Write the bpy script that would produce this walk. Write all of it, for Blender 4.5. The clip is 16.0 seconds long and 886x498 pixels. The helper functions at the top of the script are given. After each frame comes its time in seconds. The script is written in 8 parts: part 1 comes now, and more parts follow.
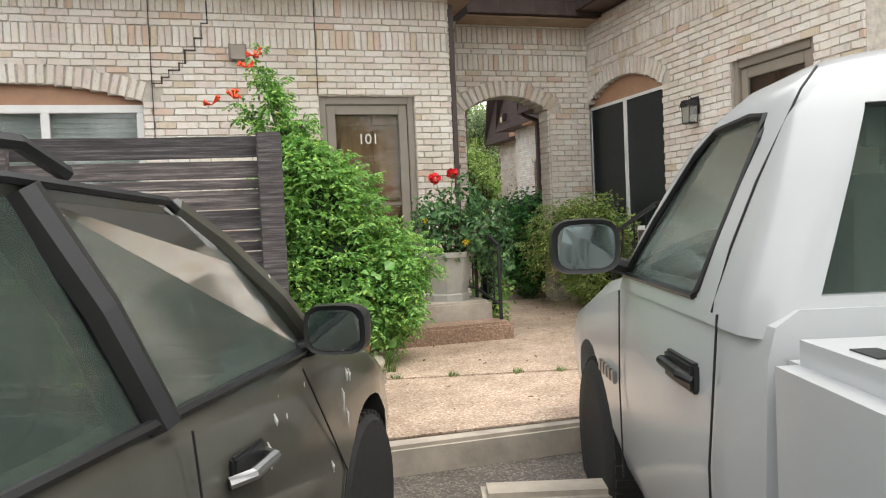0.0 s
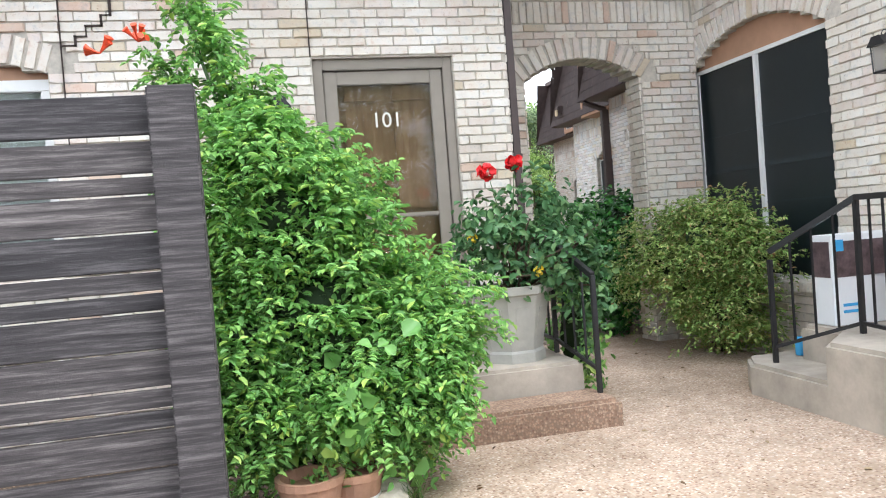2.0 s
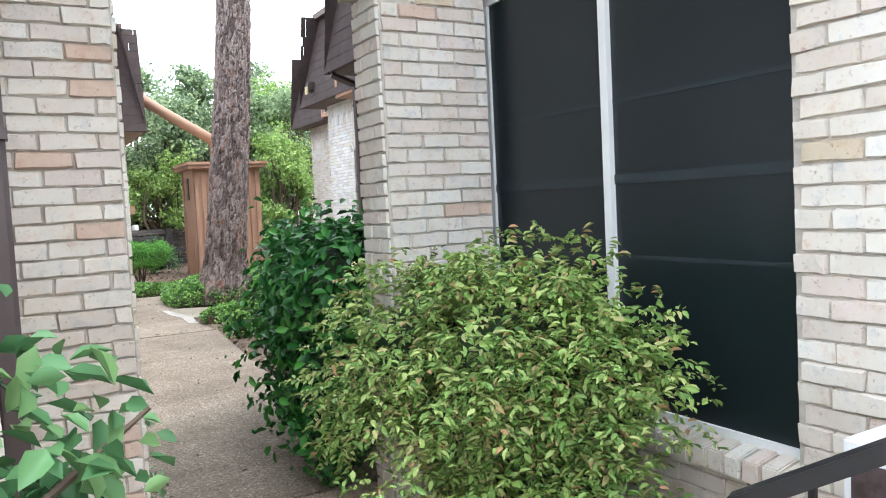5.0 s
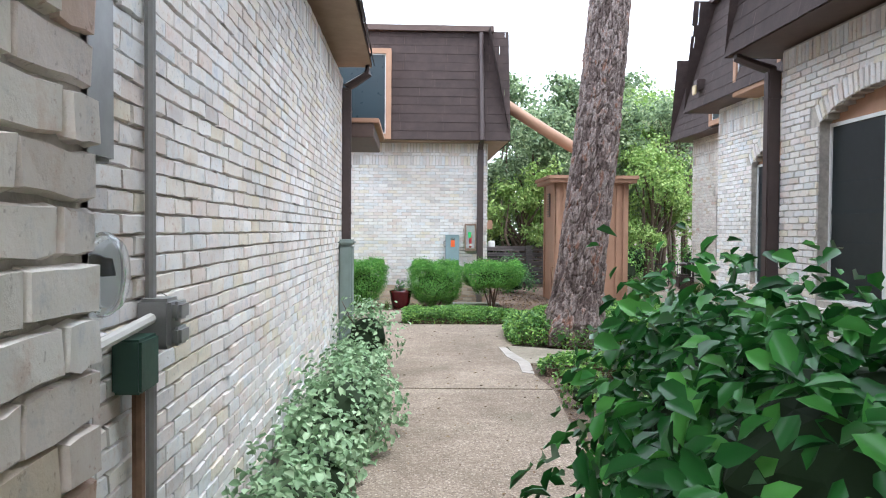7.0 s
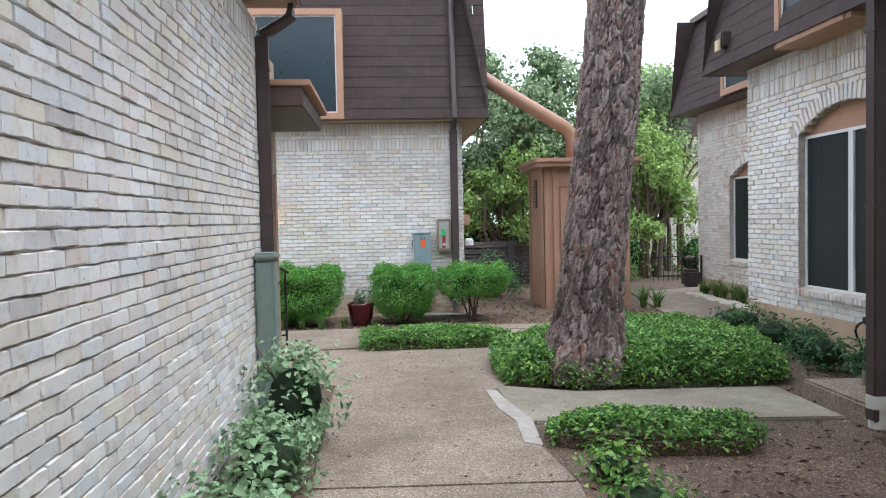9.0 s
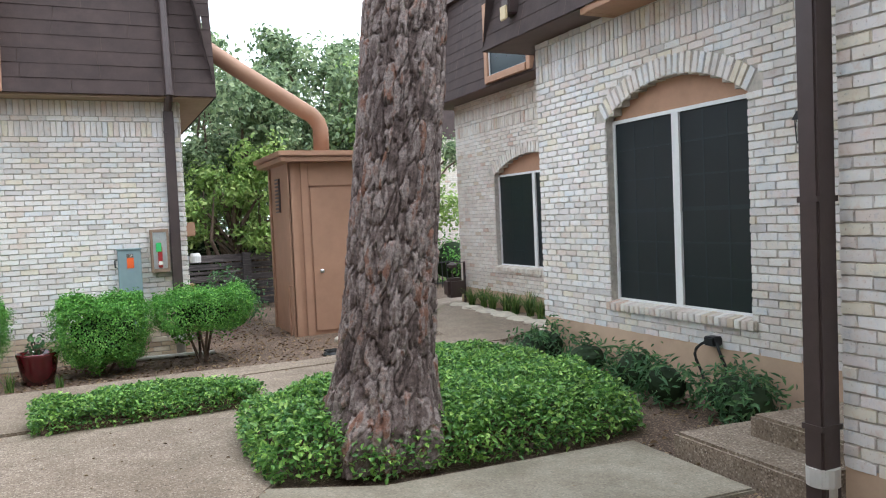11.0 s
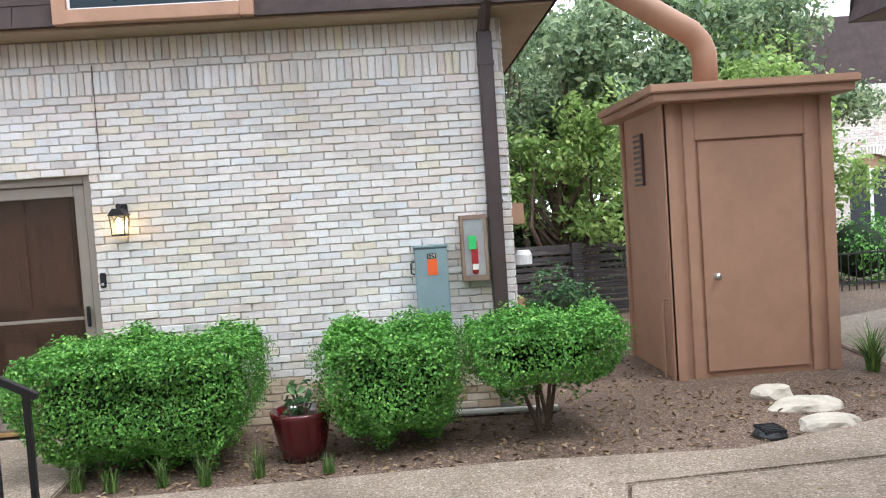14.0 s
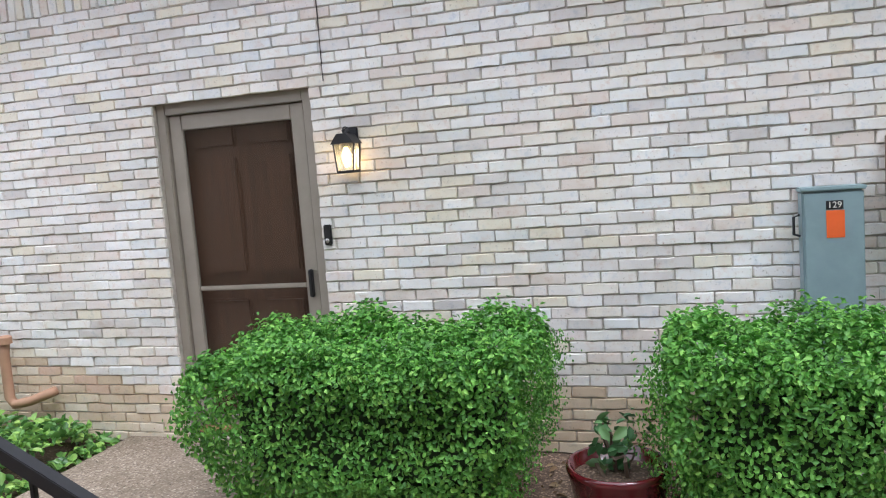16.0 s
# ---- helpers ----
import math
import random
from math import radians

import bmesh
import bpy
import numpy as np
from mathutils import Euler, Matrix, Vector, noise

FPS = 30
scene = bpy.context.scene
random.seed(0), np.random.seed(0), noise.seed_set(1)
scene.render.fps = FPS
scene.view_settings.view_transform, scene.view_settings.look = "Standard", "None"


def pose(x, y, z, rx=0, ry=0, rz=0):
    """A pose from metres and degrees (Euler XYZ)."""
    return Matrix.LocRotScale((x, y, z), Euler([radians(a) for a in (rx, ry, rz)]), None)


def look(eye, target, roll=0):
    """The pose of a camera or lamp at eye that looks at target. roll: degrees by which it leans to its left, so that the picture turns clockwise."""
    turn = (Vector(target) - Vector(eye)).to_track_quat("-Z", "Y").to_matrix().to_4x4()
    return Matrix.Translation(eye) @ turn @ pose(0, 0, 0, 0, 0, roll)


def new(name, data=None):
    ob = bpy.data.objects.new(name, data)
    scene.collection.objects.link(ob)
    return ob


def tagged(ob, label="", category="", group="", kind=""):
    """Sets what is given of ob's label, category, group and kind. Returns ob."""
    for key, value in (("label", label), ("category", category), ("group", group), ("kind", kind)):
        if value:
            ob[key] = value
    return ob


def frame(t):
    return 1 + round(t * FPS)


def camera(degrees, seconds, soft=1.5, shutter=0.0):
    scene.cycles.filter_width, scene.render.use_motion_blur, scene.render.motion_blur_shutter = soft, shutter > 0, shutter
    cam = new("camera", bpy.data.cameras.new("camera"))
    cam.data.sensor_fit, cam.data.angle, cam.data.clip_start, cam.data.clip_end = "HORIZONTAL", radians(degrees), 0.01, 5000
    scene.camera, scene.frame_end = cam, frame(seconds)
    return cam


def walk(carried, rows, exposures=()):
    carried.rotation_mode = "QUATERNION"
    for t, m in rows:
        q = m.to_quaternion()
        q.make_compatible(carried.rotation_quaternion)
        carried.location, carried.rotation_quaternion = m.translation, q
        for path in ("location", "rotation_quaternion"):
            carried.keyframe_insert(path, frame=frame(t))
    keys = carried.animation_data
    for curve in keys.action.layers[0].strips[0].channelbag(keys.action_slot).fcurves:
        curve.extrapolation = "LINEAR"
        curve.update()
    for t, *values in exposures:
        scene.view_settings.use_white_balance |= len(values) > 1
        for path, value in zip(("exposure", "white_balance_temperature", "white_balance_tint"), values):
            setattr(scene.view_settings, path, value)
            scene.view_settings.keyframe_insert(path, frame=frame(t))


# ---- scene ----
cam = camera(61.0, 16.0, soft=1.1)
PATH = [
    (0, (0.02, -0.044, 1.141), (0.59, 1.871, 1.06), -2.6),
    (0.5, (0.212, 0.577, 1.141), (0.764, 2.497, 1.058), -2.2),
    (1, (0.312, 1.231, 1.187), (0.844, 3.158, 1.132), -4.0),
    (1.5, (0.491, 1.853, 1.183), (0.997, 3.787, 1.117), -5.4),
    (2, (0.714, 2.487, 1.197), (1.161, 4.436, 1.145), -4.4),
    (2.5, (1.031, 3.078, 1.231), (1.602, 4.994, 1.191), -4.4),
    (3, (1.392, 3.681, 1.281), (2.122, 5.541, 1.208), -3.3),
    (3.2, (1.52, 3.897, 1.304), (2.318, 5.728, 1.207), -2.8),
    (5.3, (2.848, 6.058, 1.499), (3.841, 7.790, 1.378), -2.9),
    (5.5, (2.993, 6.312, 1.507), (3.88, 8.101, 1.401), -2.2),
    (6, (3.246, 6.896, 1.507), (3.915, 8.777, 1.391), -1.8),
    (6.5, (3.379, 7.508, 1.506), (3.763, 9.468, 1.401), -1.2),
    (7, (3.438, 8.209, 1.564), (3.521, 10.206, 1.513), 0.4),
    (7.5, (3.45, 8.89, 1.612), (3.443, 10.889, 1.602), -0.5),
    (8, (3.469, 9.619, 1.623), (3.281, 11.61, 1.622), -1.5),
    (8.5, (3.529, 10.231, 1.659), (3.396, 12.226, 1.612), -1.8),
    (9, (3.662, 10.881, 1.679), (3.812, 12.874, 1.602), -1.2),
    (9.2, (3.689, 11.155, 1.677), (4.01, 13.127, 1.604), -0.3),
    (11.3, (3.909, 13.89, 1.73), (4.756, 15.699, 1.641), -2.6),
    (11.5, (3.929, 14.173, 1.746), (4.697, 16.017, 1.668), -2.7),
    (12, (3.943, 14.842, 1.754), (4.601, 16.729, 1.663), -4.1),
    (12.5, (3.97, 15.539, 1.752), (4.497, 17.465, 1.628), -5.4),
    (13, (3.959, 16.287, 1.745), (4.321, 18.251, 1.64), -6.3),
    (13.5, (4.055, 16.969, 1.735), (4.323, 18.948, 1.623), -5.4),
    (14, (4.096, 17.709, 1.723), (4.193, 19.704, 1.631), -3.9),
    (14.5, (4.035, 18.333, 1.775), (3.933, 20.325, 1.629), -4.7),
    (15, (3.804, 18.975, 1.717), (3.467, 20.939, 1.542), -5.4),
    (15.5, (3.572, 19.504, 1.697), (3.136, 21.445, 1.499), -5.4),
    (16, (3.442, 20.04, 1.673), (2.891, 21.952, 1.476), -4.4),
]
walk(cam, [(t, look(eye, target, roll)) for t, eye, target, roll in PATH],
     exposures=[(0, 0.2, 6850, 9), (2, 0.68, 6050, 9), (3, 0.65, 5900, 8), (5.5, 1.22, 5850, 8), (7, 0.95, 5750, 9), (8.3, 0.62, 5750, 9), (9, 0.52, 5750, 9), (12, 0.74, 5950, 8), (13.2, 0.86, 5950, 10), (14.5, 0.68, 5850, 10), (16, 0.46, 5850, 11)])

# ---- light ----
world = bpy.data.worlds.new("overcast_sky")
scene.world = world
world.use_nodes = True
wn, wl = world.node_tree.nodes, world.node_tree.links
sky = wn.new("ShaderNodeTexSky")
sky.sky_type, sky.sun_disc = "NISHITA", False
sky.sun_elevation, sky.sun_rotation = radians(65), radians(131)
sky.air_density, sky.dust_density, sky.ozone_density = 1.0, 5.0, 1.0
sky_scaled = wn.new("ShaderNodeMix")
sky_scaled.data_type = "RGBA"
sky_scaled.inputs["Factor"].default_value = 0.82
sky_scaled.inputs["B"].default_value = (13.6, 13.9, 14.3, 1)
wl.new(sky.outputs["Color"], sky_scaled.inputs["A"])
wl.new(sky_scaled.outputs["Result"], wn["Background"].inputs["Color"])
wn["Background"].inputs["Strength"].default_value = 0.15
sun = new("sun", bpy.data.lights.new("sun", "SUN"))
sun.data.energy, sun.data.angle, sun.data.color = 1.4, radians(24), (1.0, 0.985, 0.96)
sun.matrix_world = look((0, 0, 20), (-3.5, 3.0, 10))

# ---- materials ----
def nodes(name):
    m = bpy.data.materials.new(name)
    m.use_nodes = True
    return m, m.node_tree.nodes, m.node_tree.links, m.node_tree.nodes["Principled BSDF"]


def ramp(n, stops, interp="LINEAR"):
    r = n.new("ShaderNodeValToRGB")
    r.color_ramp.interpolation = interp
    e = r.color_ramp.elements
    while len(e) < len(stops):
        e.new(0.5)
    for k, (p, c) in zip(e, stops):
        k.position, k.color = p, (*c, 1)
    return r


def noise_tex(n, l, scale, detail=4, rough=0.6, vec=None, dims="3D"):
    t = n.new("ShaderNodeTexNoise")
    t.noise_dimensions = dims
    t.inputs["Scale"].default_value, t.inputs["Detail"].default_value, t.inputs["Roughness"].default_value = scale, detail, rough
    if vec:
        l.new(vec, t.inputs["Vector"])
    return t


def mixc(n, l, a, b, fac, kind="MIX"):
    m = n.new("ShaderNodeMix")
    m.data_type, m.blend_type = "RGBA", kind
    for sock, v in (("A", a), ("B", b), ("Factor", fac)):
        s = [i for i in m.inputs if i.name == sock and (i.type == "RGBA" or sock == "Factor")][0]
        if sock == "Factor":
            s = m.inputs["Factor"]
        if hasattr(v, "is_output"):
            l.new(v, s)
        else:
            s.default_value = v if sock == "Factor" else (*v, 1)
    return [o for o in m.outputs if o.type == "RGBA"][0]


def bump(n, l, height, strength, dist, bsdf):
    b = n.new("ShaderNodeBump")
    b.inputs["Strength"].default_value, b.inputs["Distance"].default_value = strength, dist
    l.new(height, b.inputs["Height"])
    l.new(b.outputs["Normal"], bsdf.inputs["Normal"])


def world_pos(n):
    return n.new("ShaderNodeNewGeometry").outputs["Position"]


def piece_random(n, l):
    """A number of its own for every separate piece, joined or not."""
    g, o, a, f = n.new("ShaderNodeNewGeometry"), n.new("ShaderNodeObjectInfo"), n.new("ShaderNodeMath"), n.new("ShaderNodeMath")
    l.new(g.outputs["Random Per Island"], a.inputs[0])
    l.new(o.outputs["Random"], a.inputs[1])
    f.operation = "FRACT"
    l.new(a.outputs[0], f.inputs[0])
    return f.outputs[0]


def plain(name, color, rough=0.6, metal=0.0, vary=0.12, scale=6.0, relief=0.0, coat=0.0):
    m, n, l, b = nodes(name)
    p = world_pos(n)
    t = noise_tex(n, l, scale, 5, 0.65, p)
    t2 = noise_tex(n, l, scale * 9, 3, 0.6, p)
    dark, light = [c * (1 - vary) for c in color], [min(1, c * (1 + vary)) for c in color]
    r = ramp(n, [(0.3, dark), (0.7, light)])
    l.new(t.outputs["Fac"], r.inputs["Fac"])
    l.new(r.outputs["Color"], b.inputs["Base Color"])
    rr = n.new("ShaderNodeMapRange")
    rr.inputs["To Min"].default_value, rr.inputs["To Max"].default_value = max(0.02, rough - 0.08), min(1, rough + 0.08)
    l.new(t2.outputs["Fac"], rr.inputs["Value"])
    l.new(rr.outputs["Result"], b.inputs["Roughness"])
    b.inputs["Metallic"].default_value, b.inputs["Coat Weight"].default_value = metal, coat
    if relief:
        bump(n, l, t2.outputs["Fac"], 0.6, relief, b)
    return m


def brick_material(name, palette, wear):
    m, n, l, b = nodes(name)
    p, r = world_pos(n), piece_random(n, l)
    tone = ramp(n, palette, "CONSTANT")
    l.new(r, tone.inputs["Fac"])
    patch, fine = noise_tex(n, l, 7, 5, 0.65, p), noise_tex(n, l, 90, 4, 0.7, p)
    blot = ramp(n, [(0.30, (0.60, 0.56, 0.52)), (0.55, (0.84, 0.82, 0.80))])
    l.new(patch.outputs["Fac"], blot.inputs["Fac"])
    c = mixc(n, l, tone.outputs["Color"], blot.outputs["Color"], 0.22)
    cast = noise_tex(n, l, 13, 5, 0.7, p)
    hue = ramp(n, [(0.32, (0.66, 0.72, 0.80)), (0.44, (1, 1, 1)), (0.56, (1, 0.97, 0.93)), (0.68, (0.84, 0.66, 0.56))])
    l.new(cast.outputs["Fac"], hue.inputs["Fac"])
    c = mixc(n, l, c, hue.outputs["Color"], 0.55, "MULTIPLY")
    grit = ramp(n, [(0.27, (0.42, 0.37, 0.33)), (0.37, (1, 1, 1))])
    l.new(noise_tex(n, l, 60, 3, 0.6, p).outputs["Fac"], grit.inputs["Fac"])
    c = mixc(n, l, c, grit.outputs["Color"], 0.6, "MULTIPLY")
    worn = noise_tex(n, l, 23, 6, 0.75, p)
    mask = ramp(n, [(wear - 0.05, (0, 0, 0)), (wear + 0.05, (1, 1, 1))])
    l.new(worn.outputs["Fac"], mask.inputs["Fac"])
    c = mixc(n, l, c, (0.40, 0.23, 0.16), mask.outputs["Color"])
    big = noise_tex(n, l, 0.9, 3, 0.6, p)
    stain = ramp(n, [(0.35, (0.86, 0.84, 0.80)), (0.65, (1, 1, 1))])
    l.new(big.outputs["Fac"], stain.inputs["Fac"])
    c = mixc(n, l, c, stain.outputs["Color"], 1.0, "MULTIPLY")
    l.new(c, b.inputs["Base Color"])
    b.inputs["Roughness"].default_value = 0.85
    bump(n, l, fine.outputs["Fac"], 0.5, 0.003, b)
    return m


CREAM = [(0.0, (0.72, 0.66, 0.60)), (0.18, (0.78, 0.73, 0.66)), (0.36, (0.66, 0.59, 0.53)), (0.5, (0.80, 0.77, 0.72)), (0.68, (0.70, 0.61, 0.56)), (0.8, (0.74, 0.70, 0.64)), (0.93, (0.62, 0.44, 0.34)), (0.965, (0.60, 0.50, 0.36))]
WHITE = [(0.0, (0.78, 0.75, 0.74)), (0.13, (0.85, 0.84, 0.84)), (0.27, (0.68, 0.65, 0.64)), (0.39, (0.82, 0.78, 0.76)), (0.5, (0.73, 0.75, 0.77)), (0.6, (0.80, 0.75, 0.68)), (0.69, (0.86, 0.85, 0.83)), (0.78, (0.74, 0.65, 0.60)), (0.86, (0.78, 0.72, 0.59)), (0.92, (0.79, 0.72, 0.71)), (0.97, (0.58, 0.55, 0.55))]
M_BRICK = brick_material("cream_washed_brick", CREAM, 0.66)
TAN = [(0.0, (0.58, 0.44, 0.28)), (0.25, (0.64, 0.52, 0.36)), (0.5, (0.50, 0.36, 0.22)), (0.75, (0.66, 0.57, 0.43)), (0.9, (0.54, 0.34, 0.22))]
M_BRICK_T = brick_material("bare_tan_brick", TAN, 0.70)
M_BRICK_W = brick_material("white_washed_brick", WHITE, 0.68)
M_MORTAR = plain("old_grey_mortar", (0.47, 0.43, 0.375), 0.95, vary=0.25, scale=14, relief=0.004)


def aggregate_material(name, stones, base, moss=0.0):
    m, n, l, b = nodes(name)
    p = world_pos(n)
    v = n.new("ShaderNodeTexVoronoi")
    v.inputs["Scale"].default_value = 72
    l.new(p, v.inputs["Vector"])
    tone = ramp(n, stones)
    sep = n.new("ShaderNodeSeparateColor")
    l.new(v.outputs["Color"], sep.inputs["Color"])
    l.new(sep.outputs[0], tone.inputs["Fac"])
    edge = ramp(n, [(0.35, (1, 1, 1)), (0.7, (0, 0, 0))])
    l.new(v.outputs["Distance"], edge.inputs["Fac"])
    c = mixc(n, l, base, tone.outputs["Color"], edge.outputs["Color"])
    big, mid = noise_tex(n, l, 0.8, 5, 0.65, p), noise_tex(n, l, 4.5, 5, 0.7, p)
    s1 = ramp(n, [(0.32, (0.62, 0.58, 0.53)), (0.62, (1.05, 1.02, 1.0))])
    l.new(big.outputs["Fac"], s1.inputs["Fac"])
    s2 = ramp(n, [(0.3, (0.8, 0.78, 0.75)), (0.6, (1, 1, 1))])
    l.new(mid.outputs["Fac"], s2.inputs["Fac"])
    c = mixc(n, l, c, s1.outputs["Color"], 1.0, "MULTIPLY")
    c = mixc(n, l, c, s2.outputs["Color"], 1.0, "MULTIPLY")
    if moss:
        mm = ramp(n, [(0.52, (0, 0, 0)), (0.75, (moss, moss, moss))])
        l.new(noise_tex(n, l, 1.3, 6, 0.7, p).outputs["Fac"], mm.inputs["Fac"])
        c = mixc(n, l, c, (0.10, 0.11, 0.06), mm.outputs["Color"])
    l.new(c, b.inputs["Base Color"])
    b.inputs["Roughness"].default_value = 0.85
    bump(n, l, v.outputs["Distance"], 0.5, 0.004, b)
    return m


PEBBLE = [(0.0, (0.26, 0.16, 0.11)), (0.3, (0.55, 0.40, 0.30)), (0.6, (0.74, 0.62, 0.52)), (0.8, (0.30, 0.19, 0.14)), (1.0, (0.85, 0.78, 0.70))]
M_AGG = aggregate_material("exposed_aggregate", PEBBLE, (0.50, 0.40, 0.31))
M_AGG2 = aggregate_material("weathered_aggregate", [(0.0, (0.13, 0.095, 0.07)), (0.4, (0.32, 0.26, 0.20)), (0.7, (0.47, 0.40, 0.325)), (0.85, (0.12, 0.09, 0.065)), (1.0, (0.60, 0.53, 0.45))], (0.27, 0.22, 0.168), 0.25)
M_STEP = aggregate_material("dark_aggregate", [(0.0, (0.22, 0.14, 0.10)), (0.5, (0.42, 0.28, 0.20)), (1.0, (0.50, 0.38, 0.28))], (0.28, 0.20, 0.15))
M_ASPHALT = aggregate_material("worn_asphalt", [(0.0, (0.10, 0.095, 0.09)), (0.6, (0.22, 0.20, 0.18)), (1.0, (0.32, 0.29, 0.25))], (0.13, 0.12, 0.11))
M_CONC = plain("weathered_concrete", (0.42, 0.37, 0.31), 0.9, vary=0.28, scale=3.0, relief=0.003)
M_FOUND = plain("tan_painted_foundation", (0.50, 0.36, 0.25), 0.85, vary=0.15, scale=2.0, relief=0.003)
M_SOIL = aggregate_material("mulch_soil", [(0.0, (0.065, 0.042, 0.030)), (0.5, (0.17, 0.115, 0.08)), (0.8, (0.27, 0.195, 0.14)), (1.0, (0.42, 0.32, 0.23))], (0.095, 0.065, 0.047))
M_SHINGLE = plain("dark_brown_shingle", (0.046, 0.030, 0.027), 0.88, vary=0.3, scale=5, relief=0.004)
M_TRIM = plain("brown_painted_trim", (0.10, 0.062, 0.050), 0.6, vary=0.15)
M_SOFFIT = plain("tan_soffit", (0.33, 0.24, 0.17), 0.75, vary=0.12)
M_TANTRIM = plain("tan_painted_wood", (0.40, 0.23, 0.145), 0.7, vary=0.1)
M_SHED = plain("brown_painted_panel", (0.36, 0.205, 0.13), 0.6, vary=0.12, scale=2.2, relief=0.001)
M_SPOUT = plain("dark_brown_gutter", (0.065, 0.045, 0.042), 0.45, vary=0.15)
M_TAUPE = plain("taupe_painted_frame", (0.27, 0.235, 0.195), 0.5, vary=0.08)
M_BLACK = plain("black_painted_iron", (0.016, 0.016, 0.018), 0.45, vary=0.3)
M_WHITEM = plain("white_window_frame", (0.74, 0.74, 0.73), 0.5, vary=0.05)
M_SCREEN = plain("solar_screen_mesh", (0.008, 0.014, 0.017), 0.36, vary=0.15, scale=1.5)
M_MUNTIN = plain("bar_behind_screen", (0.016, 0.025, 0.030), 0.5, vary=0.1)

# ---- building helpers ----
def thing(name, label="", category="", group="", kind="", at=(0, 0, 0)):
    e = new(name)
    e.location = at
    return tagged(e, label, category, group, kind)


def mesh_of(name, bm, material, smooth=False):
    me = bpy.data.meshes.new(name)
    bm.to_mesh(me)
    bm.free()
    me.materials.append(material)
    if smooth:
        for p in me.polygons:
            p.use_smooth = True
    return me


def part(name, bm, material, parent=None, label="", smooth=False):
    ob = new(name, mesh_of(name, bm, material, smooth))
    if parent:
        ob.parent = parent
    if label:
        ob["label"] = label
    return ob


def box(bm, x0, x1, y0, y1, z0, z1, m=None):
    vs = [bm.verts.new((x, y, z)) for z in (z0, z1) for y in (y0, y1) for x in (x0, x1)]
    for f in ((0, 2, 3, 1), (4, 5, 7, 6), (0, 1, 5, 4), (2, 6, 7, 3), (0, 4, 6, 2), (1, 3, 7, 5)):
        bm.faces.new([vs[i] for i in f])
    if m:
        for v in vs:
            v.co = m @ v.co
    return vs


def boxed(*args, bevel=0.0, m=None):
    bm = bmesh.new()
    box(bm, *args, m=m)
    if bevel:
        bmesh.ops.bevel(bm, geom=bm.edges[:], offset=bevel, segments=2, affect="EDGES")
    return bm


def prism(points, axis, a, b):
    """A solid from a closed outline in the plane across axis, from a to b along it."""
    bm = bmesh.new()
    def at(u, v, w):
        return {"x": (w, u, v), "y": (u, w, v), "z": (u, v, w)}[axis]
    lo, hi = [bm.verts.new(at(u, v, a)) for u, v in points], [bm.verts.new(at(u, v, b)) for u, v in points]
    bm.faces.new(lo)
    bm.faces.new(hi)
    for i in range(len(points)):
        j = (i + 1) % len(points)
        bm.faces.new((lo[i], lo[j], hi[j], hi[i]))
    bmesh.ops.recalc_face_normals(bm, faces=bm.faces[:])
    return bm


def tube(points, r, seg=8, taper=None):
    """A round bar along points."""
    bm = bmesh.new()
    pts = [Vector(p) for p in points]
    rings = []
    up = Vector((0, 0, 1))
    for i, p in enumerate(pts):
        d = (pts[min(i + 1, len(pts) - 1)] - pts[max(i - 1, 0)]).normalized()
        s = d.cross(up if abs(d.z) < 0.95 else Vector((1, 0, 0))).normalized()
        t = d.cross(s)
        rr = taper[i] if taper else r
        rings.append([bm.verts.new(p + (s * math.cos(2 * math.pi * k / seg) + t * math.sin(2 * math.pi * k / seg)) * rr) for k in range(seg)])
    for a, b in zip(rings, rings[1:]):
        for k in range(seg):
            bm.faces.new((a[k], a[(k + 1) % seg], b[(k + 1) % seg], b[k]))
    bm.faces.new(rings[0][::-1])
    bm.faces.new(rings[-1])
    bmesh.ops.recalc_face_normals(bm, faces=bm.faces[:])
    return bm


def lathe(profile, seg=24, center=(0, 0, 0), square=0.0):
    """A turned body from (radius, height) pairs."""
    bm = bmesh.new()
    rings = []
    for r, z in profile:
        rings.append([bm.verts.new((center[0] + r * math.cos(2 * math.pi * (k + 0.5) / seg), center[1] + r * math.sin(2 * math.pi * (k + 0.5) / seg), center[2] + z)) for k in range(seg)])
    for a, b in zip(rings, rings[1:]):
        for k in range(seg):
            bm.faces.new((a[k], a[(k + 1) % seg], b[(k + 1) % seg], b[k]))
    bm.faces.new(rings[0][::-1])
    bm.faces.new(rings[-1])
    return bm


COURSE, LONG, JOINT = 0.0677, 0.2032, 0.005


class Opening:
    """A hole in a wall from u0 to u1 and z0 to z1; rise lifts its head to an arch."""
    def __init__(self, u0, u1, z0, z1, rise=0.0):
        self.u0, self.u1, self.z0, self.z1, self.rise = u0, u1, z0, z1, rise

    def top(self, u):
        if not self.rise:
            return self.z1
        h, c = (self.u1 - self.u0) / 2, (self.u0 + self.u1) / 2
        rad = (h * h + self.rise ** 2) / (2 * self.rise)
        return self.z1 + self.rise - rad + math.sqrt(max(0.0, rad * rad - (u - c) ** 2))

    def grown(self, d):
        o = Opening(self.u0 - d, self.u1 + d, self.z0, self.z1, self.rise)
        o.ring = d
        return o


def placed(ox, oy, du, dn):
    """Wall coordinates to the world: u along the wall, d out of its face, z up."""
    return Matrix(((du[0], dn[0], 0, ox), (du[1], dn[1], 0, oy), (0, 0, 1, 0), (0, 0, 0, 1)))


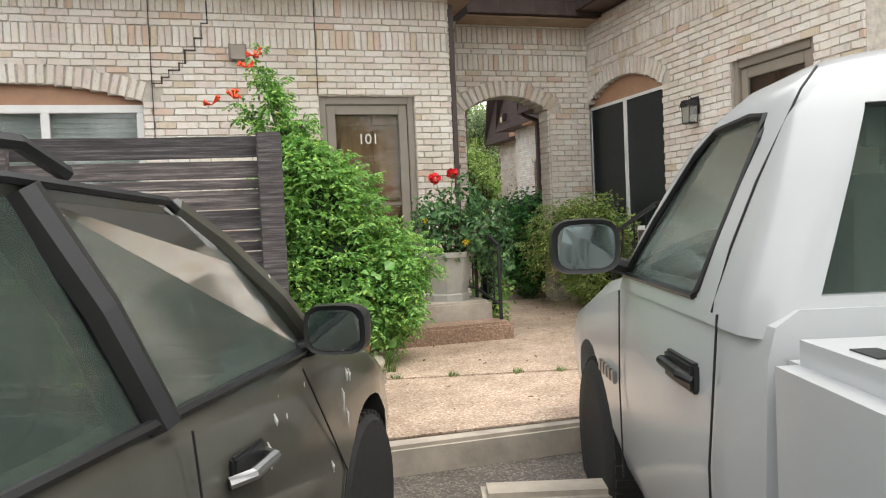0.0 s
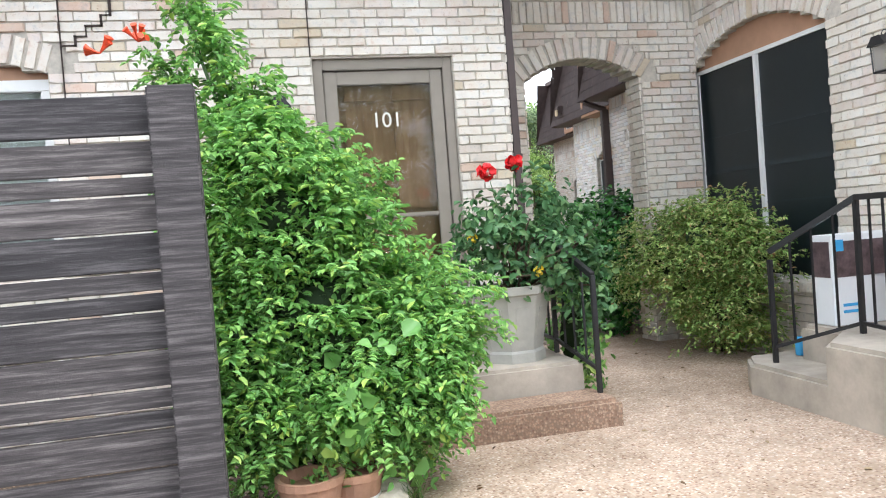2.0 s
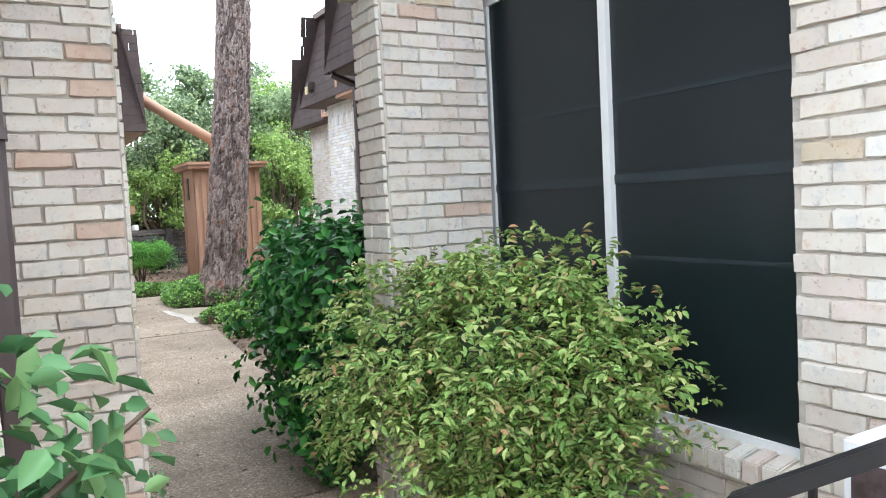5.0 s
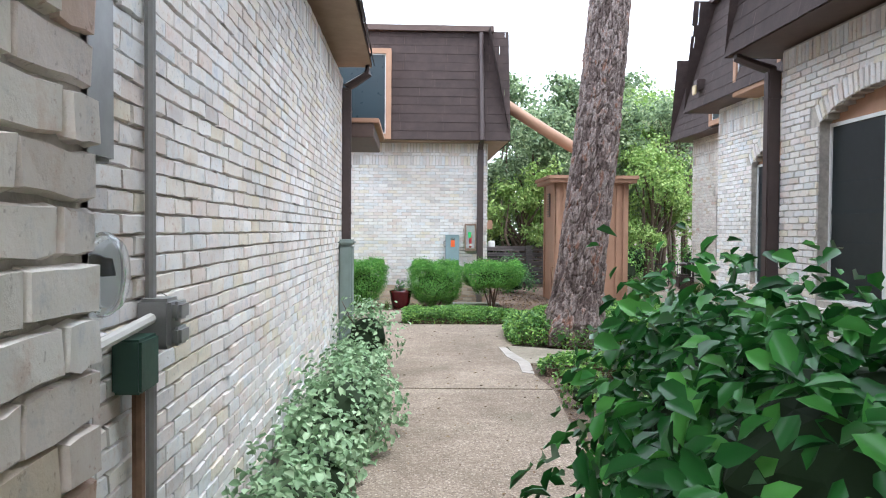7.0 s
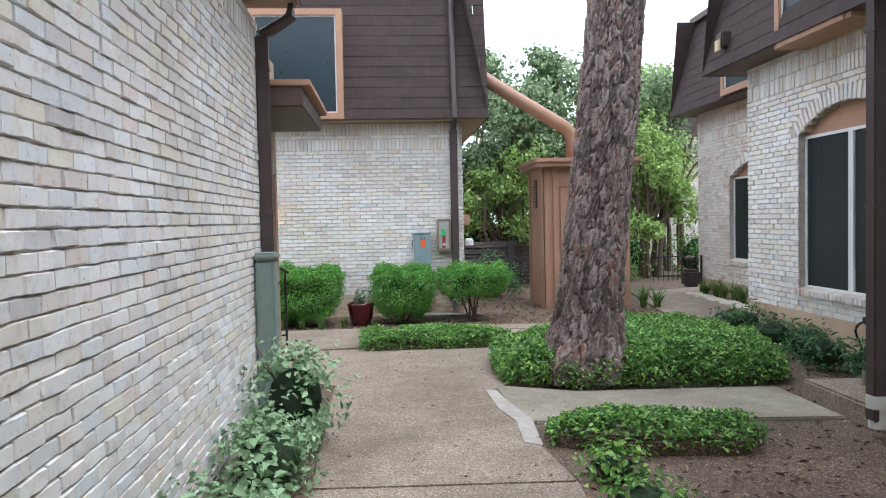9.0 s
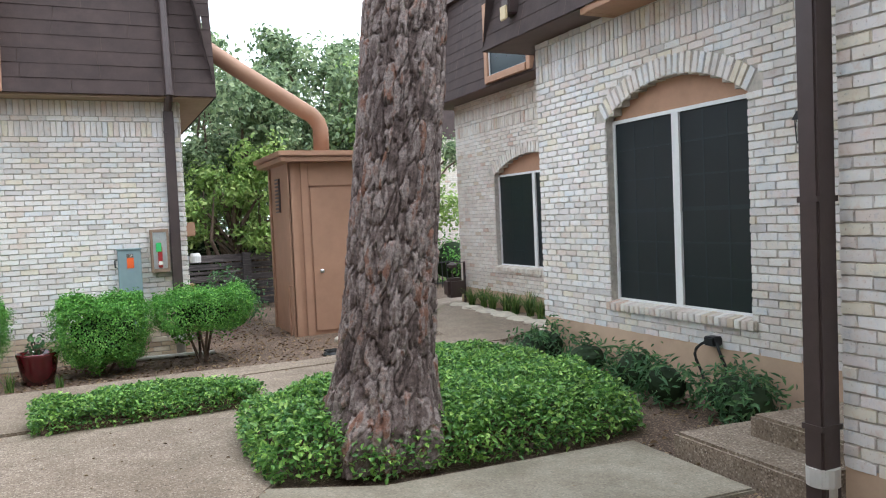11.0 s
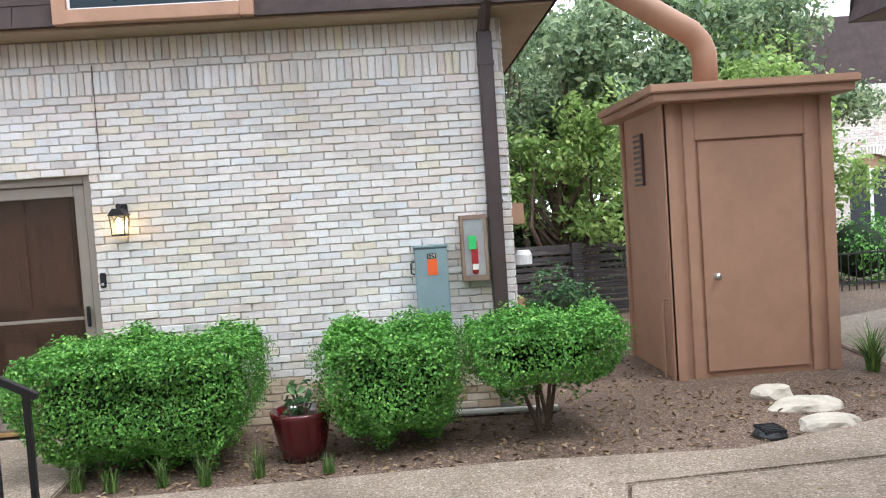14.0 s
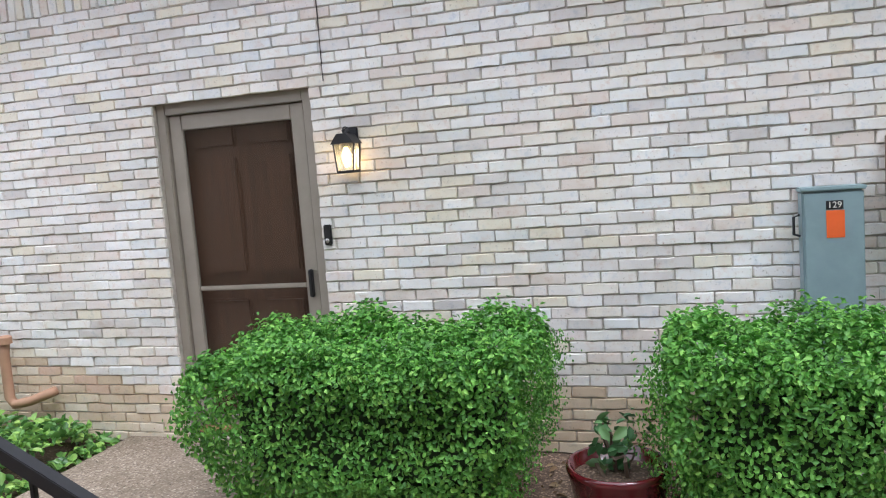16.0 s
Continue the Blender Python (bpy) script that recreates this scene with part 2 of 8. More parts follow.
def brick_shape(w, h, d, jitter, rng):
    """Corners and faces of one worn, rounded brick, w by h, standing d out of the wall."""
    e = 0.0025 + rng.random() * 0.004
    us, zs = (-w / 2, -w / 2 + e, -w / 6, w / 6, w / 2 - e, w / 2), (-h / 2, -h / 2 + e, h / 2 - e, h / 2)
    sag = (rng.random() - 0.5) * jitter * 0.7
    v = []
    for b, z in enumerate(zs):
        for a, u in enumerate(us):
            rim = a in (0, 5) or b in (0, 3)
            corner = a in (0, 5) and b in (0, 3)
            ju, jz, jd = [(rng.random() - 0.5) * jitter for _ in range(3)]
            k = 0.8 if corner else 1.0
            v.append((u * (0.985 if corner else 1) + ju * 0.8, -0.004 if rim else d + jd * 0.35, z * k + jz * 0.7 + sag * u / w))
    f = [(b * 6 + a, b * 6 + a + 1, b * 6 + a + 7, b * 6 + a + 6) for b in range(3) for a in range(5)]
    return v, f


def joined(name, pieces, material, parent=None, label="", m=None, kind="stuff", smooth=False):
    vs, fs = [], []
    for v, f in pieces:
        o = len(vs)
        vs += v
        fs += [tuple(o + i for i in q) for q in f]
    me = bpy.data.meshes.new(name)
    me.from_pydata(vs, [], fs)
    if m:
        me.transform(m)
    me.materials.append(material)
    me.update()
    if smooth:
        me.polygons.foreach_set("use_smooth", [True] * len(me.polygons))
    ob = new(name, me)
    ob.parent = parent
    if label:
        ob["label"] = label
    if kind:
        ob["kind"] = kind
    return ob


def brick_wall(name, label, m, length, z0, z1, openings=(), soldiers=(), material=None, thick=0.2, near=None, seed=1, start=0.0, base=None):
    """A brick wall: a mortar core with the openings through it, and its bricks. near: the stretch (u0, u1, z0, z1) whose bricks are pieces of their own."""
    material = material or M_BRICK
    rng = random.Random(seed)
    cuts = {start, length}
    for o in openings:
        n = 14 if o.rise else 1
        cuts |= {o.u0 + (o.u1 - o.u0) * k / n for k in range(n + 1)}
    cuts = sorted(c for c in cuts if start <= c <= length)
    bm = bmesh.new()
    for a, b in zip(cuts, cuts[1:]):
        mid = (a + b) / 2
        z = z0
        for o in sorted((o for o in openings if o.u0 < mid < o.u1), key=lambda o: o.z0):
            if o.z0 > z + 0.001:
                box(bm, a, b, -thick, 0, z, o.z0)
            z = o.top(mid)
        if z < z1:
            box(bm, a, b, -thick, 0, z, z1)
    for v in bm.verts:
        v.co = m @ v.co
    if m.determinant() < 0:
        bmesh.ops.reverse_faces(bm, faces=bm.faces[:])
    wall = part(name, bm, M_MORTAR)
    tagged(wall, label, "wall", kind="structure")
    flip = m.determinant() < 0
    pieces, single = [], []

    def add(u, z, w, h, turn=0.0):
        v, f = brick_shape(w, h, 0.010 + rng.random() * 0.009, 0.010, rng)
        c, s = math.cos(turn), math.sin(turn)
        v = [(u + p[0] * c - p[2] * s, p[1], z + p[0] * s + p[2] * c) for p in v]
        pieces.append((v, [q[::-1] for q in f] if flip else f))

    row, z = 0, z0
    bands = sorted(soldiers)
    while z < z1 - 0.03:
        band = next((b for b in bands if abs(z - b) < COURSE * 0.5), None)
        if band is not None:
            u = start + 0.004
            while u + 0.06 <= length:
                w, zc = 0.0677 - JOINT, z + LONG / 2
                if not any(o.u0 - 0.03 < u + w / 2 < o.u1 + 0.03 and o.z0 < zc < o.top(u + w / 2) + 0.08 for o in openings):
                    add(u + w / 2, zc, w, LONG - JOINT)
                u += 0.0677
            z += LONG
            continue
        zc = z + COURSE / 2
        u = start - (LONG / 2 if row % 2 else 0) - rng.random() * 0.02
        while u < length:
            a, b = max(u, start), min(u + LONG, length)
            spans = [(a, b)]
            for o in openings:
                ring = 0.20 if o.rise else 0.0
                if o.z0 - COURSE * 0.4 < zc:
                    h, c = (o.u1 - o.u0) / 2, (o.u0 + o.u1) / 2
                    lo, hi = o.u0, o.u1
                    if o.rise and zc > o.z1 - 0.02:
                        rad = (h * h + o.rise ** 2) / (2 * o.rise) + ring
                        cz = o.z1 + o.rise - rad + ring
                        g = rad * rad - (zc - cz) ** 2
                        if g <= 0:
                            continue
                        lo, hi = c - min(math.sqrt(g), h + 0.16), c + min(math.sqrt(g), h + 0.16)
                    elif zc > o.z1:
                        continue
                    spans = [t for s in spans for t in ((s[0], min(s[1], lo)), (max(s[0], hi), s[1])) if t[1] - t[0] > 0.035]
            for a2, b2 in spans:
                w = b2 - a2 - JOINT
                if w > 0.02:
                    uc = (a2 + b2) / 2
                    if near and w > LONG - 2.2 * JOINT and near[0] < uc < near[1] and near[2] < zc < near[3] and len(single) < 300:
                        single.append((uc, zc))
                    else:
                        add(uc, zc, w, COURSE - JOINT)
            u += LONG
        z += COURSE
        row += 1
    for o in openings:
        if o.rise:
            h, c = (o.u1 - o.u0) / 2, (o.u0 + o.u1) / 2
            rad = (h * h + o.rise ** 2) / (2 * o.rise)
            cz, half = o.z1 + o.rise - rad, math.asin(min(1, h / rad))
            n = max(5, int(2 * half * (rad + 0.05) / 0.078))
            for k in range(n):
                t = -half + 2 * half * (k + 0.5) / n
                add(c + (rad + 0.10) * math.sin(t), cz + (rad + 0.10) * math.cos(t), 0.064, 0.195, -t)
    if base:
        low = [p for p in pieces if p[0][0][2] < base[0] + 0.12 * math.sin(p[0][0][0] * 2.1)]
        pieces = [p for p in pieces if not p[0][0][2] < base[0] + 0.12 * math.sin(p[0][0][0] * 2.1)]
        joined("bricks", low, base[1], wall, m=m)
    joined("bricks", pieces, material, wall, m=m)
    singles.append((wall, m, single, material, flip))
    return wall


singles = []

# ---- ground ----
def slab(name, label, category, outline, z0, z1, material, bevel=0.012):
    bm = prism(outline, "z", z0, z1)
    if bevel:
        bmesh.ops.bevel(bm, geom=[e for e in bm.edges if all(abs(v.co.z - z1) < 1e-5 for v in e.verts)], offset=bevel, segments=2, affect="EDGES")
    return tagged(part(name, bm, material), label, category, kind="structure")


bm = bmesh.new()
bmesh.ops.create_grid(bm, x_segments=60, y_segments=60, size=300)
ground = tagged(part("ground", bm, M_SOIL), "dark brown mulch and soil ground sheet", "ground", kind="structure")
ground.location = (0, 0, -0.45)
lot = prism([(-14, -0.36), (1.6, -0.36), (3.2, -0.2), (3.77, -0.16), (3.77, -0.44), (-14, -0.44)], "x", -12, 12)
tagged(part("parking_lot", lot, M_ASPHALT), "worn grey asphalt parking lot with gravel", "asphalt", kind="structure")
slab("planting_soil", "dark brown mulch and leaf litter over soil", "soil", [(-12, 3.9), (16, 3.7), (16, 60), (-12, 60)], -0.44, -0.035, M_SOIL, 0)

# entrance court, in two pours with a joint
slab("pavement_front", "tan exposed aggregate walk slab by the kerb", "pavement", [(0.75, 3.79), (4.9, 3.62), (4.9, 4.28), (1.12, 5.23), (0.78, 5.3)], -0.2, 0.0, M_AGG)
slab("pavement_court", "tan exposed aggregate walk before the doors", "pavement", [(1.13, 5.255), (4.9, 4.305), (4.9, 8.9), (4.2, 9.4), (3.03, 9.4), (2.5, 8.6), (1.0, 6.8)], -0.2, 0.0, M_AGG)
slab("kerb", "cracked concrete kerb along the parking lot", "kerb", [(-6, 3.76), (6, 3.60), (6, 3.80), (-6, 3.96)], -0.2, -0.012, M_CONC, 0.02)
slab("pavement_passage", "weathered aggregate walk along the brick wall", "pavement", [(3.08, 9.41), (4.45, 9.41), (4.62, 12.75), (4.85, 15.52), (3.15, 15.6), (3.1, 12.8)], -0.2, 0.0, M_AGG2)
slab("pavement_yard", "weathered aggregate walk of the courtyard", "pavement", [(3.15, 15.62), (4.85, 15.54), (4.72, 17.0), (4.69, 18.16), (5.0, 18.6), (5.0, 20.9), (3.3, 20.8), (2.3, 20.8), (2.3, 19.2), (3.1, 18.6)], -0.2, 0.0, M_AGG2)
slab("pavement_cross", "pale aggregate walk along the planting bed", "pavement", [(-1, 20.9), (3.3, 20.9), (3.34, 21.55), (5.1, 21.4), (5.35, 22.2), (8.9, 22.4), (13.0, 25.0), (13.0, 29), (9.0, 27), (8.4, 23.35), (6.3, 22.66), (4.8, 22.79), (1.82, 22.72), (-1, 22.7)], -0.2, 0.0, M_AGG2)
slab("pavement_link", "weathered aggregate walk behind the pine", "pavement", [(5.02, 19.9), (6.6, 19.9), (6.6, 20.5), (6.5, 20.9), (6.9, 21.2), (8.0, 20.8), (8.78, 20.9), (8.78, 22.37), (5.37, 22.18), (5.12, 21.38), (5.02, 20.9)], -0.2, -0.003, M_AGG2)
slab("pavement_door", "concrete walk to the brown front door", "pavement", [(-0.2, 22.71), (1.62, 22.73), (1.45, 24.38), (-0.2, 24.38)], -0.2, 0.012, M_AGG2)

# ---- brick walls ----
wall_a = brick_wall("wall_front", "cream washed brick front wall with a stepped crack", placed(-6.0, 7.93, (1, 0), (0, -1)), 8.56, -0.15, 3.7,
    [Opening(7.11, 8.14, -0.2, 2.48), Opening(3.2, 5.38, 1.1, 2.42, 0.17)], soldiers=(2.97, 3.33), near=(6.0, 8.56, 0.9, 2.9), seed=3)
wall_return = brick_wall("wall_return", "cream washed brick return wall beside the arch", placed(2.56, 7.73, (0, 1), (1, 0)), 0.96, -0.15, 3.7, start=0.216, seed=4)
wall_arch = brick_wall("wall_arch", "cream washed brick wall with an arched passage", placed(2.56, 8.89, (1, 0), (0, -1)), 2.2, -0.15, 3.55,
    [Opening(0.47, 1.62, -0.2, 2.45, 0.2)], soldiers=(2.95, 3.3), thick=0.28, near=(0, 2.2, 0.4, 2.9), seed=5)
wall_side = brick_wall("wall_side", "cream washed brick side wall with an arched window", placed(4.76, 9.09, (0, -1), (-1, 0)), 4.6, -0.15, 3.6,
    [Opening(0.12, 1.90, 0.55, 2.5, 0.26), Opening(3.04, 4.08, 0.4, 2.5)], soldiers=(3.05, ), near=(1.9, 3.04, 0.4, 3.0), seed=6)
wall_jamb = brick_wall("wall_jamb", "cream washed brick jamb of the arched passage", placed(3.032, 8.885, (0, 1), (1, 0)), 0.285, -0.1, 2.44, thick=0.02, seed=61)
brick_wall("wall_jamb", "cream washed brick jamb of the arched passage", placed(4.178, 9.17, (0, -1), (-1, 0)), 0.285, -0.1, 2.44, thick=0.02, seed=62)
brick_wall("wall_pier_back", "white washed brick back of the pier", placed(3.032, 9.172, (-1, 0), (0, 1)), 0.47, -0.1, 3.4, thick=0.02, material=M_BRICK_W, seed=63)
wall_left = brick_wall("wall_passage", "white washed brick side wall along the passage", placed(2.56, 9.17, (0, 1), (1, 0)), 8.5, 0.12, 3.45, soldiers=(3.2,), material=M_BRICK_W, near=(0.0, 4.0, 0.5, 2.4), seed=7)
wall_far = brick_wall("wall_far", "white washed brick wall with a brown door", placed(-5.0, 24.4, (1, 0), (0, -1)), 10.05, -0.1, 3.45,
    [Opening(5.26, 6.40, 0.0, 2.28)], soldiers=(2.95, 3.2), material=M_BRICK_W, near=(4.2, 8.6, 0.9, 2.3), seed=8, base=(0.42, M_BRICK_T))
wall_far_end = brick_wall("wall_far_end", "white washed brick end wall of the far house", placed(5.05, 24.2, (0, 1), (1, 0)), 8, -0.1, 3.45, start=0.216, material=M_BRICK_W, seed=9)
wall_r1 = brick_wall("wall_right_near", "white washed brick wall with an arched window", placed(7.4, 16.15, (0, -1), (-1, 0)), 7.1, 0.3, 3.5, [Opening(0.75, 2.6, 0.9, 2.62, 0.22)], soldiers=(3.25,), material=M_BRICK_W, seed=10)
wall_r1e = brick_wall("wall_right_return", "white washed brick return wall", placed(7.4, 16.15, (1, 0), (0, 1)), 1.4, 0.3, 3.5, start=0.016, material=M_BRICK_W, seed=11)
wall_r2 = brick_wall("wall_right", "white washed brick wall with a wide arched window", placed(8.8, 21.2, (0, -1), (-1, 0)), 5.05, 0.45, 3.72, [Opening(1.30, 3.17, 0.72, 2.62, 0.3)], soldiers=(3.2, 3.41), material=M_BRICK_W, near=(0, 5.0, 0.5, 3.0), seed=12)
wall_r2e = brick_wall("wall_right_end", "white washed brick end wall", placed(8.6, 21.2, (1, 0), (0, 1)), 3.0, 0.45, 3.72, start=0.216, material=M_BRICK_W, seed=13)
brick_wall("wall_right_far_end", "cream washed brick end wall of the far right house", placed(10.5, 26.9, (1, 0), (0, 1)), 3.0, 0.3, 3.9, start=0.016, seed=15)
wall_r3 = brick_wall("wall_right_far", "cream washed brick wall with a far arched window", placed(10.5, 26.9, (0, -1), (-1, 0)), 5.7, 0.3, 3.9, [Opening(1.5, 3.9, 0.75, 2.4, 0.3)], soldiers=(3.2, 3.5), material=M_BRICK, seed=14)


# ---- roofs and eaves ----
def shingles(parent, m, length, rise, seed, exposure=0.19, tab=0.9):
    """Rows of overlapping tabs on a slope: u along, v up the slope, d out of it."""
    rng = random.Random(seed)
    pieces, v = [], 0.0
    while v < rise - 0.02:
        u = -rng.random() * tab
        while u < length:
            a, b = max(0, u), min(length, u + tab - 0.006)
            if b - a > 0.05:
                t, top = 0.008 + rng.random() * 0.005, min(rise, v + exposure + 0.02)
                q = [(a, t, v), (b, t, v), (b, 0.004, top), (a, 0.004, top), (a, 0.0, v), (b, 0.0, v)]
                pieces.append((q, [(0, 1, 2, 3), (4, 5, 1, 0)]))
            u += tab
        v += exposure
    return joined("shingles", pieces, M_SHINGLE, parent, m=m)


def slope_frame(origin, du, dv):
    """u along du, v up dv, d = out of the slope."""
    du, dv = Vector(du).normalized(), Vector(dv).normalized()
    dn = du.cross(dv)
    return Matrix(((du.x, dn.x, dv.x, origin[0]), (du.y, dn.y, dv.y, origin[1]), (du.z, dn.z, dv.z, origin[2]), (0, 0, 0, 1)))


def mansard(name, label, x0, x1, y0, y1, z0, z1, lean, sides, seed):
    """A steep roof over a rectangle whose lower edge is given; sides: which faces carry shingles."""
    roof = thing(name, label, "roof", kind="structure")
    bm = bmesh.new()
    lo = [bm.verts.new(p) for p in ((x0 + 0.02, y0 + 0.02, z0), (x1 - 0.02, y0 + 0.02, z0), (x1 - 0.02, y1 - 0.02, z0), (x0 + 0.02, y1 - 0.02, z0))]
    l = lean + 0.05
    hi = [bm.verts.new(p) for p in ((x0 + l, y0 + l, z1), (x1 - l, y0 + l, z1), (x1 - l, y1 - l, z1), (x0 + l, y1 - l, z1))]
    bm.faces.new(lo[::-1])
    bm.faces.new(hi)
    for i in range(4):
        bm.faces.new((lo[i], lo[(i + 1) % 4], hi[(i + 1) % 4], hi[i]))
    part("roof_core", bm, M_TRIM, roof)
    h = math.hypot(lean, z1 - z0)
    if "s" in sides:
        shingles(roof, slope_frame((x0, y0, z0), (1, 0, 0), (0, lean, z1 - z0)), x1 - x0, h, seed)
    if "e" in sides:
        shingles(roof, slope_frame((x1, y0, z0), (0, 1, 0), (-lean, 0, z1 - z0)), y1 - y0, h, seed + 1)
    if "w" in sides:
        shingles(roof, slope_frame((x0, y1, z0), (0, -1, 0), (lean, 0, z1 - z0)), y1 - y0, h, seed + 2)
    if "n" in sides:
        shingles(roof, slope_frame((x1, y1, z0), (-1, 0, 0), (0, -lean, z1 - z0)), x1 - x0, h, seed + 3)
    bm = bmesh.new()
    box(bm, x0 + lean - 0.12, x1 - lean + 0.12, y0 + lean - 0.12, y1 - lean + 0.12, z1 - 0.03, z1 + 0.09)
    part("ridge_cap", bm, M_TRIM, roof)
    return roof


def soffit(name, x0, x1, y0, y1, z):
    return tagged(part(name, boxed(x0, x1, y0, y1, z - 0.02, z), M_SOFFIT), "tan painted soffit under the eave", "soffit", kind="structure")


mansard("roof_far", "dark brown shingled mansard roof", -6.0, 5.50, 24.02, 33.0, 3.45, 5.84, 0.45, "se", 21)
soffit("trim_soffit_far", -6.0, 5.46, 24.06, 33.0, 3.448)
mansard("roof_front", "dark brown shingled mansard roof over the front", -7.0, 2.95, 7.45, 17.75, 3.62, 6.0, 0.45, "se", 25)
soffit("trim_soffit_front", -7.0, 2.92, 7.5, 17.74, 3.615)
mansard("roof_arch", "dark brown shingled roof over the passage", 2.98, 4.74, 8.45, 9.6, 3.56, 5.0, 0.3, "s", 29)
soffit("trim_soffit_arch", 2.97, 4.72, 8.5, 9.55, 3.55)
mansard("roof_side", "dark brown shingled mansard over the side house", 4.4, 12.0, 4.1, 9.6, 3.62, 6.0, 0.45, "ws", 33)
mansard("roof_right_near", "dark brown shingled mansard by the passage", 6.95, 13.0, 9.0, 16.6, 3.52, 5.9, 0.45, "wn", 37)
mansard("roof_right", "dark brown shingled mansard of the right house", 8.35, 14.0, 16.0, 21.7, 3.7, 5.6, 0.42, "wn", 41)
mansard("roof_right_far", "dark brown shingled mansard of the far right house", 10.05, 15.6, 21.72, 27.35, 3.85, 5.85, 0.45, "wn", 45)
part("house_core_side", boxed(4.97, 11, 4.6, 8.88, -0.1, 3.6), M_SOFFIT)["kind"] = "structure"

# ---- gutters ----
def downspout(name, label, x, y, z0, z1, w=0.10, d=0.07, offset=(0, 0), shoe=None):
    """A square pipe on a wall; offset: how far its top runs out to the eave."""
    g = thing(name, label, "downspout")
    bm = boxed(x - w / 2, x + w / 2, y - d / 2, y + d / 2, z0, z1, bevel=0.012)
    part("pipe", bm, M_SPOUT, g)
    if offset != (0, 0):
        a, b = Vector((x, y, z1 - 0.04)), Vector((x + offset[0], y + offset[1], z1 + 0.18))
        part("elbow", tube([a, a + Vector((0, 0, 0.05)), a.lerp(b, 0.3) + Vector((0, 0, 0.03)), b, b + Vector((0, 0, 0.25))], 0.055, 8), M_SPOUT, g)
    for z in (z0 + 0.4, (z0 + z1) / 2, z1 - 0.3):
        part("strap", boxed(x - w / 2 - 0.006, x + w / 2 + 0.006, y - d / 2 - 0.004, y + d / 2 + 0.004, z, z + 0.03), M_SPOUT, g)
    if shoe:
        part("drain_boot", lathe([(0.07, -0.05), (0.07, 0.1), (0.085, 0.1), (0.085, 0.2), (0.06, 0.2)], 16, (x, y, z0)), shoe, g, "grey plastic drain boot")
    return g


M_PVC = plain("weathered_white_pvc", (0.62, 0.60, 0.55), 0.5, vary=0.12)
downspout("downspout", "dark brown downspout beside the arch", 2.605, 7.985, -0.1, 3.5, 0.07, 0.06)
downspout("downspout", "dark brown downspout at the far house corner", 4.9, 24.34, 0.28, 3.3, 0.13, 0.1, (0, -0.3))
g = thing("downspout", "dark brown downspout on the shingled roof", "downspout")
part("pipe", tube([(4.9, 24.0, 3.45), (4.9, 24.02, 3.6), (4.9, 24.38, 5.78)], 0.055, 8), M_SPOUT, g)
downspout("downspout", "dark brown downspout at the passage wall end", 2.63, 17.55, 1.35, 3.3, 0.11, 0.09, (0.25, 0.05))
downspout("downspout", "dark brown downspout on a grey drain boot", 7.32, 16.22, 0.1, 3.3, 0.14, 0.12, (-0.3, 0.2), M_PVC)

# tall green-grey box where the wall ends
M_BOXGREEN = plain("grey_green_painted_metal", (0.20, 0.25, 0.23), 0.5, vary=0.12)
g = thing("cable_box", "grey-green metal cable riser against the wall", "utility box")
part("body", boxed(2.58, 2.74, 17.1, 17.36, 0.0, 1.38, bevel=0.02), M_BOXGREEN, g)
part("cap", boxed(2.57, 2.76, 17.08, 17.38, 1.38, 1.44, bevel=0.02), M_BOXGREEN, g)

# side door under a small roof, beyond the wall end
# unseen wall, added so the far door's glass mirrors brown instead of sky
tagged(part("added_back_wall", boxed(-7.0, 0.28, 17.5, 17.68, -0.1, 3.6), M_SOFFIT), "added unseen tan wall that darkens the far door reflection", "wall", kind="structure")
part("wall_recess", boxed(0.3, 2.42, 17.68, 19.7, -0.1, 3.5), M_SOFFIT)
tagged(bpy.data.objects["wall_recess"], "tan painted side wall behind the brick", "wall", kind="structure")
g = thing("porch_roof", "tan and brown small roof over the side door", "roof")
part("fascia", boxed(2.3, 2.95, 17.72, 19.6, 2.72, 2.9, bevel=0.01), M_TRIM, g)
part("cornice", boxed(2.3, 3.02, 17.70, 19.66, 2.9, 2.96, bevel=0.01), M_TANTRIM, g)
g = thing("door_1", "brown panelled side door in a tan frame", "door", kind="structure")
part("door_leaf", boxed(2.43, 2.47, 18.1, 19.0, 0.05, 2.1, bevel=0.008), M_TANTRIM, g)
for y0, y1, z0, z1 in ((18.2, 18.5, 0.3, 0.95), (18.6, 18.9, 0.3, 0.95), (18.2, 18.5, 1.1, 1.95), (18.6, 18.9, 1.1, 1.95)):
    part("door_panel", boxed(2.46, 2.482, y0, y1, z0, z1, bevel=0.008), M_TANTRIM, g)
part("door_knob", lathe([(0.02, 0), (0.02, 0.03), (0.03, 0.045), (0.02, 0.07)], 12, (2.5, 18.94, 1.0)), M_SPOUT, g)
part("door_frame", boxed(2.425, 2.5, 18.0, 18.09, 0.0, 2.2), M_TANTRIM, g)
part("door_frame", boxed(2.425, 2.5, 19.01, 19.1, 0.0, 2.2), M_TANTRIM, g)

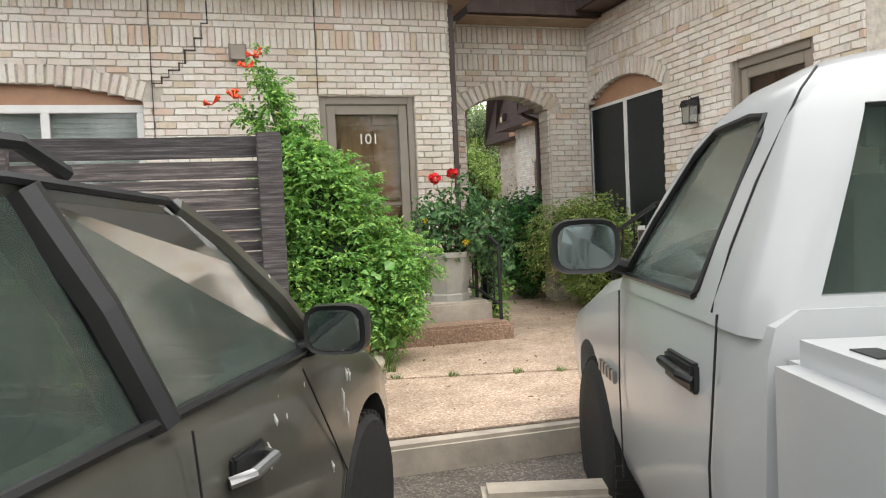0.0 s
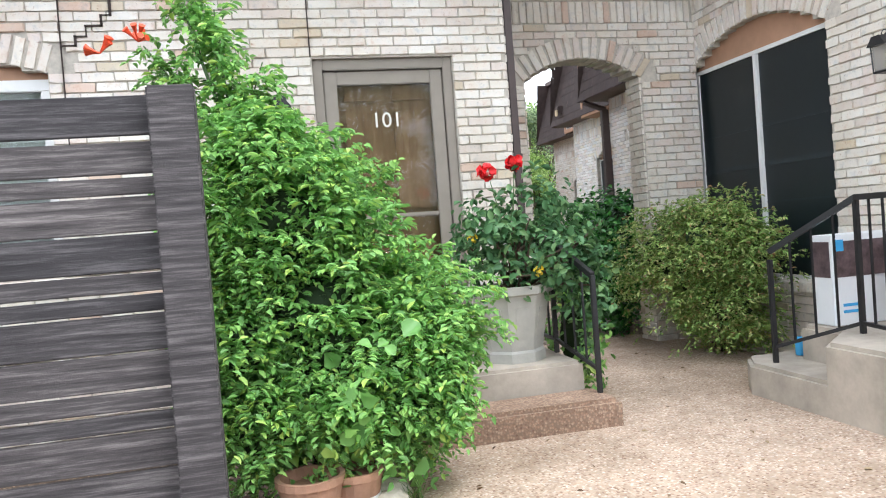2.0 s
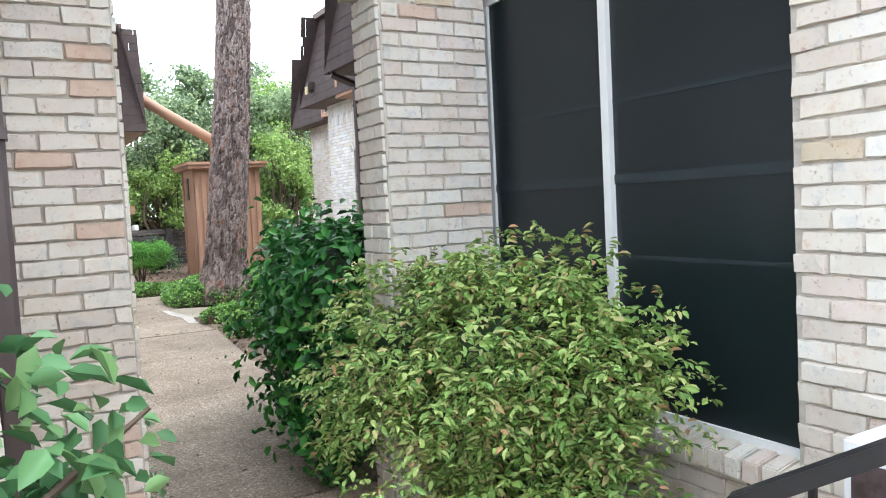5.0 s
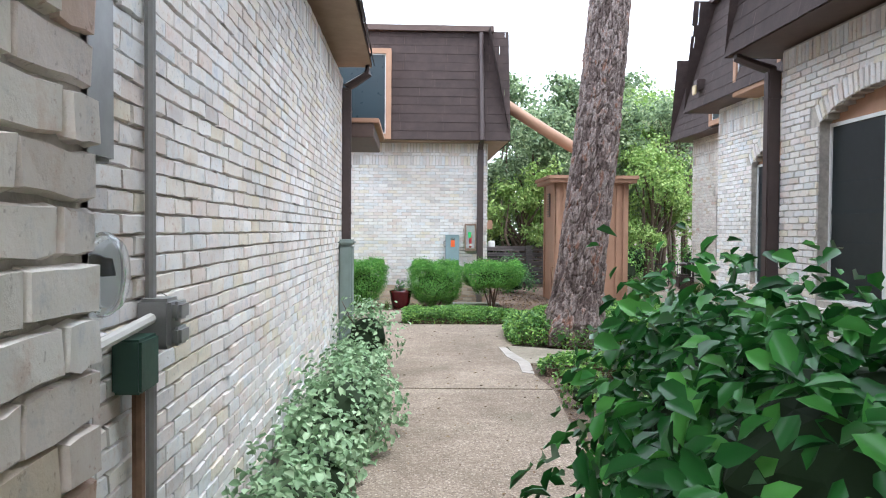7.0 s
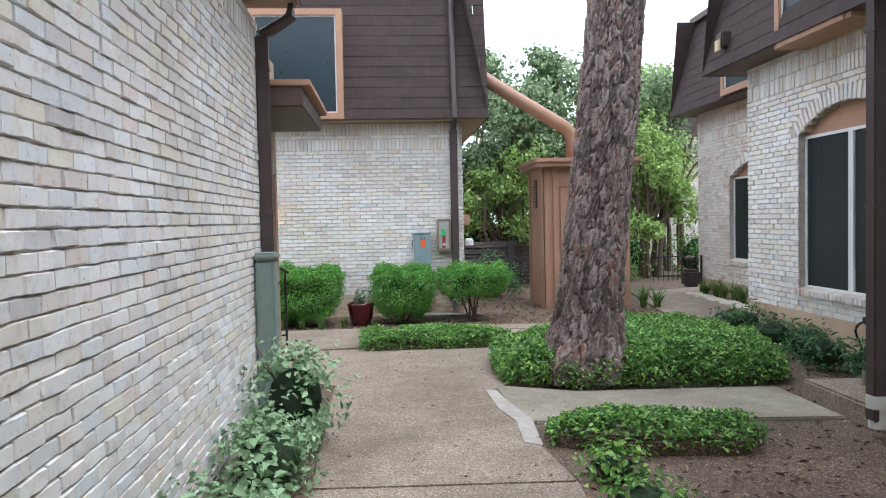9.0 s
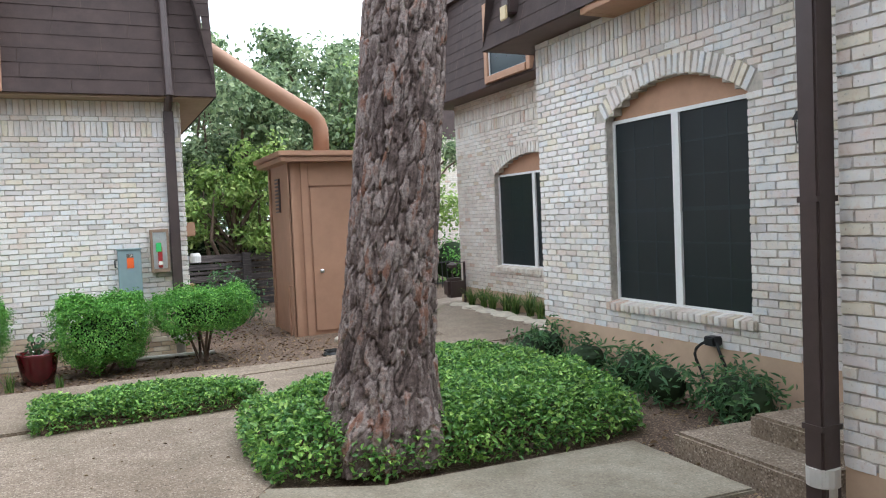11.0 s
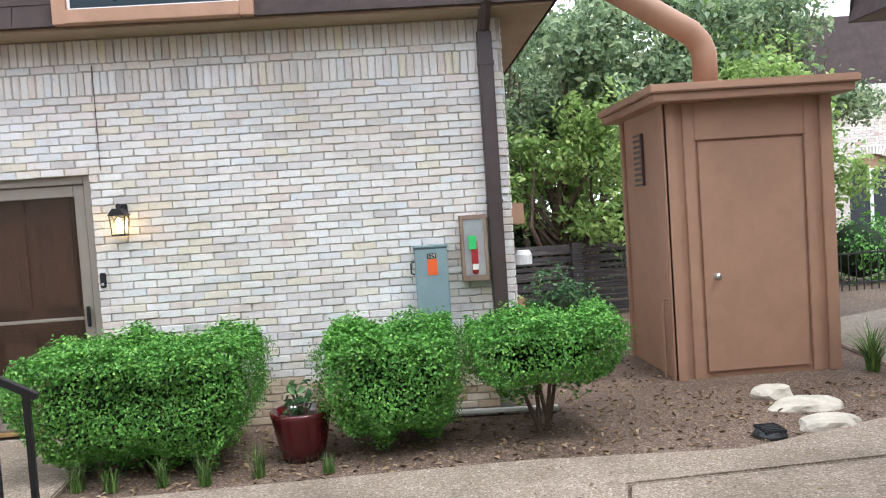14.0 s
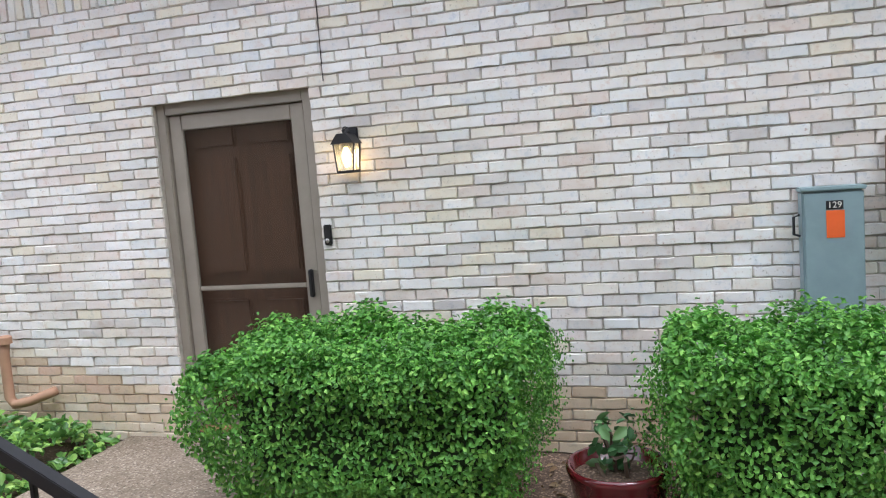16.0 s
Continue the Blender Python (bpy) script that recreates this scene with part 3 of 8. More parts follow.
# ---- windows and doors ----
def screened_window(name, label, m, u0, u1, z0, z1, rise, depth=0.10, mull=True, lites=3, mw=0.045, cols=1):
    """A dark screened window in an arched opening; the head over the frame is a tan board."""
    g = thing(name, label, "window", kind="structure")
    def put(nm, a, mat, lb=""):
        bm = boxed(*a)
        for v in bm.verts:
            v.co = m @ v.co
        bmesh.ops.recalc_face_normals(bm, faces=bm.faces[:])
        return part(nm, bm, mat, g, lb)
    d = -depth
    head = Opening(u0 - 0.02, u1 + 0.02, z0, z1 + 0.01, rise + 0.02)
    pts = [(u0 - 0.02, z1 - 0.02)] + [(u0 - 0.02 + (u1 - u0 + 0.04) * k / 16, head.top(u0 - 0.02 + (u1 - u0 + 0.04) * k / 16)) for k in range(17)] + [(u1 + 0.02, z1 - 0.02)]
    bm = prism(pts, "y", d - 0.04, d)
    for v in bm.verts:
        v.co = m @ v.co
    bmesh.ops.recalc_face_normals(bm, faces=bm.faces[:])
    part("arch_board", bm, M_TANTRIM, g, "tan painted arched head board")
    w = 0.035
    for a in ((u0, u1, d - 0.02, d + 0.02, z1 - w, z1), (u0, u1, d - 0.02, d + 0.02, z0, z0 + w), (u0, u0 + w, d - 0.02, d + 0.02, z0 + w, z1 - w), (u1 - w, u1, d - 0.02, d + 0.02, z0 + w, z1 - w)):
        put("window_frame", a, M_WHITEM)
    mid = (u0 + u1) / 2
    spans = [(u0 + w, u1 - w)]
    if mull:
        put("mullion", (mid - mw, mid + mw, d - 0.02, d + 0.03, z0 + w, z1 - w), M_WHITEM)
        spans = [(u0 + w, mid - mw), (mid + mw, u1 - w)]
    for a, b in spans:
        put("screen", (a, b, d - 0.012, d + 0.004, z0 + w, z1 - w), M_SCREEN, "dark solar screen")
        put("sash_bar", (a, b, d + 0.004, d + 0.009, (z0 + z1) / 2 - 0.02, (z0 + z1) / 2 + 0.02), M_MUNTIN)
        for k in range(1, lites):
            zc = z0 + (z1 - z0) * k / lites
            put("muntin", (a, b, d + 0.004, d + 0.0065, zc - 0.008, zc + 0.008), M_MUNTIN)
        for k in range(1, cols):
            uc = a + (b - a) * k / cols
            put("muntin", (uc - 0.008, uc + 0.008, d + 0.004, d + 0.0062, z0 + w, z1 - w), M_MUNTIN)
    return g


def brick_sill(label, m, u0, u1, z, seed):
    """A row of bricks on edge under a window, tilted out."""
    g = thing("window_sill", label, "window sill", kind="structure")
    n = int((u1 - u0) / 0.0735)
    bm = boxed(u0, u1, -0.12, 0.03, z - 0.09, z - 0.02)
    for v in bm.verts:
        v.co = m @ v.co
    bmesh.ops.recalc_face_normals(bm, faces=bm.faces[:])
    part("bed", bm, M_MORTAR, g)
    rng = random.Random(seed)
    for k in range(n):
        c = u0 + (k + 0.5) * (u1 - u0) / n
        j = rng.random() * 0.008
        bm = boxed(c - 0.031, c + 0.031, -0.11, 0.055 + j, z - 0.075, z + 0.0, bevel=0.005)
        for v in bm.verts:
            v.co = m @ (v.co + Vector((0, 0, -0.18 * v.co.y)))
        bmesh.ops.recalc_face_normals(bm, faces=bm.faces[:])
        part("brick", bm, M_BRICK, g)
    return g


P_SIDE, P_R1, P_R2, P_R3 = placed(4.76, 9.09, (0, -1), (-1, 0)), placed(7.4, 16.15, (0, -1), (-1, 0)), placed(8.8, 21.2, (0, -1), (-1, 0)), placed(10.5, 26.9, (0, -1), (-1, 0))
P_FRONT, P_FAR = placed(-6.0, 7.93, (1, 0), (0, -1)), placed(-5.0, 24.4, (1, 0), (0, -1))
screened_window("window_1", "tall dark screened window under a brick arch", P_SIDE, 0.12, 1.90, 0.58, 2.5, 0.26, 0.07, mw=0.022)
brick_sill("washed brick sill under the tall window", P_SIDE, 0.08, 1.94, 0.58, 1)
screened_window("window_2", "dark screened window by the passage", P_R1, 0.75, 2.6, 0.9, 2.62, 0.22, 0.12)
screened_window("window_3", "wide dark screened window with white mullion", P_R2, 1.30, 3.17, 0.74, 2.62, 0.3, 0.10, lites=6, cols=3)
brick_sill("washed brick sill under the wide window", P_R2, 1.27, 3.23, 0.74, 2)
screened_window("window_4", "dark screened window of the far right wall", P_R3, 1.5, 3.9, 0.77, 2.4, 0.3, 0.10, lites=6, cols=3)
brick_sill("washed brick sill under the far right window", P_R3, 1.46, 3.94, 0.77, 3)

# the low window behind the board fence
M_GLASS = bpy.data.materials.new("window_glass")
M_GLASS.use_nodes = True
gb = M_GLASS.node_tree.nodes["Principled BSDF"]
gb.inputs["Base Color"].default_value, gb.inputs["Roughness"].default_value, gb.inputs["Transmission Weight"].default_value, gb.inputs["IOR"].default_value = (0.92, 0.95, 0.94, 1), 0.02, 1.0, 1.45
M_BLIND = plain("pale_blind", (0.55, 0.58, 0.57), 0.7, vary=0.2, scale=3)
g = thing("window_5", "white framed sliding window with pale blinds", "window", kind="structure")
pts = [(-2.82, 2.4)] + [(-2.82 + 2.22 * k / 14, Opening(-2.82, -0.6, 1, 2.42, 0.19).top(-2.82 + 2.22 * k / 14)) for k in range(15)] + [(-0.6, 2.4)]
part("arch_board", prism(pts, "y", 8.0, 8.04), M_TANTRIM, g, "brown painted arched head board")
for a in ((-2.8, -0.62, 7.99, 8.05, 2.32, 2.40), (-2.8, -0.62, 7.99, 8.05, 1.1, 1.17), (-2.8, -2.73, 7.99, 8.05, 1.17, 2.32), (-0.69, -0.62, 7.99, 8.05, 1.17, 2.32), (-1.55, -1.47, 7.985, 8.05, 1.17, 2.32)):
    part("window_frame", boxed(*a, bevel=0.006), M_WHITEM, g)
for a, b in ((-2.73, -1.55), (-1.47, -0.69)):
    p = part("pane", boxed(a, b, 8.02, 8.026, 1.17, 2.32), M_GLASS, g)
    p.visible_shadow = False
    for k in range(24):
        part("blind_slat", boxed(a, b, 8.07, 8.10, 1.2 + k * 0.047, 1.203 + k * 0.047, m=Matrix.Identity(4)), M_BLIND, g)
part("blind_back", boxed(-2.8, -0.62, 8.11, 8.115, 1.1, 2.4), M_BLIND, g)

# front and far doors: a panelled wooden door behind a glazed storm door
def wood_material(name, dark, light, scale=3.0, rough=0.45):
    m, n, l, b = nodes(name)
    tc = n.new("ShaderNodeTexCoord")
    mp = n.new("ShaderNodeMapping")
    mp.inputs["Scale"].default_value = (9, 9, 0.8)
    l.new(tc.outputs["Object"], mp.inputs["Vector"])
    t = noise_tex(n, l, scale, 8, 0.7, mp.outputs["Vector"])
    r = ramp(n, [(0.25, dark), (0.75, light)])
    l.new(t.outputs["Fac"], r.inputs["Fac"])
    l.new(r.outputs["Color"], b.inputs["Base Color"])
    b.inputs["Roughness"].default_value = rough
    bump(n, l, t.outputs["Fac"], 0.3, 0.002, b)
    return m


M_OAK = wood_material("honey_oak", (0.16, 0.085, 0.035), (0.32, 0.185, 0.085))
M_WALNUT = wood_material("dark_stained_door", (0.055, 0.024, 0.013), (0.13, 0.058, 0.032))
M_STORM = bpy.data.materials.new("storm_glass")
M_STORM.use_nodes = True
sb = M_STORM.node_tree.nodes["Principled BSDF"]
sb.inputs["Base Color"].default_value, sb.inputs["Roughness"].default_value, sb.inputs["Transmission Weight"].default_value, sb.inputs["IOR"].default_value = (0.85, 0.88, 0.87, 1), 0.012, 1.0, 1.42
M_CHROME = plain("brushed_steel", (0.55, 0.54, 0.52), 0.3, metal=1.0, vary=0.1)


def storm_door(name, label, m, u0, u1, z0, z1, wood, handle_right, depth=0.09):
    g = thing(name, label, "door", kind="structure")
    def put(nm, a, mat, lb="", bevel=0.006, par=g):
        bm = boxed(*a, bevel=bevel)
        for v in bm.verts:
            v.co = m @ v.co
        bmesh.ops.recalc_face_normals(bm, faces=bm.faces[:])
        return part(nm, bm, mat, par, lb)
    put("door_frame", (u0, u0 + 0.07, -depth - 0.08, -0.03, z0, z1), M_TAUPE)
    put("door_frame", (u1 - 0.07, u1, -depth - 0.08, -0.03, z0, z1), M_TAUPE)
    put("door_frame", (u0 + 0.07, u1 - 0.07, -depth - 0.08, -0.03, z1 - 0.08, z1), M_TAUPE)
    put("threshold", (u0 + 0.07, u1 - 0.07, -depth - 0.08, -0.02, z0, z0 + 0.035), wood_trim)
    a, b, t = u0 + 0.075, u1 - 0.075, z1 - 0.085
    s = 0.095
    d = -depth
    for q in ((a, a + s, d, d + 0.035, z0 + 0.04, t), (b - s, b, d, d + 0.035, z0 + 0.04, t), (a + s, b - s, d, d + 0.035, t - 0.1, t), (a + s, b - s, d, d + 0.035, z0 + 0.04, z0 + 0.11), (a + s, b - s, d + 0.004, d + 0.03, z0 + 0.98, z0 + 1.01)):
        put("storm_rail", q, M_TAUPE)
    for q in ((a + s, b - s, d + 0.012, d + 0.018, z0 + 1.01, t - 0.1), (a + s, b - s, d + 0.012, d + 0.018, z0 + 0.11, z0 + 0.98)):
        put("pane", q, M_STORM, bevel=0).visible_shadow = False
    leaf = put("door_leaf", (u0 + 0.07, u1 - 0.07, -depth - 0.10, -depth - 0.055, z0 + 0.03, z1 - 0.08), wood)
    wdt = (u1 - u0 - 0.14)
    for c in (0.30, 0.70):
        for p0, p1 in ((0.12, 0.42), (0.50, 0.86), (0.89, 0.955)):
            uc, zz = u0 + 0.07 + wdt * c, z1 - 0.08 - z0
            put("door_panel", (uc - wdt * 0.145, uc + wdt * 0.145, -depth - 0.06, -depth - 0.028, z0 + zz * p0, z0 + zz * p1), wood, bevel=0.014, par=leaf)
    hu = b - s / 2 if handle_right else a + s / 2
    put("handle", (hu - 0.012, hu + 0.012, d + 0.035, d + 0.075, z0 + 0.92, z0 + 1.10), M_BLACK)
    return g


wood_trim = wood_material("worn_threshold", (0.25, 0.15, 0.06), (0.42, 0.28, 0.12))
storm_door("door_2", "oak panelled door behind a taupe storm door", P_FRONT, 7.11, 8.14, 0.33, 2.48, M_OAK, False)
storm_door("door_3", "dark panelled door behind a taupe storm door", P_SIDE, 3.04, 4.08, 0.45, 2.5, M_WALNUT, False)
storm_door("door_4", "dark brown panelled door behind a taupe storm door", P_FAR, 5.26, 6.40, 0.03, 2.28, M_WALNUT, True)
# unseen dark backings added behind the doors and windows, so rooms stay dark
for nm, a in (("room_front", (0.9, 2.4, 8.16, 8.3, 0.0, 2.6)), ("room_far", (0.0, 1.6, 24.62, 24.75, -0.05, 2.4)), ("room_side", (4.98, 5.0, 4.7, 9.2, 0.3, 3.0))):
    tagged(part(nm, boxed(*a), M_SPOUT), "added dark backing that stands in for an unlit room", "wall", kind="structure")

# ---- writing ----
M_NUM = plain("cream_numerals", (0.78, 0.75, 0.66), 0.5, vary=0.05)
def words(name, label, text, size, m, mat, category="house number", depth=0.002):
    cu = bpy.data.curves.new(name, "FONT")
    cu.body, cu.size, cu.extrude, cu.align_x, cu.align_y = text, size, depth, "CENTER", "CENTER"
    tmp = bpy.data.objects.new(name, cu)
    dg = bpy.context.evaluated_depsgraph_get()
    me = bpy.data.meshes.new_from_object(tmp.evaluated_get(dg))
    bpy.data.objects.remove(tmp)
    me.materials.clear()
    me.materials.append(mat)
    ob = new(name, me)
    ob.matrix_world = m
    return tagged(ob, label, category)


words("house_number", "cream 101 numerals on the storm glass", "101", 0.155, pose(1.63, 8.002, 2.03, 90, 0, 0), M_NUM)
words("house_number", "cream 130 numerals on the storm glass", "130", 0.15, pose(4.835, 5.42, 2.06, 90, 0, -90), M_NUM)

# ---- porches, steps, rails ----
slab("porch_front", "smooth grey concrete porch before the oak door", "porch", [(1.02, 6.78), (2.52, 6.78), (2.52, 7.92), (1.02, 7.92)], -0.15, 0.33, M_CONC, 0.02)
slab("step_front", "dark pebbled aggregate step below the porch", "step", [(1.0, 6.46), (2.60, 6.44), (2.58, 6.775), (1.0, 6.775)], -0.15, 0.16, M_STEP, 0.025)
slab("porch_side", "worn concrete porch before the side door", "porch", [(3.62, 3.9), (4.75, 3.9), (4.75, 6.62), (3.95, 6.62), (3.95, 6.3), (3.62, 6.02)], -0.15, 0.42, M_CONC, 0.025)
slab("step_side", "worn concrete step beside the porch", "step", [(3.625, 5.85), (4.0, 6.1), (4.0, 6.58), (4.745, 6.58), (4.75, 6.92), (3.75, 6.92), (3.62, 6.7)], -0.15, 0.2, M_CONC, 0.025)
slab("curb_side", "low concrete edging under the tall window", "edging", [(4.45, 6.76), (4.75, 6.76), (4.75, 8.88), (4.5, 8.88)], -0.15, 0.06, M_CONC, 0.02)


def bar(parent, name, a, b, w=0.018):
    """A square iron bar from a to b."""
    a, b = Vector(a), Vector(b)
    d = b - a
    q = d.to_track_quat("Z", "X").to_matrix().to_4x4()
    bm = boxed(-w / 2, w / 2, -w / 2, w / 2, 0, d.length, bevel=0.002)
    for v in bm.verts:
        v.co = Matrix.Translation(a) @ q @ v.co
    return part(name, bm, M_BLACK, parent)


def railing(label, posts, top, low, spindles, ends=()):
    g = thing("railing", label, "railing")
    for p in posts:
        bar(g, "post", p[0], p[1], 0.028)
    for a, b in top:
        bar(g, "top_rail", a, b, 0.034)
    for a, b in low:
        bar(g, "bottom_rail", a, b, 0.022)
    for (a0, a1), (b0, b1), n in spindles:
        for k in range(1, n):
            t = k / n
            bar(g, "spindle", Vector(a0).lerp(Vector(a1), t), Vector(b0).lerp(Vector(b1), t), 0.013)
    return g


railing("black iron railing around the side porch", [((3.97, 6.13, 0.42), (3.97, 6.13, 1.21)), ((3.75, 6.62, 0.2), (3.75, 6.62, 0.85)), ((3.72, 5.0, 0.42), (3.72, 5.0, 1.21)), ((3.72, 4.0, 0.42), (3.72, 4.0, 1.21))],
    [((3.97, 6.13, 1.2), (3.75, 6.62, 0.9)), ((3.97, 6.13, 1.2), (3.72, 5.0, 1.2)), ((3.72, 5.0, 1.2), (3.72, 4.0, 1.2))],
    [((3.97, 6.13, 0.48), (3.75, 6.62, 0.3)), ((3.97, 6.13, 0.48), (3.72, 5.0, 0.48)), ((3.72, 5.0, 0.48), (3.72, 4.0, 0.48))],
    [(((3.97, 6.13, 0.48), (3.75, 6.62, 0.3)), ((3.97, 6.13, 1.2), (3.75, 6.62, 0.9)), 4), (((3.97, 6.13, 0.48), (3.72, 5.0, 0.48)), ((3.97, 6.13, 1.2), (3.72, 5.0, 1.2)), 9), (((3.72, 5.0, 0.48), (3.72, 4.0, 0.48)), ((3.72, 5.0, 1.2), (3.72, 4.0, 1.2)), 8)])
railing("black iron railing on the front porch", [((2.55, 6.62, 0.16), (2.55, 6.62, 0.86)), ((2.50, 7.15, 0.33), (2.50, 7.15, 1.08)), ((2.50, 7.8, 0.33), (2.50, 7.8, 1.08))],
    [((2.55, 6.62, 0.86), (2.50, 7.15, 1.08)), ((2.50, 7.15, 1.08), (2.50, 7.8, 1.08))], [((2.55, 6.62, 0.3), (2.50, 7.15, 0.42)), ((2.50, 7.15, 0.42), (2.50, 7.8, 0.42))],
    [(((2.55, 6.62, 0.3), (2.50, 7.15, 0.42)), ((2.55, 6.62, 0.86), (2.50, 7.15, 1.08)), 4), (((2.50, 7.15, 0.42), (2.50, 7.8, 0.42)), ((2.50, 7.15, 1.08), (2.50, 7.8, 1.08)), 6)])
railing("black iron stair rail by the side door", [((2.27, 21.3, -0.05), (2.27, 21.3, 1.02)), ((1.2, 21.3, -0.05), (1.2, 21.3, 1.4))], [((2.32, 21.3, 1.0), (1.2, 21.3, 1.6))], [((2.27, 21.3, 0.14), (1.2, 21.3, 0.2))],
    [(((2.27, 21.3, 0.14), (1.2, 21.3, 0.2)), ((2.27, 21.3, 1.02), (1.2, 21.3, 1.6)), 7)])

# ---- parked cars ----
def paint(name, color, rough, flake, dirt, spots=0.0):
    m, n, l, b = nodes(name)
    p = world_pos(n)
    t, fine = noise_tex(n, l, 2.2, 6, 0.7, p), noise_tex(n, l, 60, 4, 0.7, p)
    r = ramp(n, [(0.35, color), (0.75, [c * (1 - dirt) + 0.25 * dirt for c in color])])
    l.new(t.outputs["Fac"], r.inputs["Fac"])
    c = r.outputs["Color"]
    if spots:
        v = n.new("ShaderNodeTexVoronoi")
        v.inputs["Scale"].default_value, v.inputs["Randomness"].default_value = 11, 1
        mp = n.new("ShaderNodeMapping")
        mp.inputs["Scale"].default_value = (1.0, 1.0, 0.55)
        l.new(p, mp.inputs["Vector"])
        l.new(mp.outputs["Vector"], v.inputs["Vector"])
        k = ramp(n, [(spots, (1, 1, 1)), (spots + 0.02, (0, 0, 0))])
        l.new(v.outputs["Distance"], k.inputs["Fac"])
        c = mixc(n, l, c, (0.62, 0.62, 0.58), k.outputs["Color"])
    l.new(c, b.inputs["Base Color"])
    rr = n.new("ShaderNodeMapRange")
    rr.inputs["To Min"].default_value, rr.inputs["To Max"].default_value = rough - 0.06, rough + 0.14
    l.new(fine.outputs["Fac"], rr.inputs["Value"])
    l.new(rr.outputs["Result"], b.inputs["Roughness"])
    b.inputs["Metallic"].default_value, b.inputs["Coat Weight"].default_value, b.inputs["Coat Roughness"].default_value = flake, 0.7, 0.06
    return m


M_SUV = paint("dusty_dark_olive_paint", (0.070, 0.069, 0.053), 0.28, 0.3, 0.16, 0.045)
M_TRUCK = paint("white_truck_paint", (0.47, 0.49, 0.50), 0.32, 0.0, 0.10)
M_RUBBER = plain("black_rubber", (0.018, 0.018, 0.018), 0.8, vary=0.3, scale=30)
M_PLASTIC = plain("black_plastic", (0.016, 0.017, 0.018), 0.4, vary=0.2)
M_RIM = plain("dull_alloy", (0.42, 0.42, 0.42), 0.35, metal=1.0, vary=0.15)
M_MIRROR = plain("mirror_glass", (0.33, 0.40, 0.40), 0.05, metal=1.0, vary=0.02)
M_SEAT = plain("grey_seat_fabric", (0.16, 0.17, 0.16), 0.85, vary=0.15, scale=12)
M_CARGLASS = bpy.data.materials.new("tinted_car_glass")
M_CARGLASS.use_nodes = True
cg = M_CARGLASS.node_tree.nodes["Principled BSDF"]
cg.inputs["Base Color"].default_value, cg.inputs["Roughness"].default_value, cg.inputs["Transmission Weight"].default_value, cg.inputs["IOR"].default_value = (0.33, 0.41, 0.37, 1), 0.06, 0.92, 1.22


def loft(stations):
    """A skin through rings of equal count; stations: (y, [(x, z), ...])."""
    bm = bmesh.new()
    rings = [[bm.verts.new((x, y, z)) for x, z in ring] for y, ring in stations]
    for a, b in zip(rings, rings[1:]):
        for k in range(len(a)):
            bm.faces.new((a[k], a[(k + 1) % len(a)], b[(k + 1) % len(a)], b[k]))
    bm.faces.new(rings[0][::-1])
    bm.faces.new(rings[-1])
    bmesh.ops.recalc_face_normals(bm, faces=bm.faces[:])
    return bm


def cut(ob, cutter, angle=38):
    """Takes the shape of cutter away from ob, for good."""
    c = bpy.data.objects.new("cutter", mesh_of("cutter", cutter, M_PLASTIC))
    scene.collection.objects.link(c)
    mod = ob.modifiers.new("cut", "BOOLEAN")
    mod.object, mod.operation, mod.solver = c, "DIFFERENCE", "EXACT"
    dg = bpy.context.evaluated_depsgraph_get()
    me = bpy.data.meshes.new_from_object(ob.evaluated_get(dg))
    ob.modifiers.clear()
    ob.data = me
    bpy.data.objects.remove(c)


def soften(ob, width=0.02, angle=40):
    for p in ob.data.polygons:
        p.use_smooth = True
    ob.data.set_sharp_from_angle(angle=radians(angle))


def cyl_x(x0, x1, y, z, r, seg=32):
    bm = bmesh.new()
    a = [bm.verts.new((x0, y + r * math.cos(2 * math.pi * k / seg), z + r * math.sin(2 * math.pi * k / seg))) for k in range(seg)]
    b = [bm.verts.new((x1, v.co.y, v.co.z)) for v in a]
    bm.faces.new(a)
    bm.faces.new(b)
    for k in range(seg):
        bm.faces.new((a[k], a[(k + 1) % seg], b[(k + 1) % seg], b[k]))
    bmesh.ops.recalc_face_normals(bm, faces=bm.faces[:])
    return bm


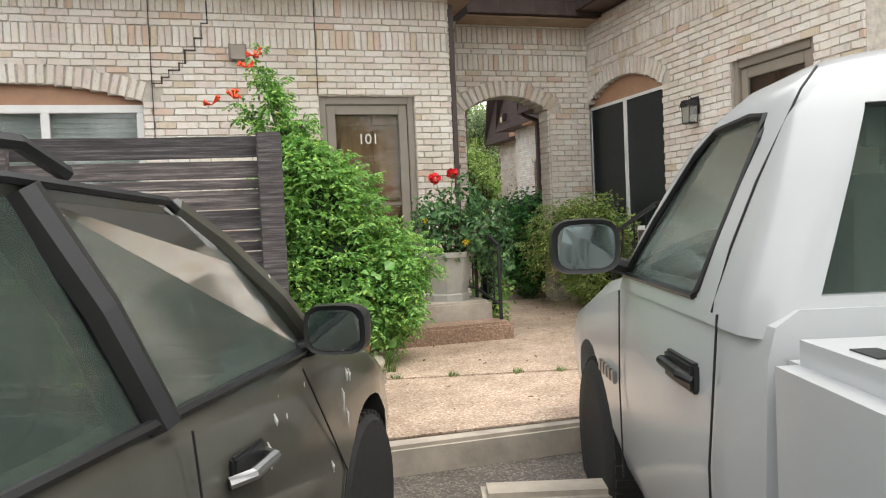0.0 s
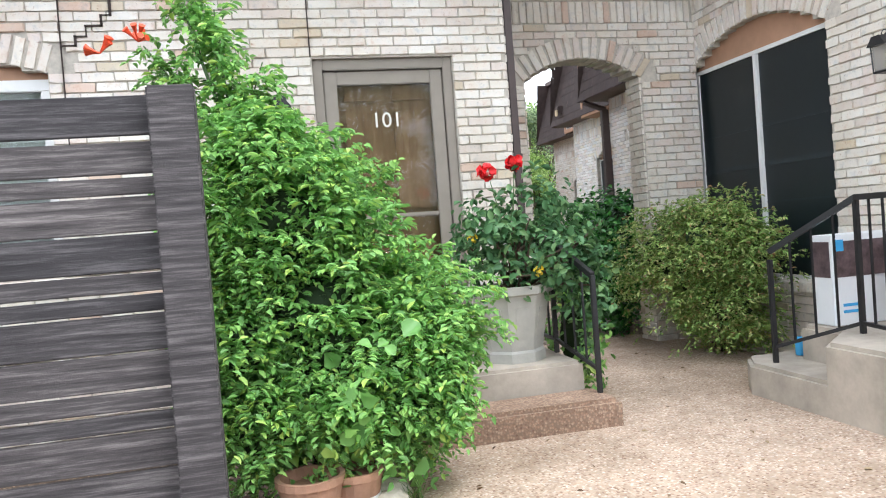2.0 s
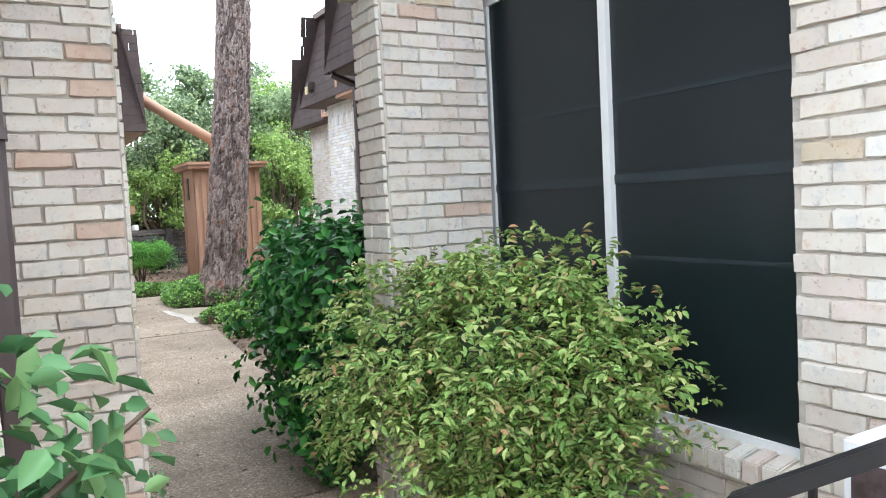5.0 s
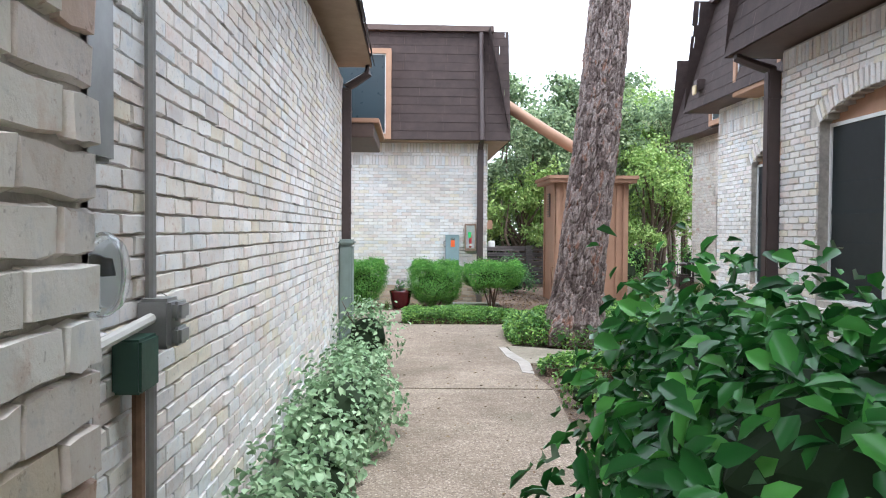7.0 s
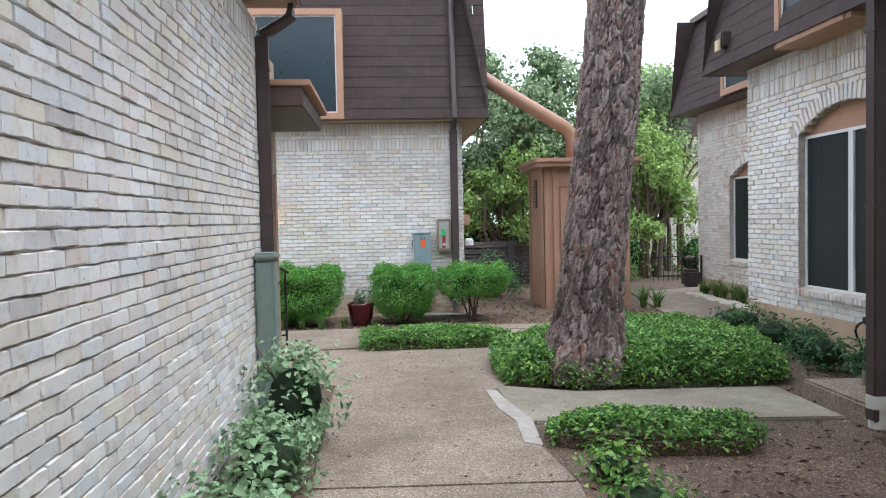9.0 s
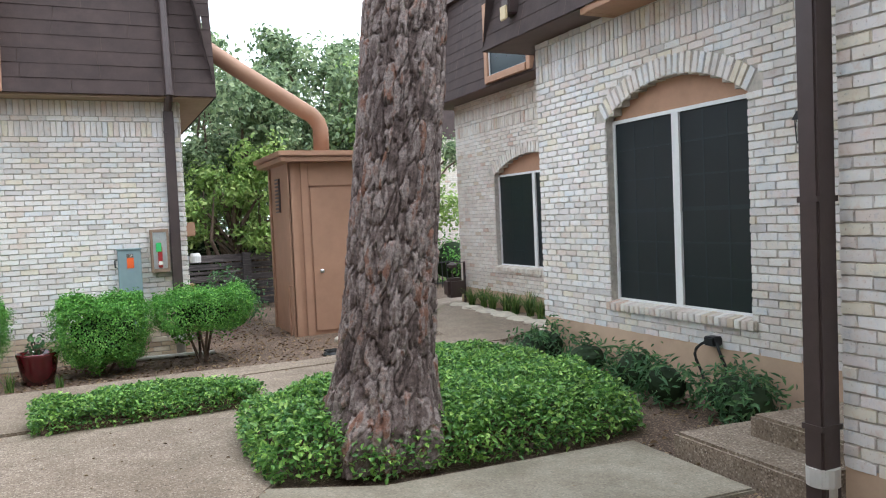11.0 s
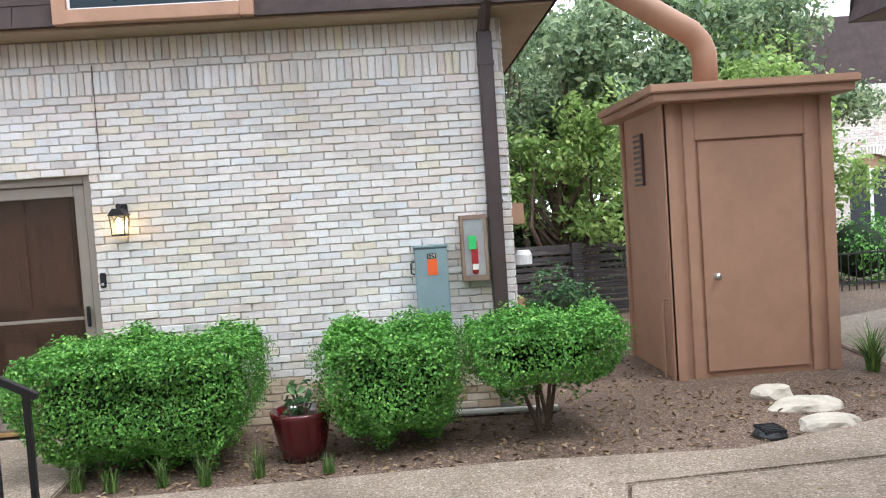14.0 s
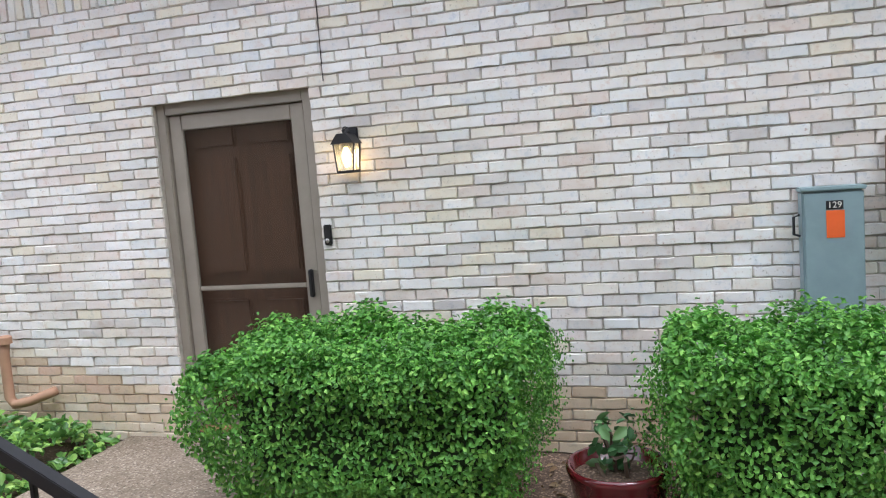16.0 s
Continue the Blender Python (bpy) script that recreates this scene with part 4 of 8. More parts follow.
def wheel(car, x, y, r, width, side):
    """A wheel on its hub; side: the sign of the outward direction."""
    w = part("wheel", cyl_x(x - side * width, x - side * 0.03, y, r, r * 0.72), M_PLASTIC, car)
    prof = [(r * 0.66, 0.0), (r * 0.9, 0.0), (r * 0.98, 0.025), (r, 0.06), (r, width - 0.05), (r * 0.97, width), (r * 0.66, width)]
    bm = lathe(prof, 36)
    for v in bm.verts:
        v.co = Vector((x - side * v.co.z, y + v.co.x, r + v.co.y))
    bmesh.ops.recalc_face_normals(bm, faces=bm.faces[:])
    soften(part("tyre", bm, M_RUBBER, w), 0)
    bm = bmesh.new()
    for k in range(5):
        a = 2 * math.pi * k / 5
        mm = Matrix.Translation((x - side * 0.03, y, r)) @ Matrix.Rotation(a, 4, "X")
        box(bm, -0.02, 0.02, -0.045, 0.045, 0.0, r * 0.66, m=mm)
    bmesh.ops.bevel(bm, geom=bm.edges[:], offset=0.006, segments=1, affect="EDGES")
    part("rim", bm, M_RIM, w)
    part("rim_ring", tube([(x - side * 0.02, y + r * 0.66 * math.cos(2 * math.pi * k / 28), r + r * 0.66 * math.sin(2 * math.pi * k / 28)) for k in range(29)], 0.018, 6), M_RIM, w)
    for k in range(40):
        a = 2 * math.pi * k / 40
        part("tread", boxed(x - side * width * 0.9 if side > 0 else x + 0.02, x - 0.02 if side > 0 else x + width * 0.9, -0.018, 0.018, r - 0.012, r + 0.006, m=Matrix.Identity(4)), M_RUBBER, w).matrix_basis = Matrix.Translation((0, y, r)) @ Matrix.Rotation(a, 4, "X")
    return w


def door_mirror(car, x, y, z, w, h, side, mat):
    """A door mirror facing back, its shell reaching out from the body."""
    bm = bmesh.new()
    n = 20
    def ring(s, yy):
        out = []
        for k in range(n):
            a = 2 * math.pi * k / n
            c, q = math.cos(a), math.sin(a)
            out.append(bm.verts.new((x + s * w / 2 * math.copysign(abs(c) ** 0.55, c), yy, z + s * h / 2 * math.copysign(abs(q) ** 0.6, q))))
        return out
    rings = [ring(0.86, y - 0.005), ring(1.0, y - 0.01), ring(1.04, y + 0.03), ring(0.92, y + 0.09), ring(0.55, y + 0.13)]
    for a, b in zip(rings, rings[1:]):
        for k in range(n):
            bm.faces.new((a[k], a[(k + 1) % n], b[(k + 1) % n], b[k]))
    bm.faces.new(rings[0][::-1])
    bm.faces.new(rings[-1])
    bmesh.ops.recalc_face_normals(bm, faces=bm.faces[:])
    shell = part("mirror", bm, mat, car, "black plastic door mirror")
    soften(shell)
    bm = bmesh.new()
    vs = [bm.verts.new((x + 0.84 * w / 2 * math.copysign(abs(math.cos(2 * math.pi * k / n)) ** 0.55, math.cos(2 * math.pi * k / n)), y - 0.014 - 0.07 * h / 2 * math.sin(2 * math.pi * k / n), z + 0.84 * h / 2 * math.copysign(abs(math.sin(2 * math.pi * k / n)) ** 0.6, math.sin(2 * math.pi * k / n)))) for k in range(n)]
    bm.faces.new(vs)
    part("mirror_glass", bm, M_MIRROR, shell, "silvered mirror glass")
    inner = x - side * w * 0.5
    part("mirror_arm", tube([(x - side * w * 0.3, y + 0.05, z - h * 0.3), (inner - side * 0.02, y + 0.06, z - h * 0.42), (inner - side * 0.09, y + 0.07, z - h * 0.5)], 0.03, 8), mat, shell)
    return shell


def pane(car, pts, name="window_glass", inset=0.0):
    bm = bmesh.new()
    bm.faces.new([bm.verts.new(p) for p in pts])
    bmesh.ops.solidify(bm, geom=bm.faces[:], thickness=0.005)
    ob = part(name, bm, M_CARGLASS, car)
    ob.visible_shadow = False
    return ob


def strip(car, name, pts, r, mat, label="", seg=6):
    return part(name, tube(pts, r, seg), mat, car, label)


def seat(car, x, y, z):
    bm = boxed(x - 0.24, x + 0.24, y - 0.25, y + 0.27, z, z + 0.22, bevel=0.06)
    part("seat", bm, M_SEAT, car)
    part("seat_back", boxed(x - 0.24, x + 0.24, y - 0.36, y - 0.2, z + 0.15, z + 0.78, bevel=0.06), M_SEAT, car)
    part("headrest", boxed(x - 0.13, x + 0.13, y - 0.38, y - 0.27, z + 0.80, z + 0.98, bevel=0.045), M_SEAT, car)


# dark sport utility vehicle; its near side lies on local x = 0 and it reaches to x = -1.84
suv = thing("car", "dusty dark olive sport utility car with droppings", "car")
W = 1.84
def suv_ring(y, sill, mid, belt, top, inset, crown):
    half = [(-0.07 - inset, sill), (-0.015 - inset, sill + 0.13), (0.0 - inset, mid), (-0.02 - inset, belt - 0.06), (-0.06 - inset, belt), (-0.16 - inset, top), (-0.55, top + crown * 0.7), (-W / 2, top + crown)]
    other = [(-W - x, z) for x, z in half[-2::-1]]
    return y, half + other
st = [suv_ring(-1.45, 0.42, 0.70, 0.98, 1.02, 0.16, 0.0), suv_ring(-1.3, 0.32, 0.70, 1.08, 1.09, 0.04, 0.0), suv_ring(-0.5, 0.26, 0.70, 1.09, 1.09, 0.0, 0.0), suv_ring(0.6, 0.25, 0.70, 1.085, 1.085, 0.0, 0.0), suv_ring(1.6, 0.25, 0.70, 1.09, 1.09, 0.0, 0.0),
      suv_ring(2.25, 0.26, 0.70, 1.085, 1.10, 0.0, 0.05), suv_ring(2.6, 0.27, 0.70, 1.04, 1.07, 0.0, 0.06), suv_ring(3.0, 0.28, 0.68, 0.97, 1.02, 0.01, 0.06), suv_ring(3.35, 0.28, 0.64, 0.87, 0.94, 0.07, 0.05), suv_ring(3.55, 0.30, 0.60, 0.76, 0.84, 0.17, 0.03), suv_ring(3.66, 0.36, 0.55, 0.66, 0.70, 0.32, 0.0)]
body = part("body", loft(st), M_SUV, suv)
cut(body, cyl_x(-0.34, 0.2, 2.88, 0.36, 0.435))
cut(body, cyl_x(-0.34, 0.2, -0.62, 0.36, 0.435))
cut(body, boxed(-W + 0.14, -0.14, -1.1, 2.2, 0.5, 1.4))
soften(body, 0, 32)
roof_st = []
for y, z, edge in ((-1.25, 1.50, 0.30), (-1.0, 1.60, 0.25), (0.2, 1.635, 0.21), (1.2, 1.62, 0.21), (1.75, 1.585, 0.23), (1.95, 1.53, 0.26)):
    half = [(-edge, z - 0.045), (-edge + 0.005, z - 0.02), (-edge - 0.05, z + 0.012), (-0.55, z + 0.05), (-W / 2, z + 0.06)]
    ring = half + [(-W - a, b) for a, b in half[-2::-1]] + [(-W + edge + 0.06, z - 0.045), (-edge - 0.06, z - 0.045)]
    roof_st.append((y, ring))
soften(part("roof", loft(roof_st), M_SUV, suv), 0, 30)
for sx in (0, 1):
    f = lambda x: x if sx == 0 else -W - x
    strip(suv, "pillar", [(f(-0.05), 2.36, 1.09), (f(-0.10), 2.2, 1.27), (f(-0.19), 2.0, 1.46), (f(-0.245), 1.86, 1.555)], 0.036, M_SUV, seg=8)
    strip(suv, "pillar", [(f(-0.045), 1.42, 1.08), (f(-0.12), 1.34, 1.34), (f(-0.215), 1.25, 1.585)], 0.045, M_PLASTIC, seg=8)
    strip(suv, "pillar", [(f(-0.045), 0.42, 1.08), (f(-0.22), 0.40, 1.59)], 0.05, M_PLASTIC, seg=8)
    strip(suv, "pillar", [(f(-0.07), -0.95, 1.08), (f(-0.26), -1.05, 1.58)], 0.1, M_SUV, seg=8)
    strip(suv, "belt_moulding", [(f(-0.035), y, 1.096) for y in (-0.9, 0.4, 1.4, 2.3)], 0.014, M_PLASTIC)
    strip(suv, "drip_rail", [(f(-0.235), 2.02, 1.47), (f(-0.225), 1.8, 1.575), (f(-0.2), 1.2, 1.61), (f(-0.2), 0.2, 1.625), (f(-0.24), -1.0, 1.59)], 0.013, M_PLASTIC)
    strip(suv, "roof_rack", [(f(-0.33), 1.55, 1.64), (f(-0.33), 1.4, 1.70), (f(-0.33), -0.8, 1.70), (f(-0.33), -0.95, 1.64)], 0.02, M_PLASTIC)
    pane(suv, [(f(-0.055), 1.46, 1.09), (f(-0.055), 2.30, 1.09), (f(-0.15), 2.06, 1.38), (f(-0.215), 1.84, 1.535), (f(-0.205), 1.29, 1.57)], "front_door_glass")
    pane(suv, [(f(-0.055), 0.46, 1.09), (f(-0.055), 1.38, 1.09), (f(-0.205), 1.21, 1.575), (f(-0.21), 0.44, 1.58)], "rear_door_glass")
    pane(suv, [(f(-0.06), -0.88, 1.09), (f(-0.055), 0.38, 1.09), (f(-0.21), 0.36, 1.58), (f(-0.24), -0.96, 1.56)], "quarter_glass")
    for pts in ([(f(0.003), 2.12, 1.06), (f(0.004), 2.30, 0.85), (f(0.002), 2.50, 0.62), (f(-0.01), 2.44, 0.42)], [(f(0.003), 1.46, 1.06), (f(0.006), 1.50, 0.75), (f(-0.005), 1.48, 0.45)]):
        strip(suv, "door_seam", pts, 0.0032, M_PLASTIC)
    for y in (1.62, 0.62):
        part("door_handle", tube([(f(0.0), y, 0.885), (f(0.045), y + 0.04, 0.895), (f(0.045), y + 0.17, 0.90), (f(0.0), y + 0.21, 0.895)], 0.016, 8), M_RIM, suv, "worn chrome door handle")
        part("handle_cup", boxed(-0.012 if sx == 0 else -W - 0.008, 0.008 if sx == 0 else -W + 0.012, y + 0.02, y + 0.2, 0.86, 0.94, bevel=0.008), M_PLASTIC, suv)
pane(suv, [(-0.12, 2.40, 1.13), (-W + 0.12, 2.40, 1.13), (-W + 0.28, 1.94, 1.55), (-0.28, 1.94, 1.55)], "windscreen")
pane(suv, [(-0.2, -1.38, 1.12), (-W + 0.2, -1.38, 1.12), (-W + 0.32, -1.22, 1.50), (-0.32, -1.22, 1.50)], "rear_glass")
part("dashboard", boxed(-W + 0.14, -0.14, 1.95, 2.38, 0.9, 1.12, bevel=0.05), M_PLASTIC, suv)
part("steering_wheel", tube([(-0.55 + 0.17 * math.cos(k * math.pi / 9), 1.84 + 0.05 * math.sin(k * math.pi / 9), 1.12 + 0.17 * math.sin(k * math.pi / 9)) for k in range(19)], 0.016, 6), M_PLASTIC, suv)
seat(suv, -0.5, 1.25, 0.62)
seat(suv, -1.34, 1.25, 0.62)
seat(suv, -0.5, 0.35, 0.62)
seat(suv, -1.34, 0.35, 0.62)
door_mirror(suv, 0.085, 2.2, 1.165, 0.20, 0.155, 1, M_PLASTIC)
part("headlight", boxed(-0.36, -0.1, 3.3, 3.5, 0.68, 0.82, bevel=0.04), M_MIRROR, suv, "clear headlight")
part("headlight", boxed(-W + 0.1, -W + 0.36, 3.3, 3.5, 0.68, 0.82, bevel=0.04), M_MIRROR, suv, "clear headlight")
for y in (2.88, -0.62):
    wheel(suv, -0.02, y, 0.36, 0.22, 1)
    wheel(suv, -W + 0.02, y, 0.36, 0.22, -1)
M_DROP = plain("chalky_dropping", (0.72, 0.72, 0.68), 0.8, vary=0.1)
rng = random.Random(5)
for k in range(16):
    y, z = rng.uniform(0.6, 2.6), rng.uniform(0.62, 1.02)
    part("dropping", tube([(0.001, y, z), (0.004, y + 0.006, z - 0.02), (0.002, y + 0.014, z - rng.uniform(0.03, 0.09))], 0.004, 5, [0.002, 0.006, 0.002]), M_DROP, suv, "chalky white dropping")
suv.matrix_world = Matrix.Translation((-0.722, 0.368, -0.355)) @ Matrix.Rotation(radians(-27), 4, "Z")

# white regular-cab pickup; its near side lies on local x = 0 and it reaches to x = 1.95
truck = thing("pickup_truck", "white regular-cab pickup truck with black mirrors", "truck")
W2 = 1.95
def tr_ring(y, sill, mid, belt, top, inset, crown, shoulder=0.05):
    half = [(0.07 + inset, sill), (0.02 + inset, sill + 0.16), (0.0 + inset, mid), (0.012 + inset, belt - 0.10), (0.03 + inset, belt - 0.03), (shoulder + 0.03 + inset, top), (0.5, top + crown * 0.7), (W2 / 2, top + crown)]
    return y, half + [(W2 - x, z) for x, z in half[-2::-1]]
st = [tr_ring(1.33, 0.42, 0.86, 1.27, 1.275, 0.02, 0.0), tr_ring(1.8, 0.40, 0.86, 1.265, 1.27, 0.0, 0.0), tr_ring(2.4, 0.40, 0.86, 1.255, 1.265, 0.0, 0.02), tr_ring(2.62, 0.42, 0.86, 1.235, 1.25, 0.01, 0.06), tr_ring(3.0, 0.44, 0.86, 1.17, 1.21, 0.02, 0.09, 0.08), tr_ring(3.5, 0.46, 0.84, 1.07, 1.15, 0.03, 0.10, 0.12),
      tr_ring(3.9, 0.44, 0.80, 0.98, 1.06, 0.05, 0.08, 0.14), tr_ring(4.08, 0.42, 0.76, 0.90, 0.95, 0.09, 0.05, 0.15), tr_ring(4.17, 0.46, 0.68, 0.78, 0.82, 0.16, 0.0, 0.15)]
body = part("body", loft(st), M_TRUCK, truck)
cut(body, cyl_x(-0.2, 0.36, 3.33, 0.42, 0.47))
cut(body, boxed(0.14, W2 - 0.14, 1.42, 2.45, 0.6, 1.5))
soften(body, 0, 32)
bed = part("bed", boxed(0.02, W2 - 0.02, -1.15, 1.318, 0.46, 1.225, bevel=0.05), M_TRUCK, truck)
cut(bed, boxed(0.20, W2 - 0.20, -1.05, 1.2, 0.75, 1.5))
cut(bed, cyl_x(-0.2, 0.36, -0.1, 0.42, 0.48))
soften(bed, 0, 30)
for y in (1.05, 0.2, -0.7):
    part("stake_pocket", boxed(0.10, 0.15, y, y + 0.09, 1.222, 1.228), M_PLASTIC, truck, "dark stake pocket")
part("bed_seam", boxed(0.06, W2 - 0.06, 1.31, 1.335, 0.5, 1.14), M_PLASTIC, truck)
def cab_ring(bm, z, side, back, front, rad, n=6):
    """One level of the cab: a rectangle in plan with rounded corners."""
    pts = []
    for cx, cy, a0 in ((W2 - side - rad, front - rad, 0), (side + rad, front - rad, 90), (side + rad, back + rad, 180), (W2 - side - rad, back + rad, 270)):
        for k in range(n + 1):
            a = radians(a0 + 90 * k / n)
            pts.append(bm.verts.new((cx + rad * math.cos(a), cy + rad * math.sin(a), z)))
    return pts


def cab_shell(d):
    """The cab above the belt line, rounded all over, d metres inside its outer skin."""
    bm = bmesh.new()
    rings = [cab_ring(bm, z - (d if z > 1.7 else 0), side + d, back + d, front - d, rad) for z, side, back, front, rad in (
        (1.21, 0.012, 1.335, 2.66, 0.11), (1.27, 0.018, 1.338, 2.62, 0.11), (1.40, 0.055, 1.345, 2.50, 0.11), (1.55, 0.105, 1.355, 2.35, 0.11), (1.68, 0.155, 1.37, 2.21, 0.11),
        (1.75, 0.19, 1.385, 2.12, 0.17), (1.80, 0.235, 1.42, 2.03, 0.18), (1.835, 0.31, 1.49, 1.92, 0.18), (1.855, 0.45, 1.60, 1.82, 0.10))]
    for a, b in zip(rings, rings[1:]):
        for k in range(len(a)):
            bm.faces.new((a[k], a[(k + 1) % len(a)], b[(k + 1) % len(a)], b[k]))
    bm.faces.new(rings[0][::-1])
    bm.faces.new(rings[-1])
    bmesh.ops.recalc_face_normals(bm, faces=bm.faces[:])
    return bm


cab = part("cab", cab_shell(0.0), M_TRUCK, truck)
cut(cab, cab_shell(0.05))
cut(cab, prism([(1.72, 1.262), (2.50, 1.262), (2.30, 1.45), (2.06, 1.665), (1.98, 1.71), (1.64, 1.72), (1.60, 1.67)], "x", -0.3, W2 + 0.3))
cut(cab, prism([(0.15, 1.30), (W2 - 0.15, 1.30), (W2 - 0.27, 1.70), (0.27, 1.70)], "y", 1.1, 1.5))
cut(cab, prism([(0.13, 1.28), (W2 - 0.13, 1.28), (W2 - 0.27, 1.72), (0.27, 1.72)], "y", 2.0, 2.9))
soften(cab, 0, 40)
for sx in (0, 1):
    f = lambda x: x if sx == 0 else W2 - x
    strip(truck, "window_seal", [(f(0.018), 2.49, 1.266), (f(0.016), 1.74, 1.266), (f(0.022), 1.715, 1.285), (f(0.145), 1.608, 1.655), (f(0.168), 1.63, 1.708), (f(0.172), 1.72, 1.718), (f(0.17), 1.96, 1.708), (f(0.145), 2.07, 1.65), (f(0.075), 2.29, 1.455), (f(0.018), 2.49, 1.266)], 0.011, M_PLASTIC, "black window seal")
    pane(truck, [(f(0.03), 1.70, 1.262), (f(0.03), 2.51, 1.262), (f(0.095), 2.31, 1.45), (f(0.17), 2.03, 1.69), (f(0.185), 1.62, 1.725), (f(0.165), 1.58, 1.67)], "door_glass")
    for pts in ([(f(-0.002), 1.60, 0.5), (f(-0.004), 1.60, 0.86), (f(0.012), 1.56, 1.24)], [(f(0.012), 2.58, 1.2), (f(-0.003), 2.56, 0.86), (f(0.0), 2.56, 0.5)], [(f(0.232), 1.50, 1.80), (f(0.188), 1.485, 1.75), (f(0.102), 1.53, 1.55), (f(0.052), 1.565, 1.40), (f(0.013), 1.60, 1.24)]):
        strip(truck, "door_seam", pts, 0.0032, M_PLASTIC)
    part("door_handle", tube([(f(0.0), 1.71, 1.05), (f(-0.03), 1.74, 1.065), (f(-0.03), 1.90, 1.07), (f(0.0), 1.93, 1.06)], 0.014, 8), M_PLASTIC, truck, "black door handle")
    part("handle_cup", boxed(*((-0.01, 0.02) if sx == 0 else (W2 - 0.02, W2 + 0.01)), 1.70, 1.94, 1.015, 1.095, bevel=0.008), M_PLASTIC, truck, "black handle cup")
    for k in range(5):
        part("badge_bar", boxed(*((-0.006, 0.01) if sx == 0 else (W2 - 0.01, W2 + 0.006)), 2.66 + k * 0.06, 2.70 + k * 0.06, 0.83, 0.88, bevel=0.003), M_RIM, truck, "small metal badge bar")
pane(truck, [(0.12, 1.368, 1.29), (W2 - 0.12, 1.368, 1.29), (W2 - 0.25, 1.398, 1.71), (0.25, 1.398, 1.71)], "rear_glass")
pane(truck, [(0.11, 2.59, 1.27), (W2 - 0.11, 2.59, 1.27), (W2 - 0.25, 2.12, 1.73), (0.25, 2.12, 1.73)], "windscreen")
part("dashboard", boxed(0.14, W2 - 0.14, 2.25, 2.6, 1.0, 1.27, bevel=0.05), M_PLASTIC, truck)
seat(truck, 0.5, 1.85, 0.78)
seat(truck, 1.45, 1.85, 0.78)
door_mirror(truck, -0.135, 2.42, 1.375, 0.24, 0.19, -1, M_PLASTIC)
part("bumper", boxed(0.14, W2 - 0.14, 3.92, 4.2, 0.46, 0.70, bevel=0.05), M_TRUCK, truck, "white front bumper")
part("grille", boxed(0.45, W2 - 0.45, 4.1, 4.2, 0.72, 0.98, bevel=0.02), M_PLASTIC, truck, "black grille")
for x in (0.2, W2 - 0.46):
    part("headlight", boxed(x, x + 0.26, 3.95, 4.12, 0.72, 0.92, bevel=0.04), M_MIRROR, truck, "clear headlight")
for y in (3.33, -0.1):
    wheel(truck, 0.03, y, 0.40, 0.26, -1)
    wheel(truck, W2 - 0.03, y, 0.40, 0.26, 1)
truck.matrix_world = Matrix.Translation((0.67, -0.02, -0.355)) @ Matrix.Rotation(radians(-17), 4, "Z")

slab("wheel_stop", "worn concrete wheel stop before the truck", "wheel stop", [(1.05, 2.98), (2.9, 2.42), (2.95, 2.58), (1.10, 3.16)], -0.36, -0.06, M_CONC, 0.025)

# ---- plants ----
def leaf_material(name, tones, rough=0.45, back=0.25):
    m, n, l, b = nodes(name)
    r = ramp(n, tones)
    l.new(piece_random(n, l), r.inputs["Fac"])
    p = world_pos(n)
    t = noise_tex(n, l, 5, 4, 0.6, p)
    s = ramp(n, [(0.3, (0.72, 0.75, 0.7)), (0.65, (1.1, 1.1, 1.05))])
    l.new(t.outputs["Fac"], s.inputs["Fac"])
    l.new(mixc(n, l, r.outputs["Color"], s.outputs["Color"], 1.0, "MULTIPLY"), b.inputs["Base Color"])
    b.inputs["Roughness"].default_value = rough
    b.inputs["Specular IOR Level"].default_value = 0.35
    tr = n.new("ShaderNodeBsdfTranslucent")
    l.new(r.outputs["Color"], tr.inputs["Color"])
    mx = n.new("ShaderNodeMixShader")
    mx.inputs["Fac"].default_value = back
    l.new(b.outputs["BSDF"], mx.inputs[1])
    l.new(tr.outputs["BSDF"], mx.inputs[2])
    l.new(mx.outputs["Shader"], n["Material Output"].inputs["Surface"])
    return m


L_VINE = leaf_material("bright_vine_leaf", [(0.0, (0.16, 0.34, 0.10)), (0.5, (0.26, 0.51, 0.145)), (0.85, (0.40, 0.66, 0.19)), (1.0, (0.54, 0.70, 0.16))], 0.36, 0.34)
L_ROSE = leaf_material("rose_leaf", [(0.0, (0.061, 0.149, 0.061)), (0.6, (0.108, 0.243, 0.101)), (1.0, (0.203, 0.338, 0.135))])
L_DARK = leaf_material("glossy_dark_leaf", [(0.0, (0.016, 0.081, 0.018)), (0.5, (0.032, 0.149, 0.029)), (0.8, (0.069, 0.253, 0.046)), (1.0, (0.127, 0.380, 0.069))], 0.28, 0.15)
L_NAND = leaf_material("nandina_leaf", [(0.0, (0.14, 0.25, 0.065)), (0.4, (0.27, 0.42, 0.11)), (0.75, (0.43, 0.53, 0.18)), (0.92, (0.49, 0.50, 0.22)), (1.0, (0.46, 0.24, 0.13))])
L_PALE = leaf_material("pale_groundcover_leaf", [(0.0, (0.20, 0.32, 0.17)), (0.6, (0.34, 0.50, 0.29)), (1.0, (0.50, 0.64, 0.42))])
L_IVY = leaf_material("jasmine_leaf", [(0.0, (0.07, 0.18, 0.055)), (0.5, (0.18, 0.36, 0.09)), (0.85, (0.34, 0.56, 0.14)), (1.0, (0.48, 0.68, 0.18))], 0.30, 0.3)
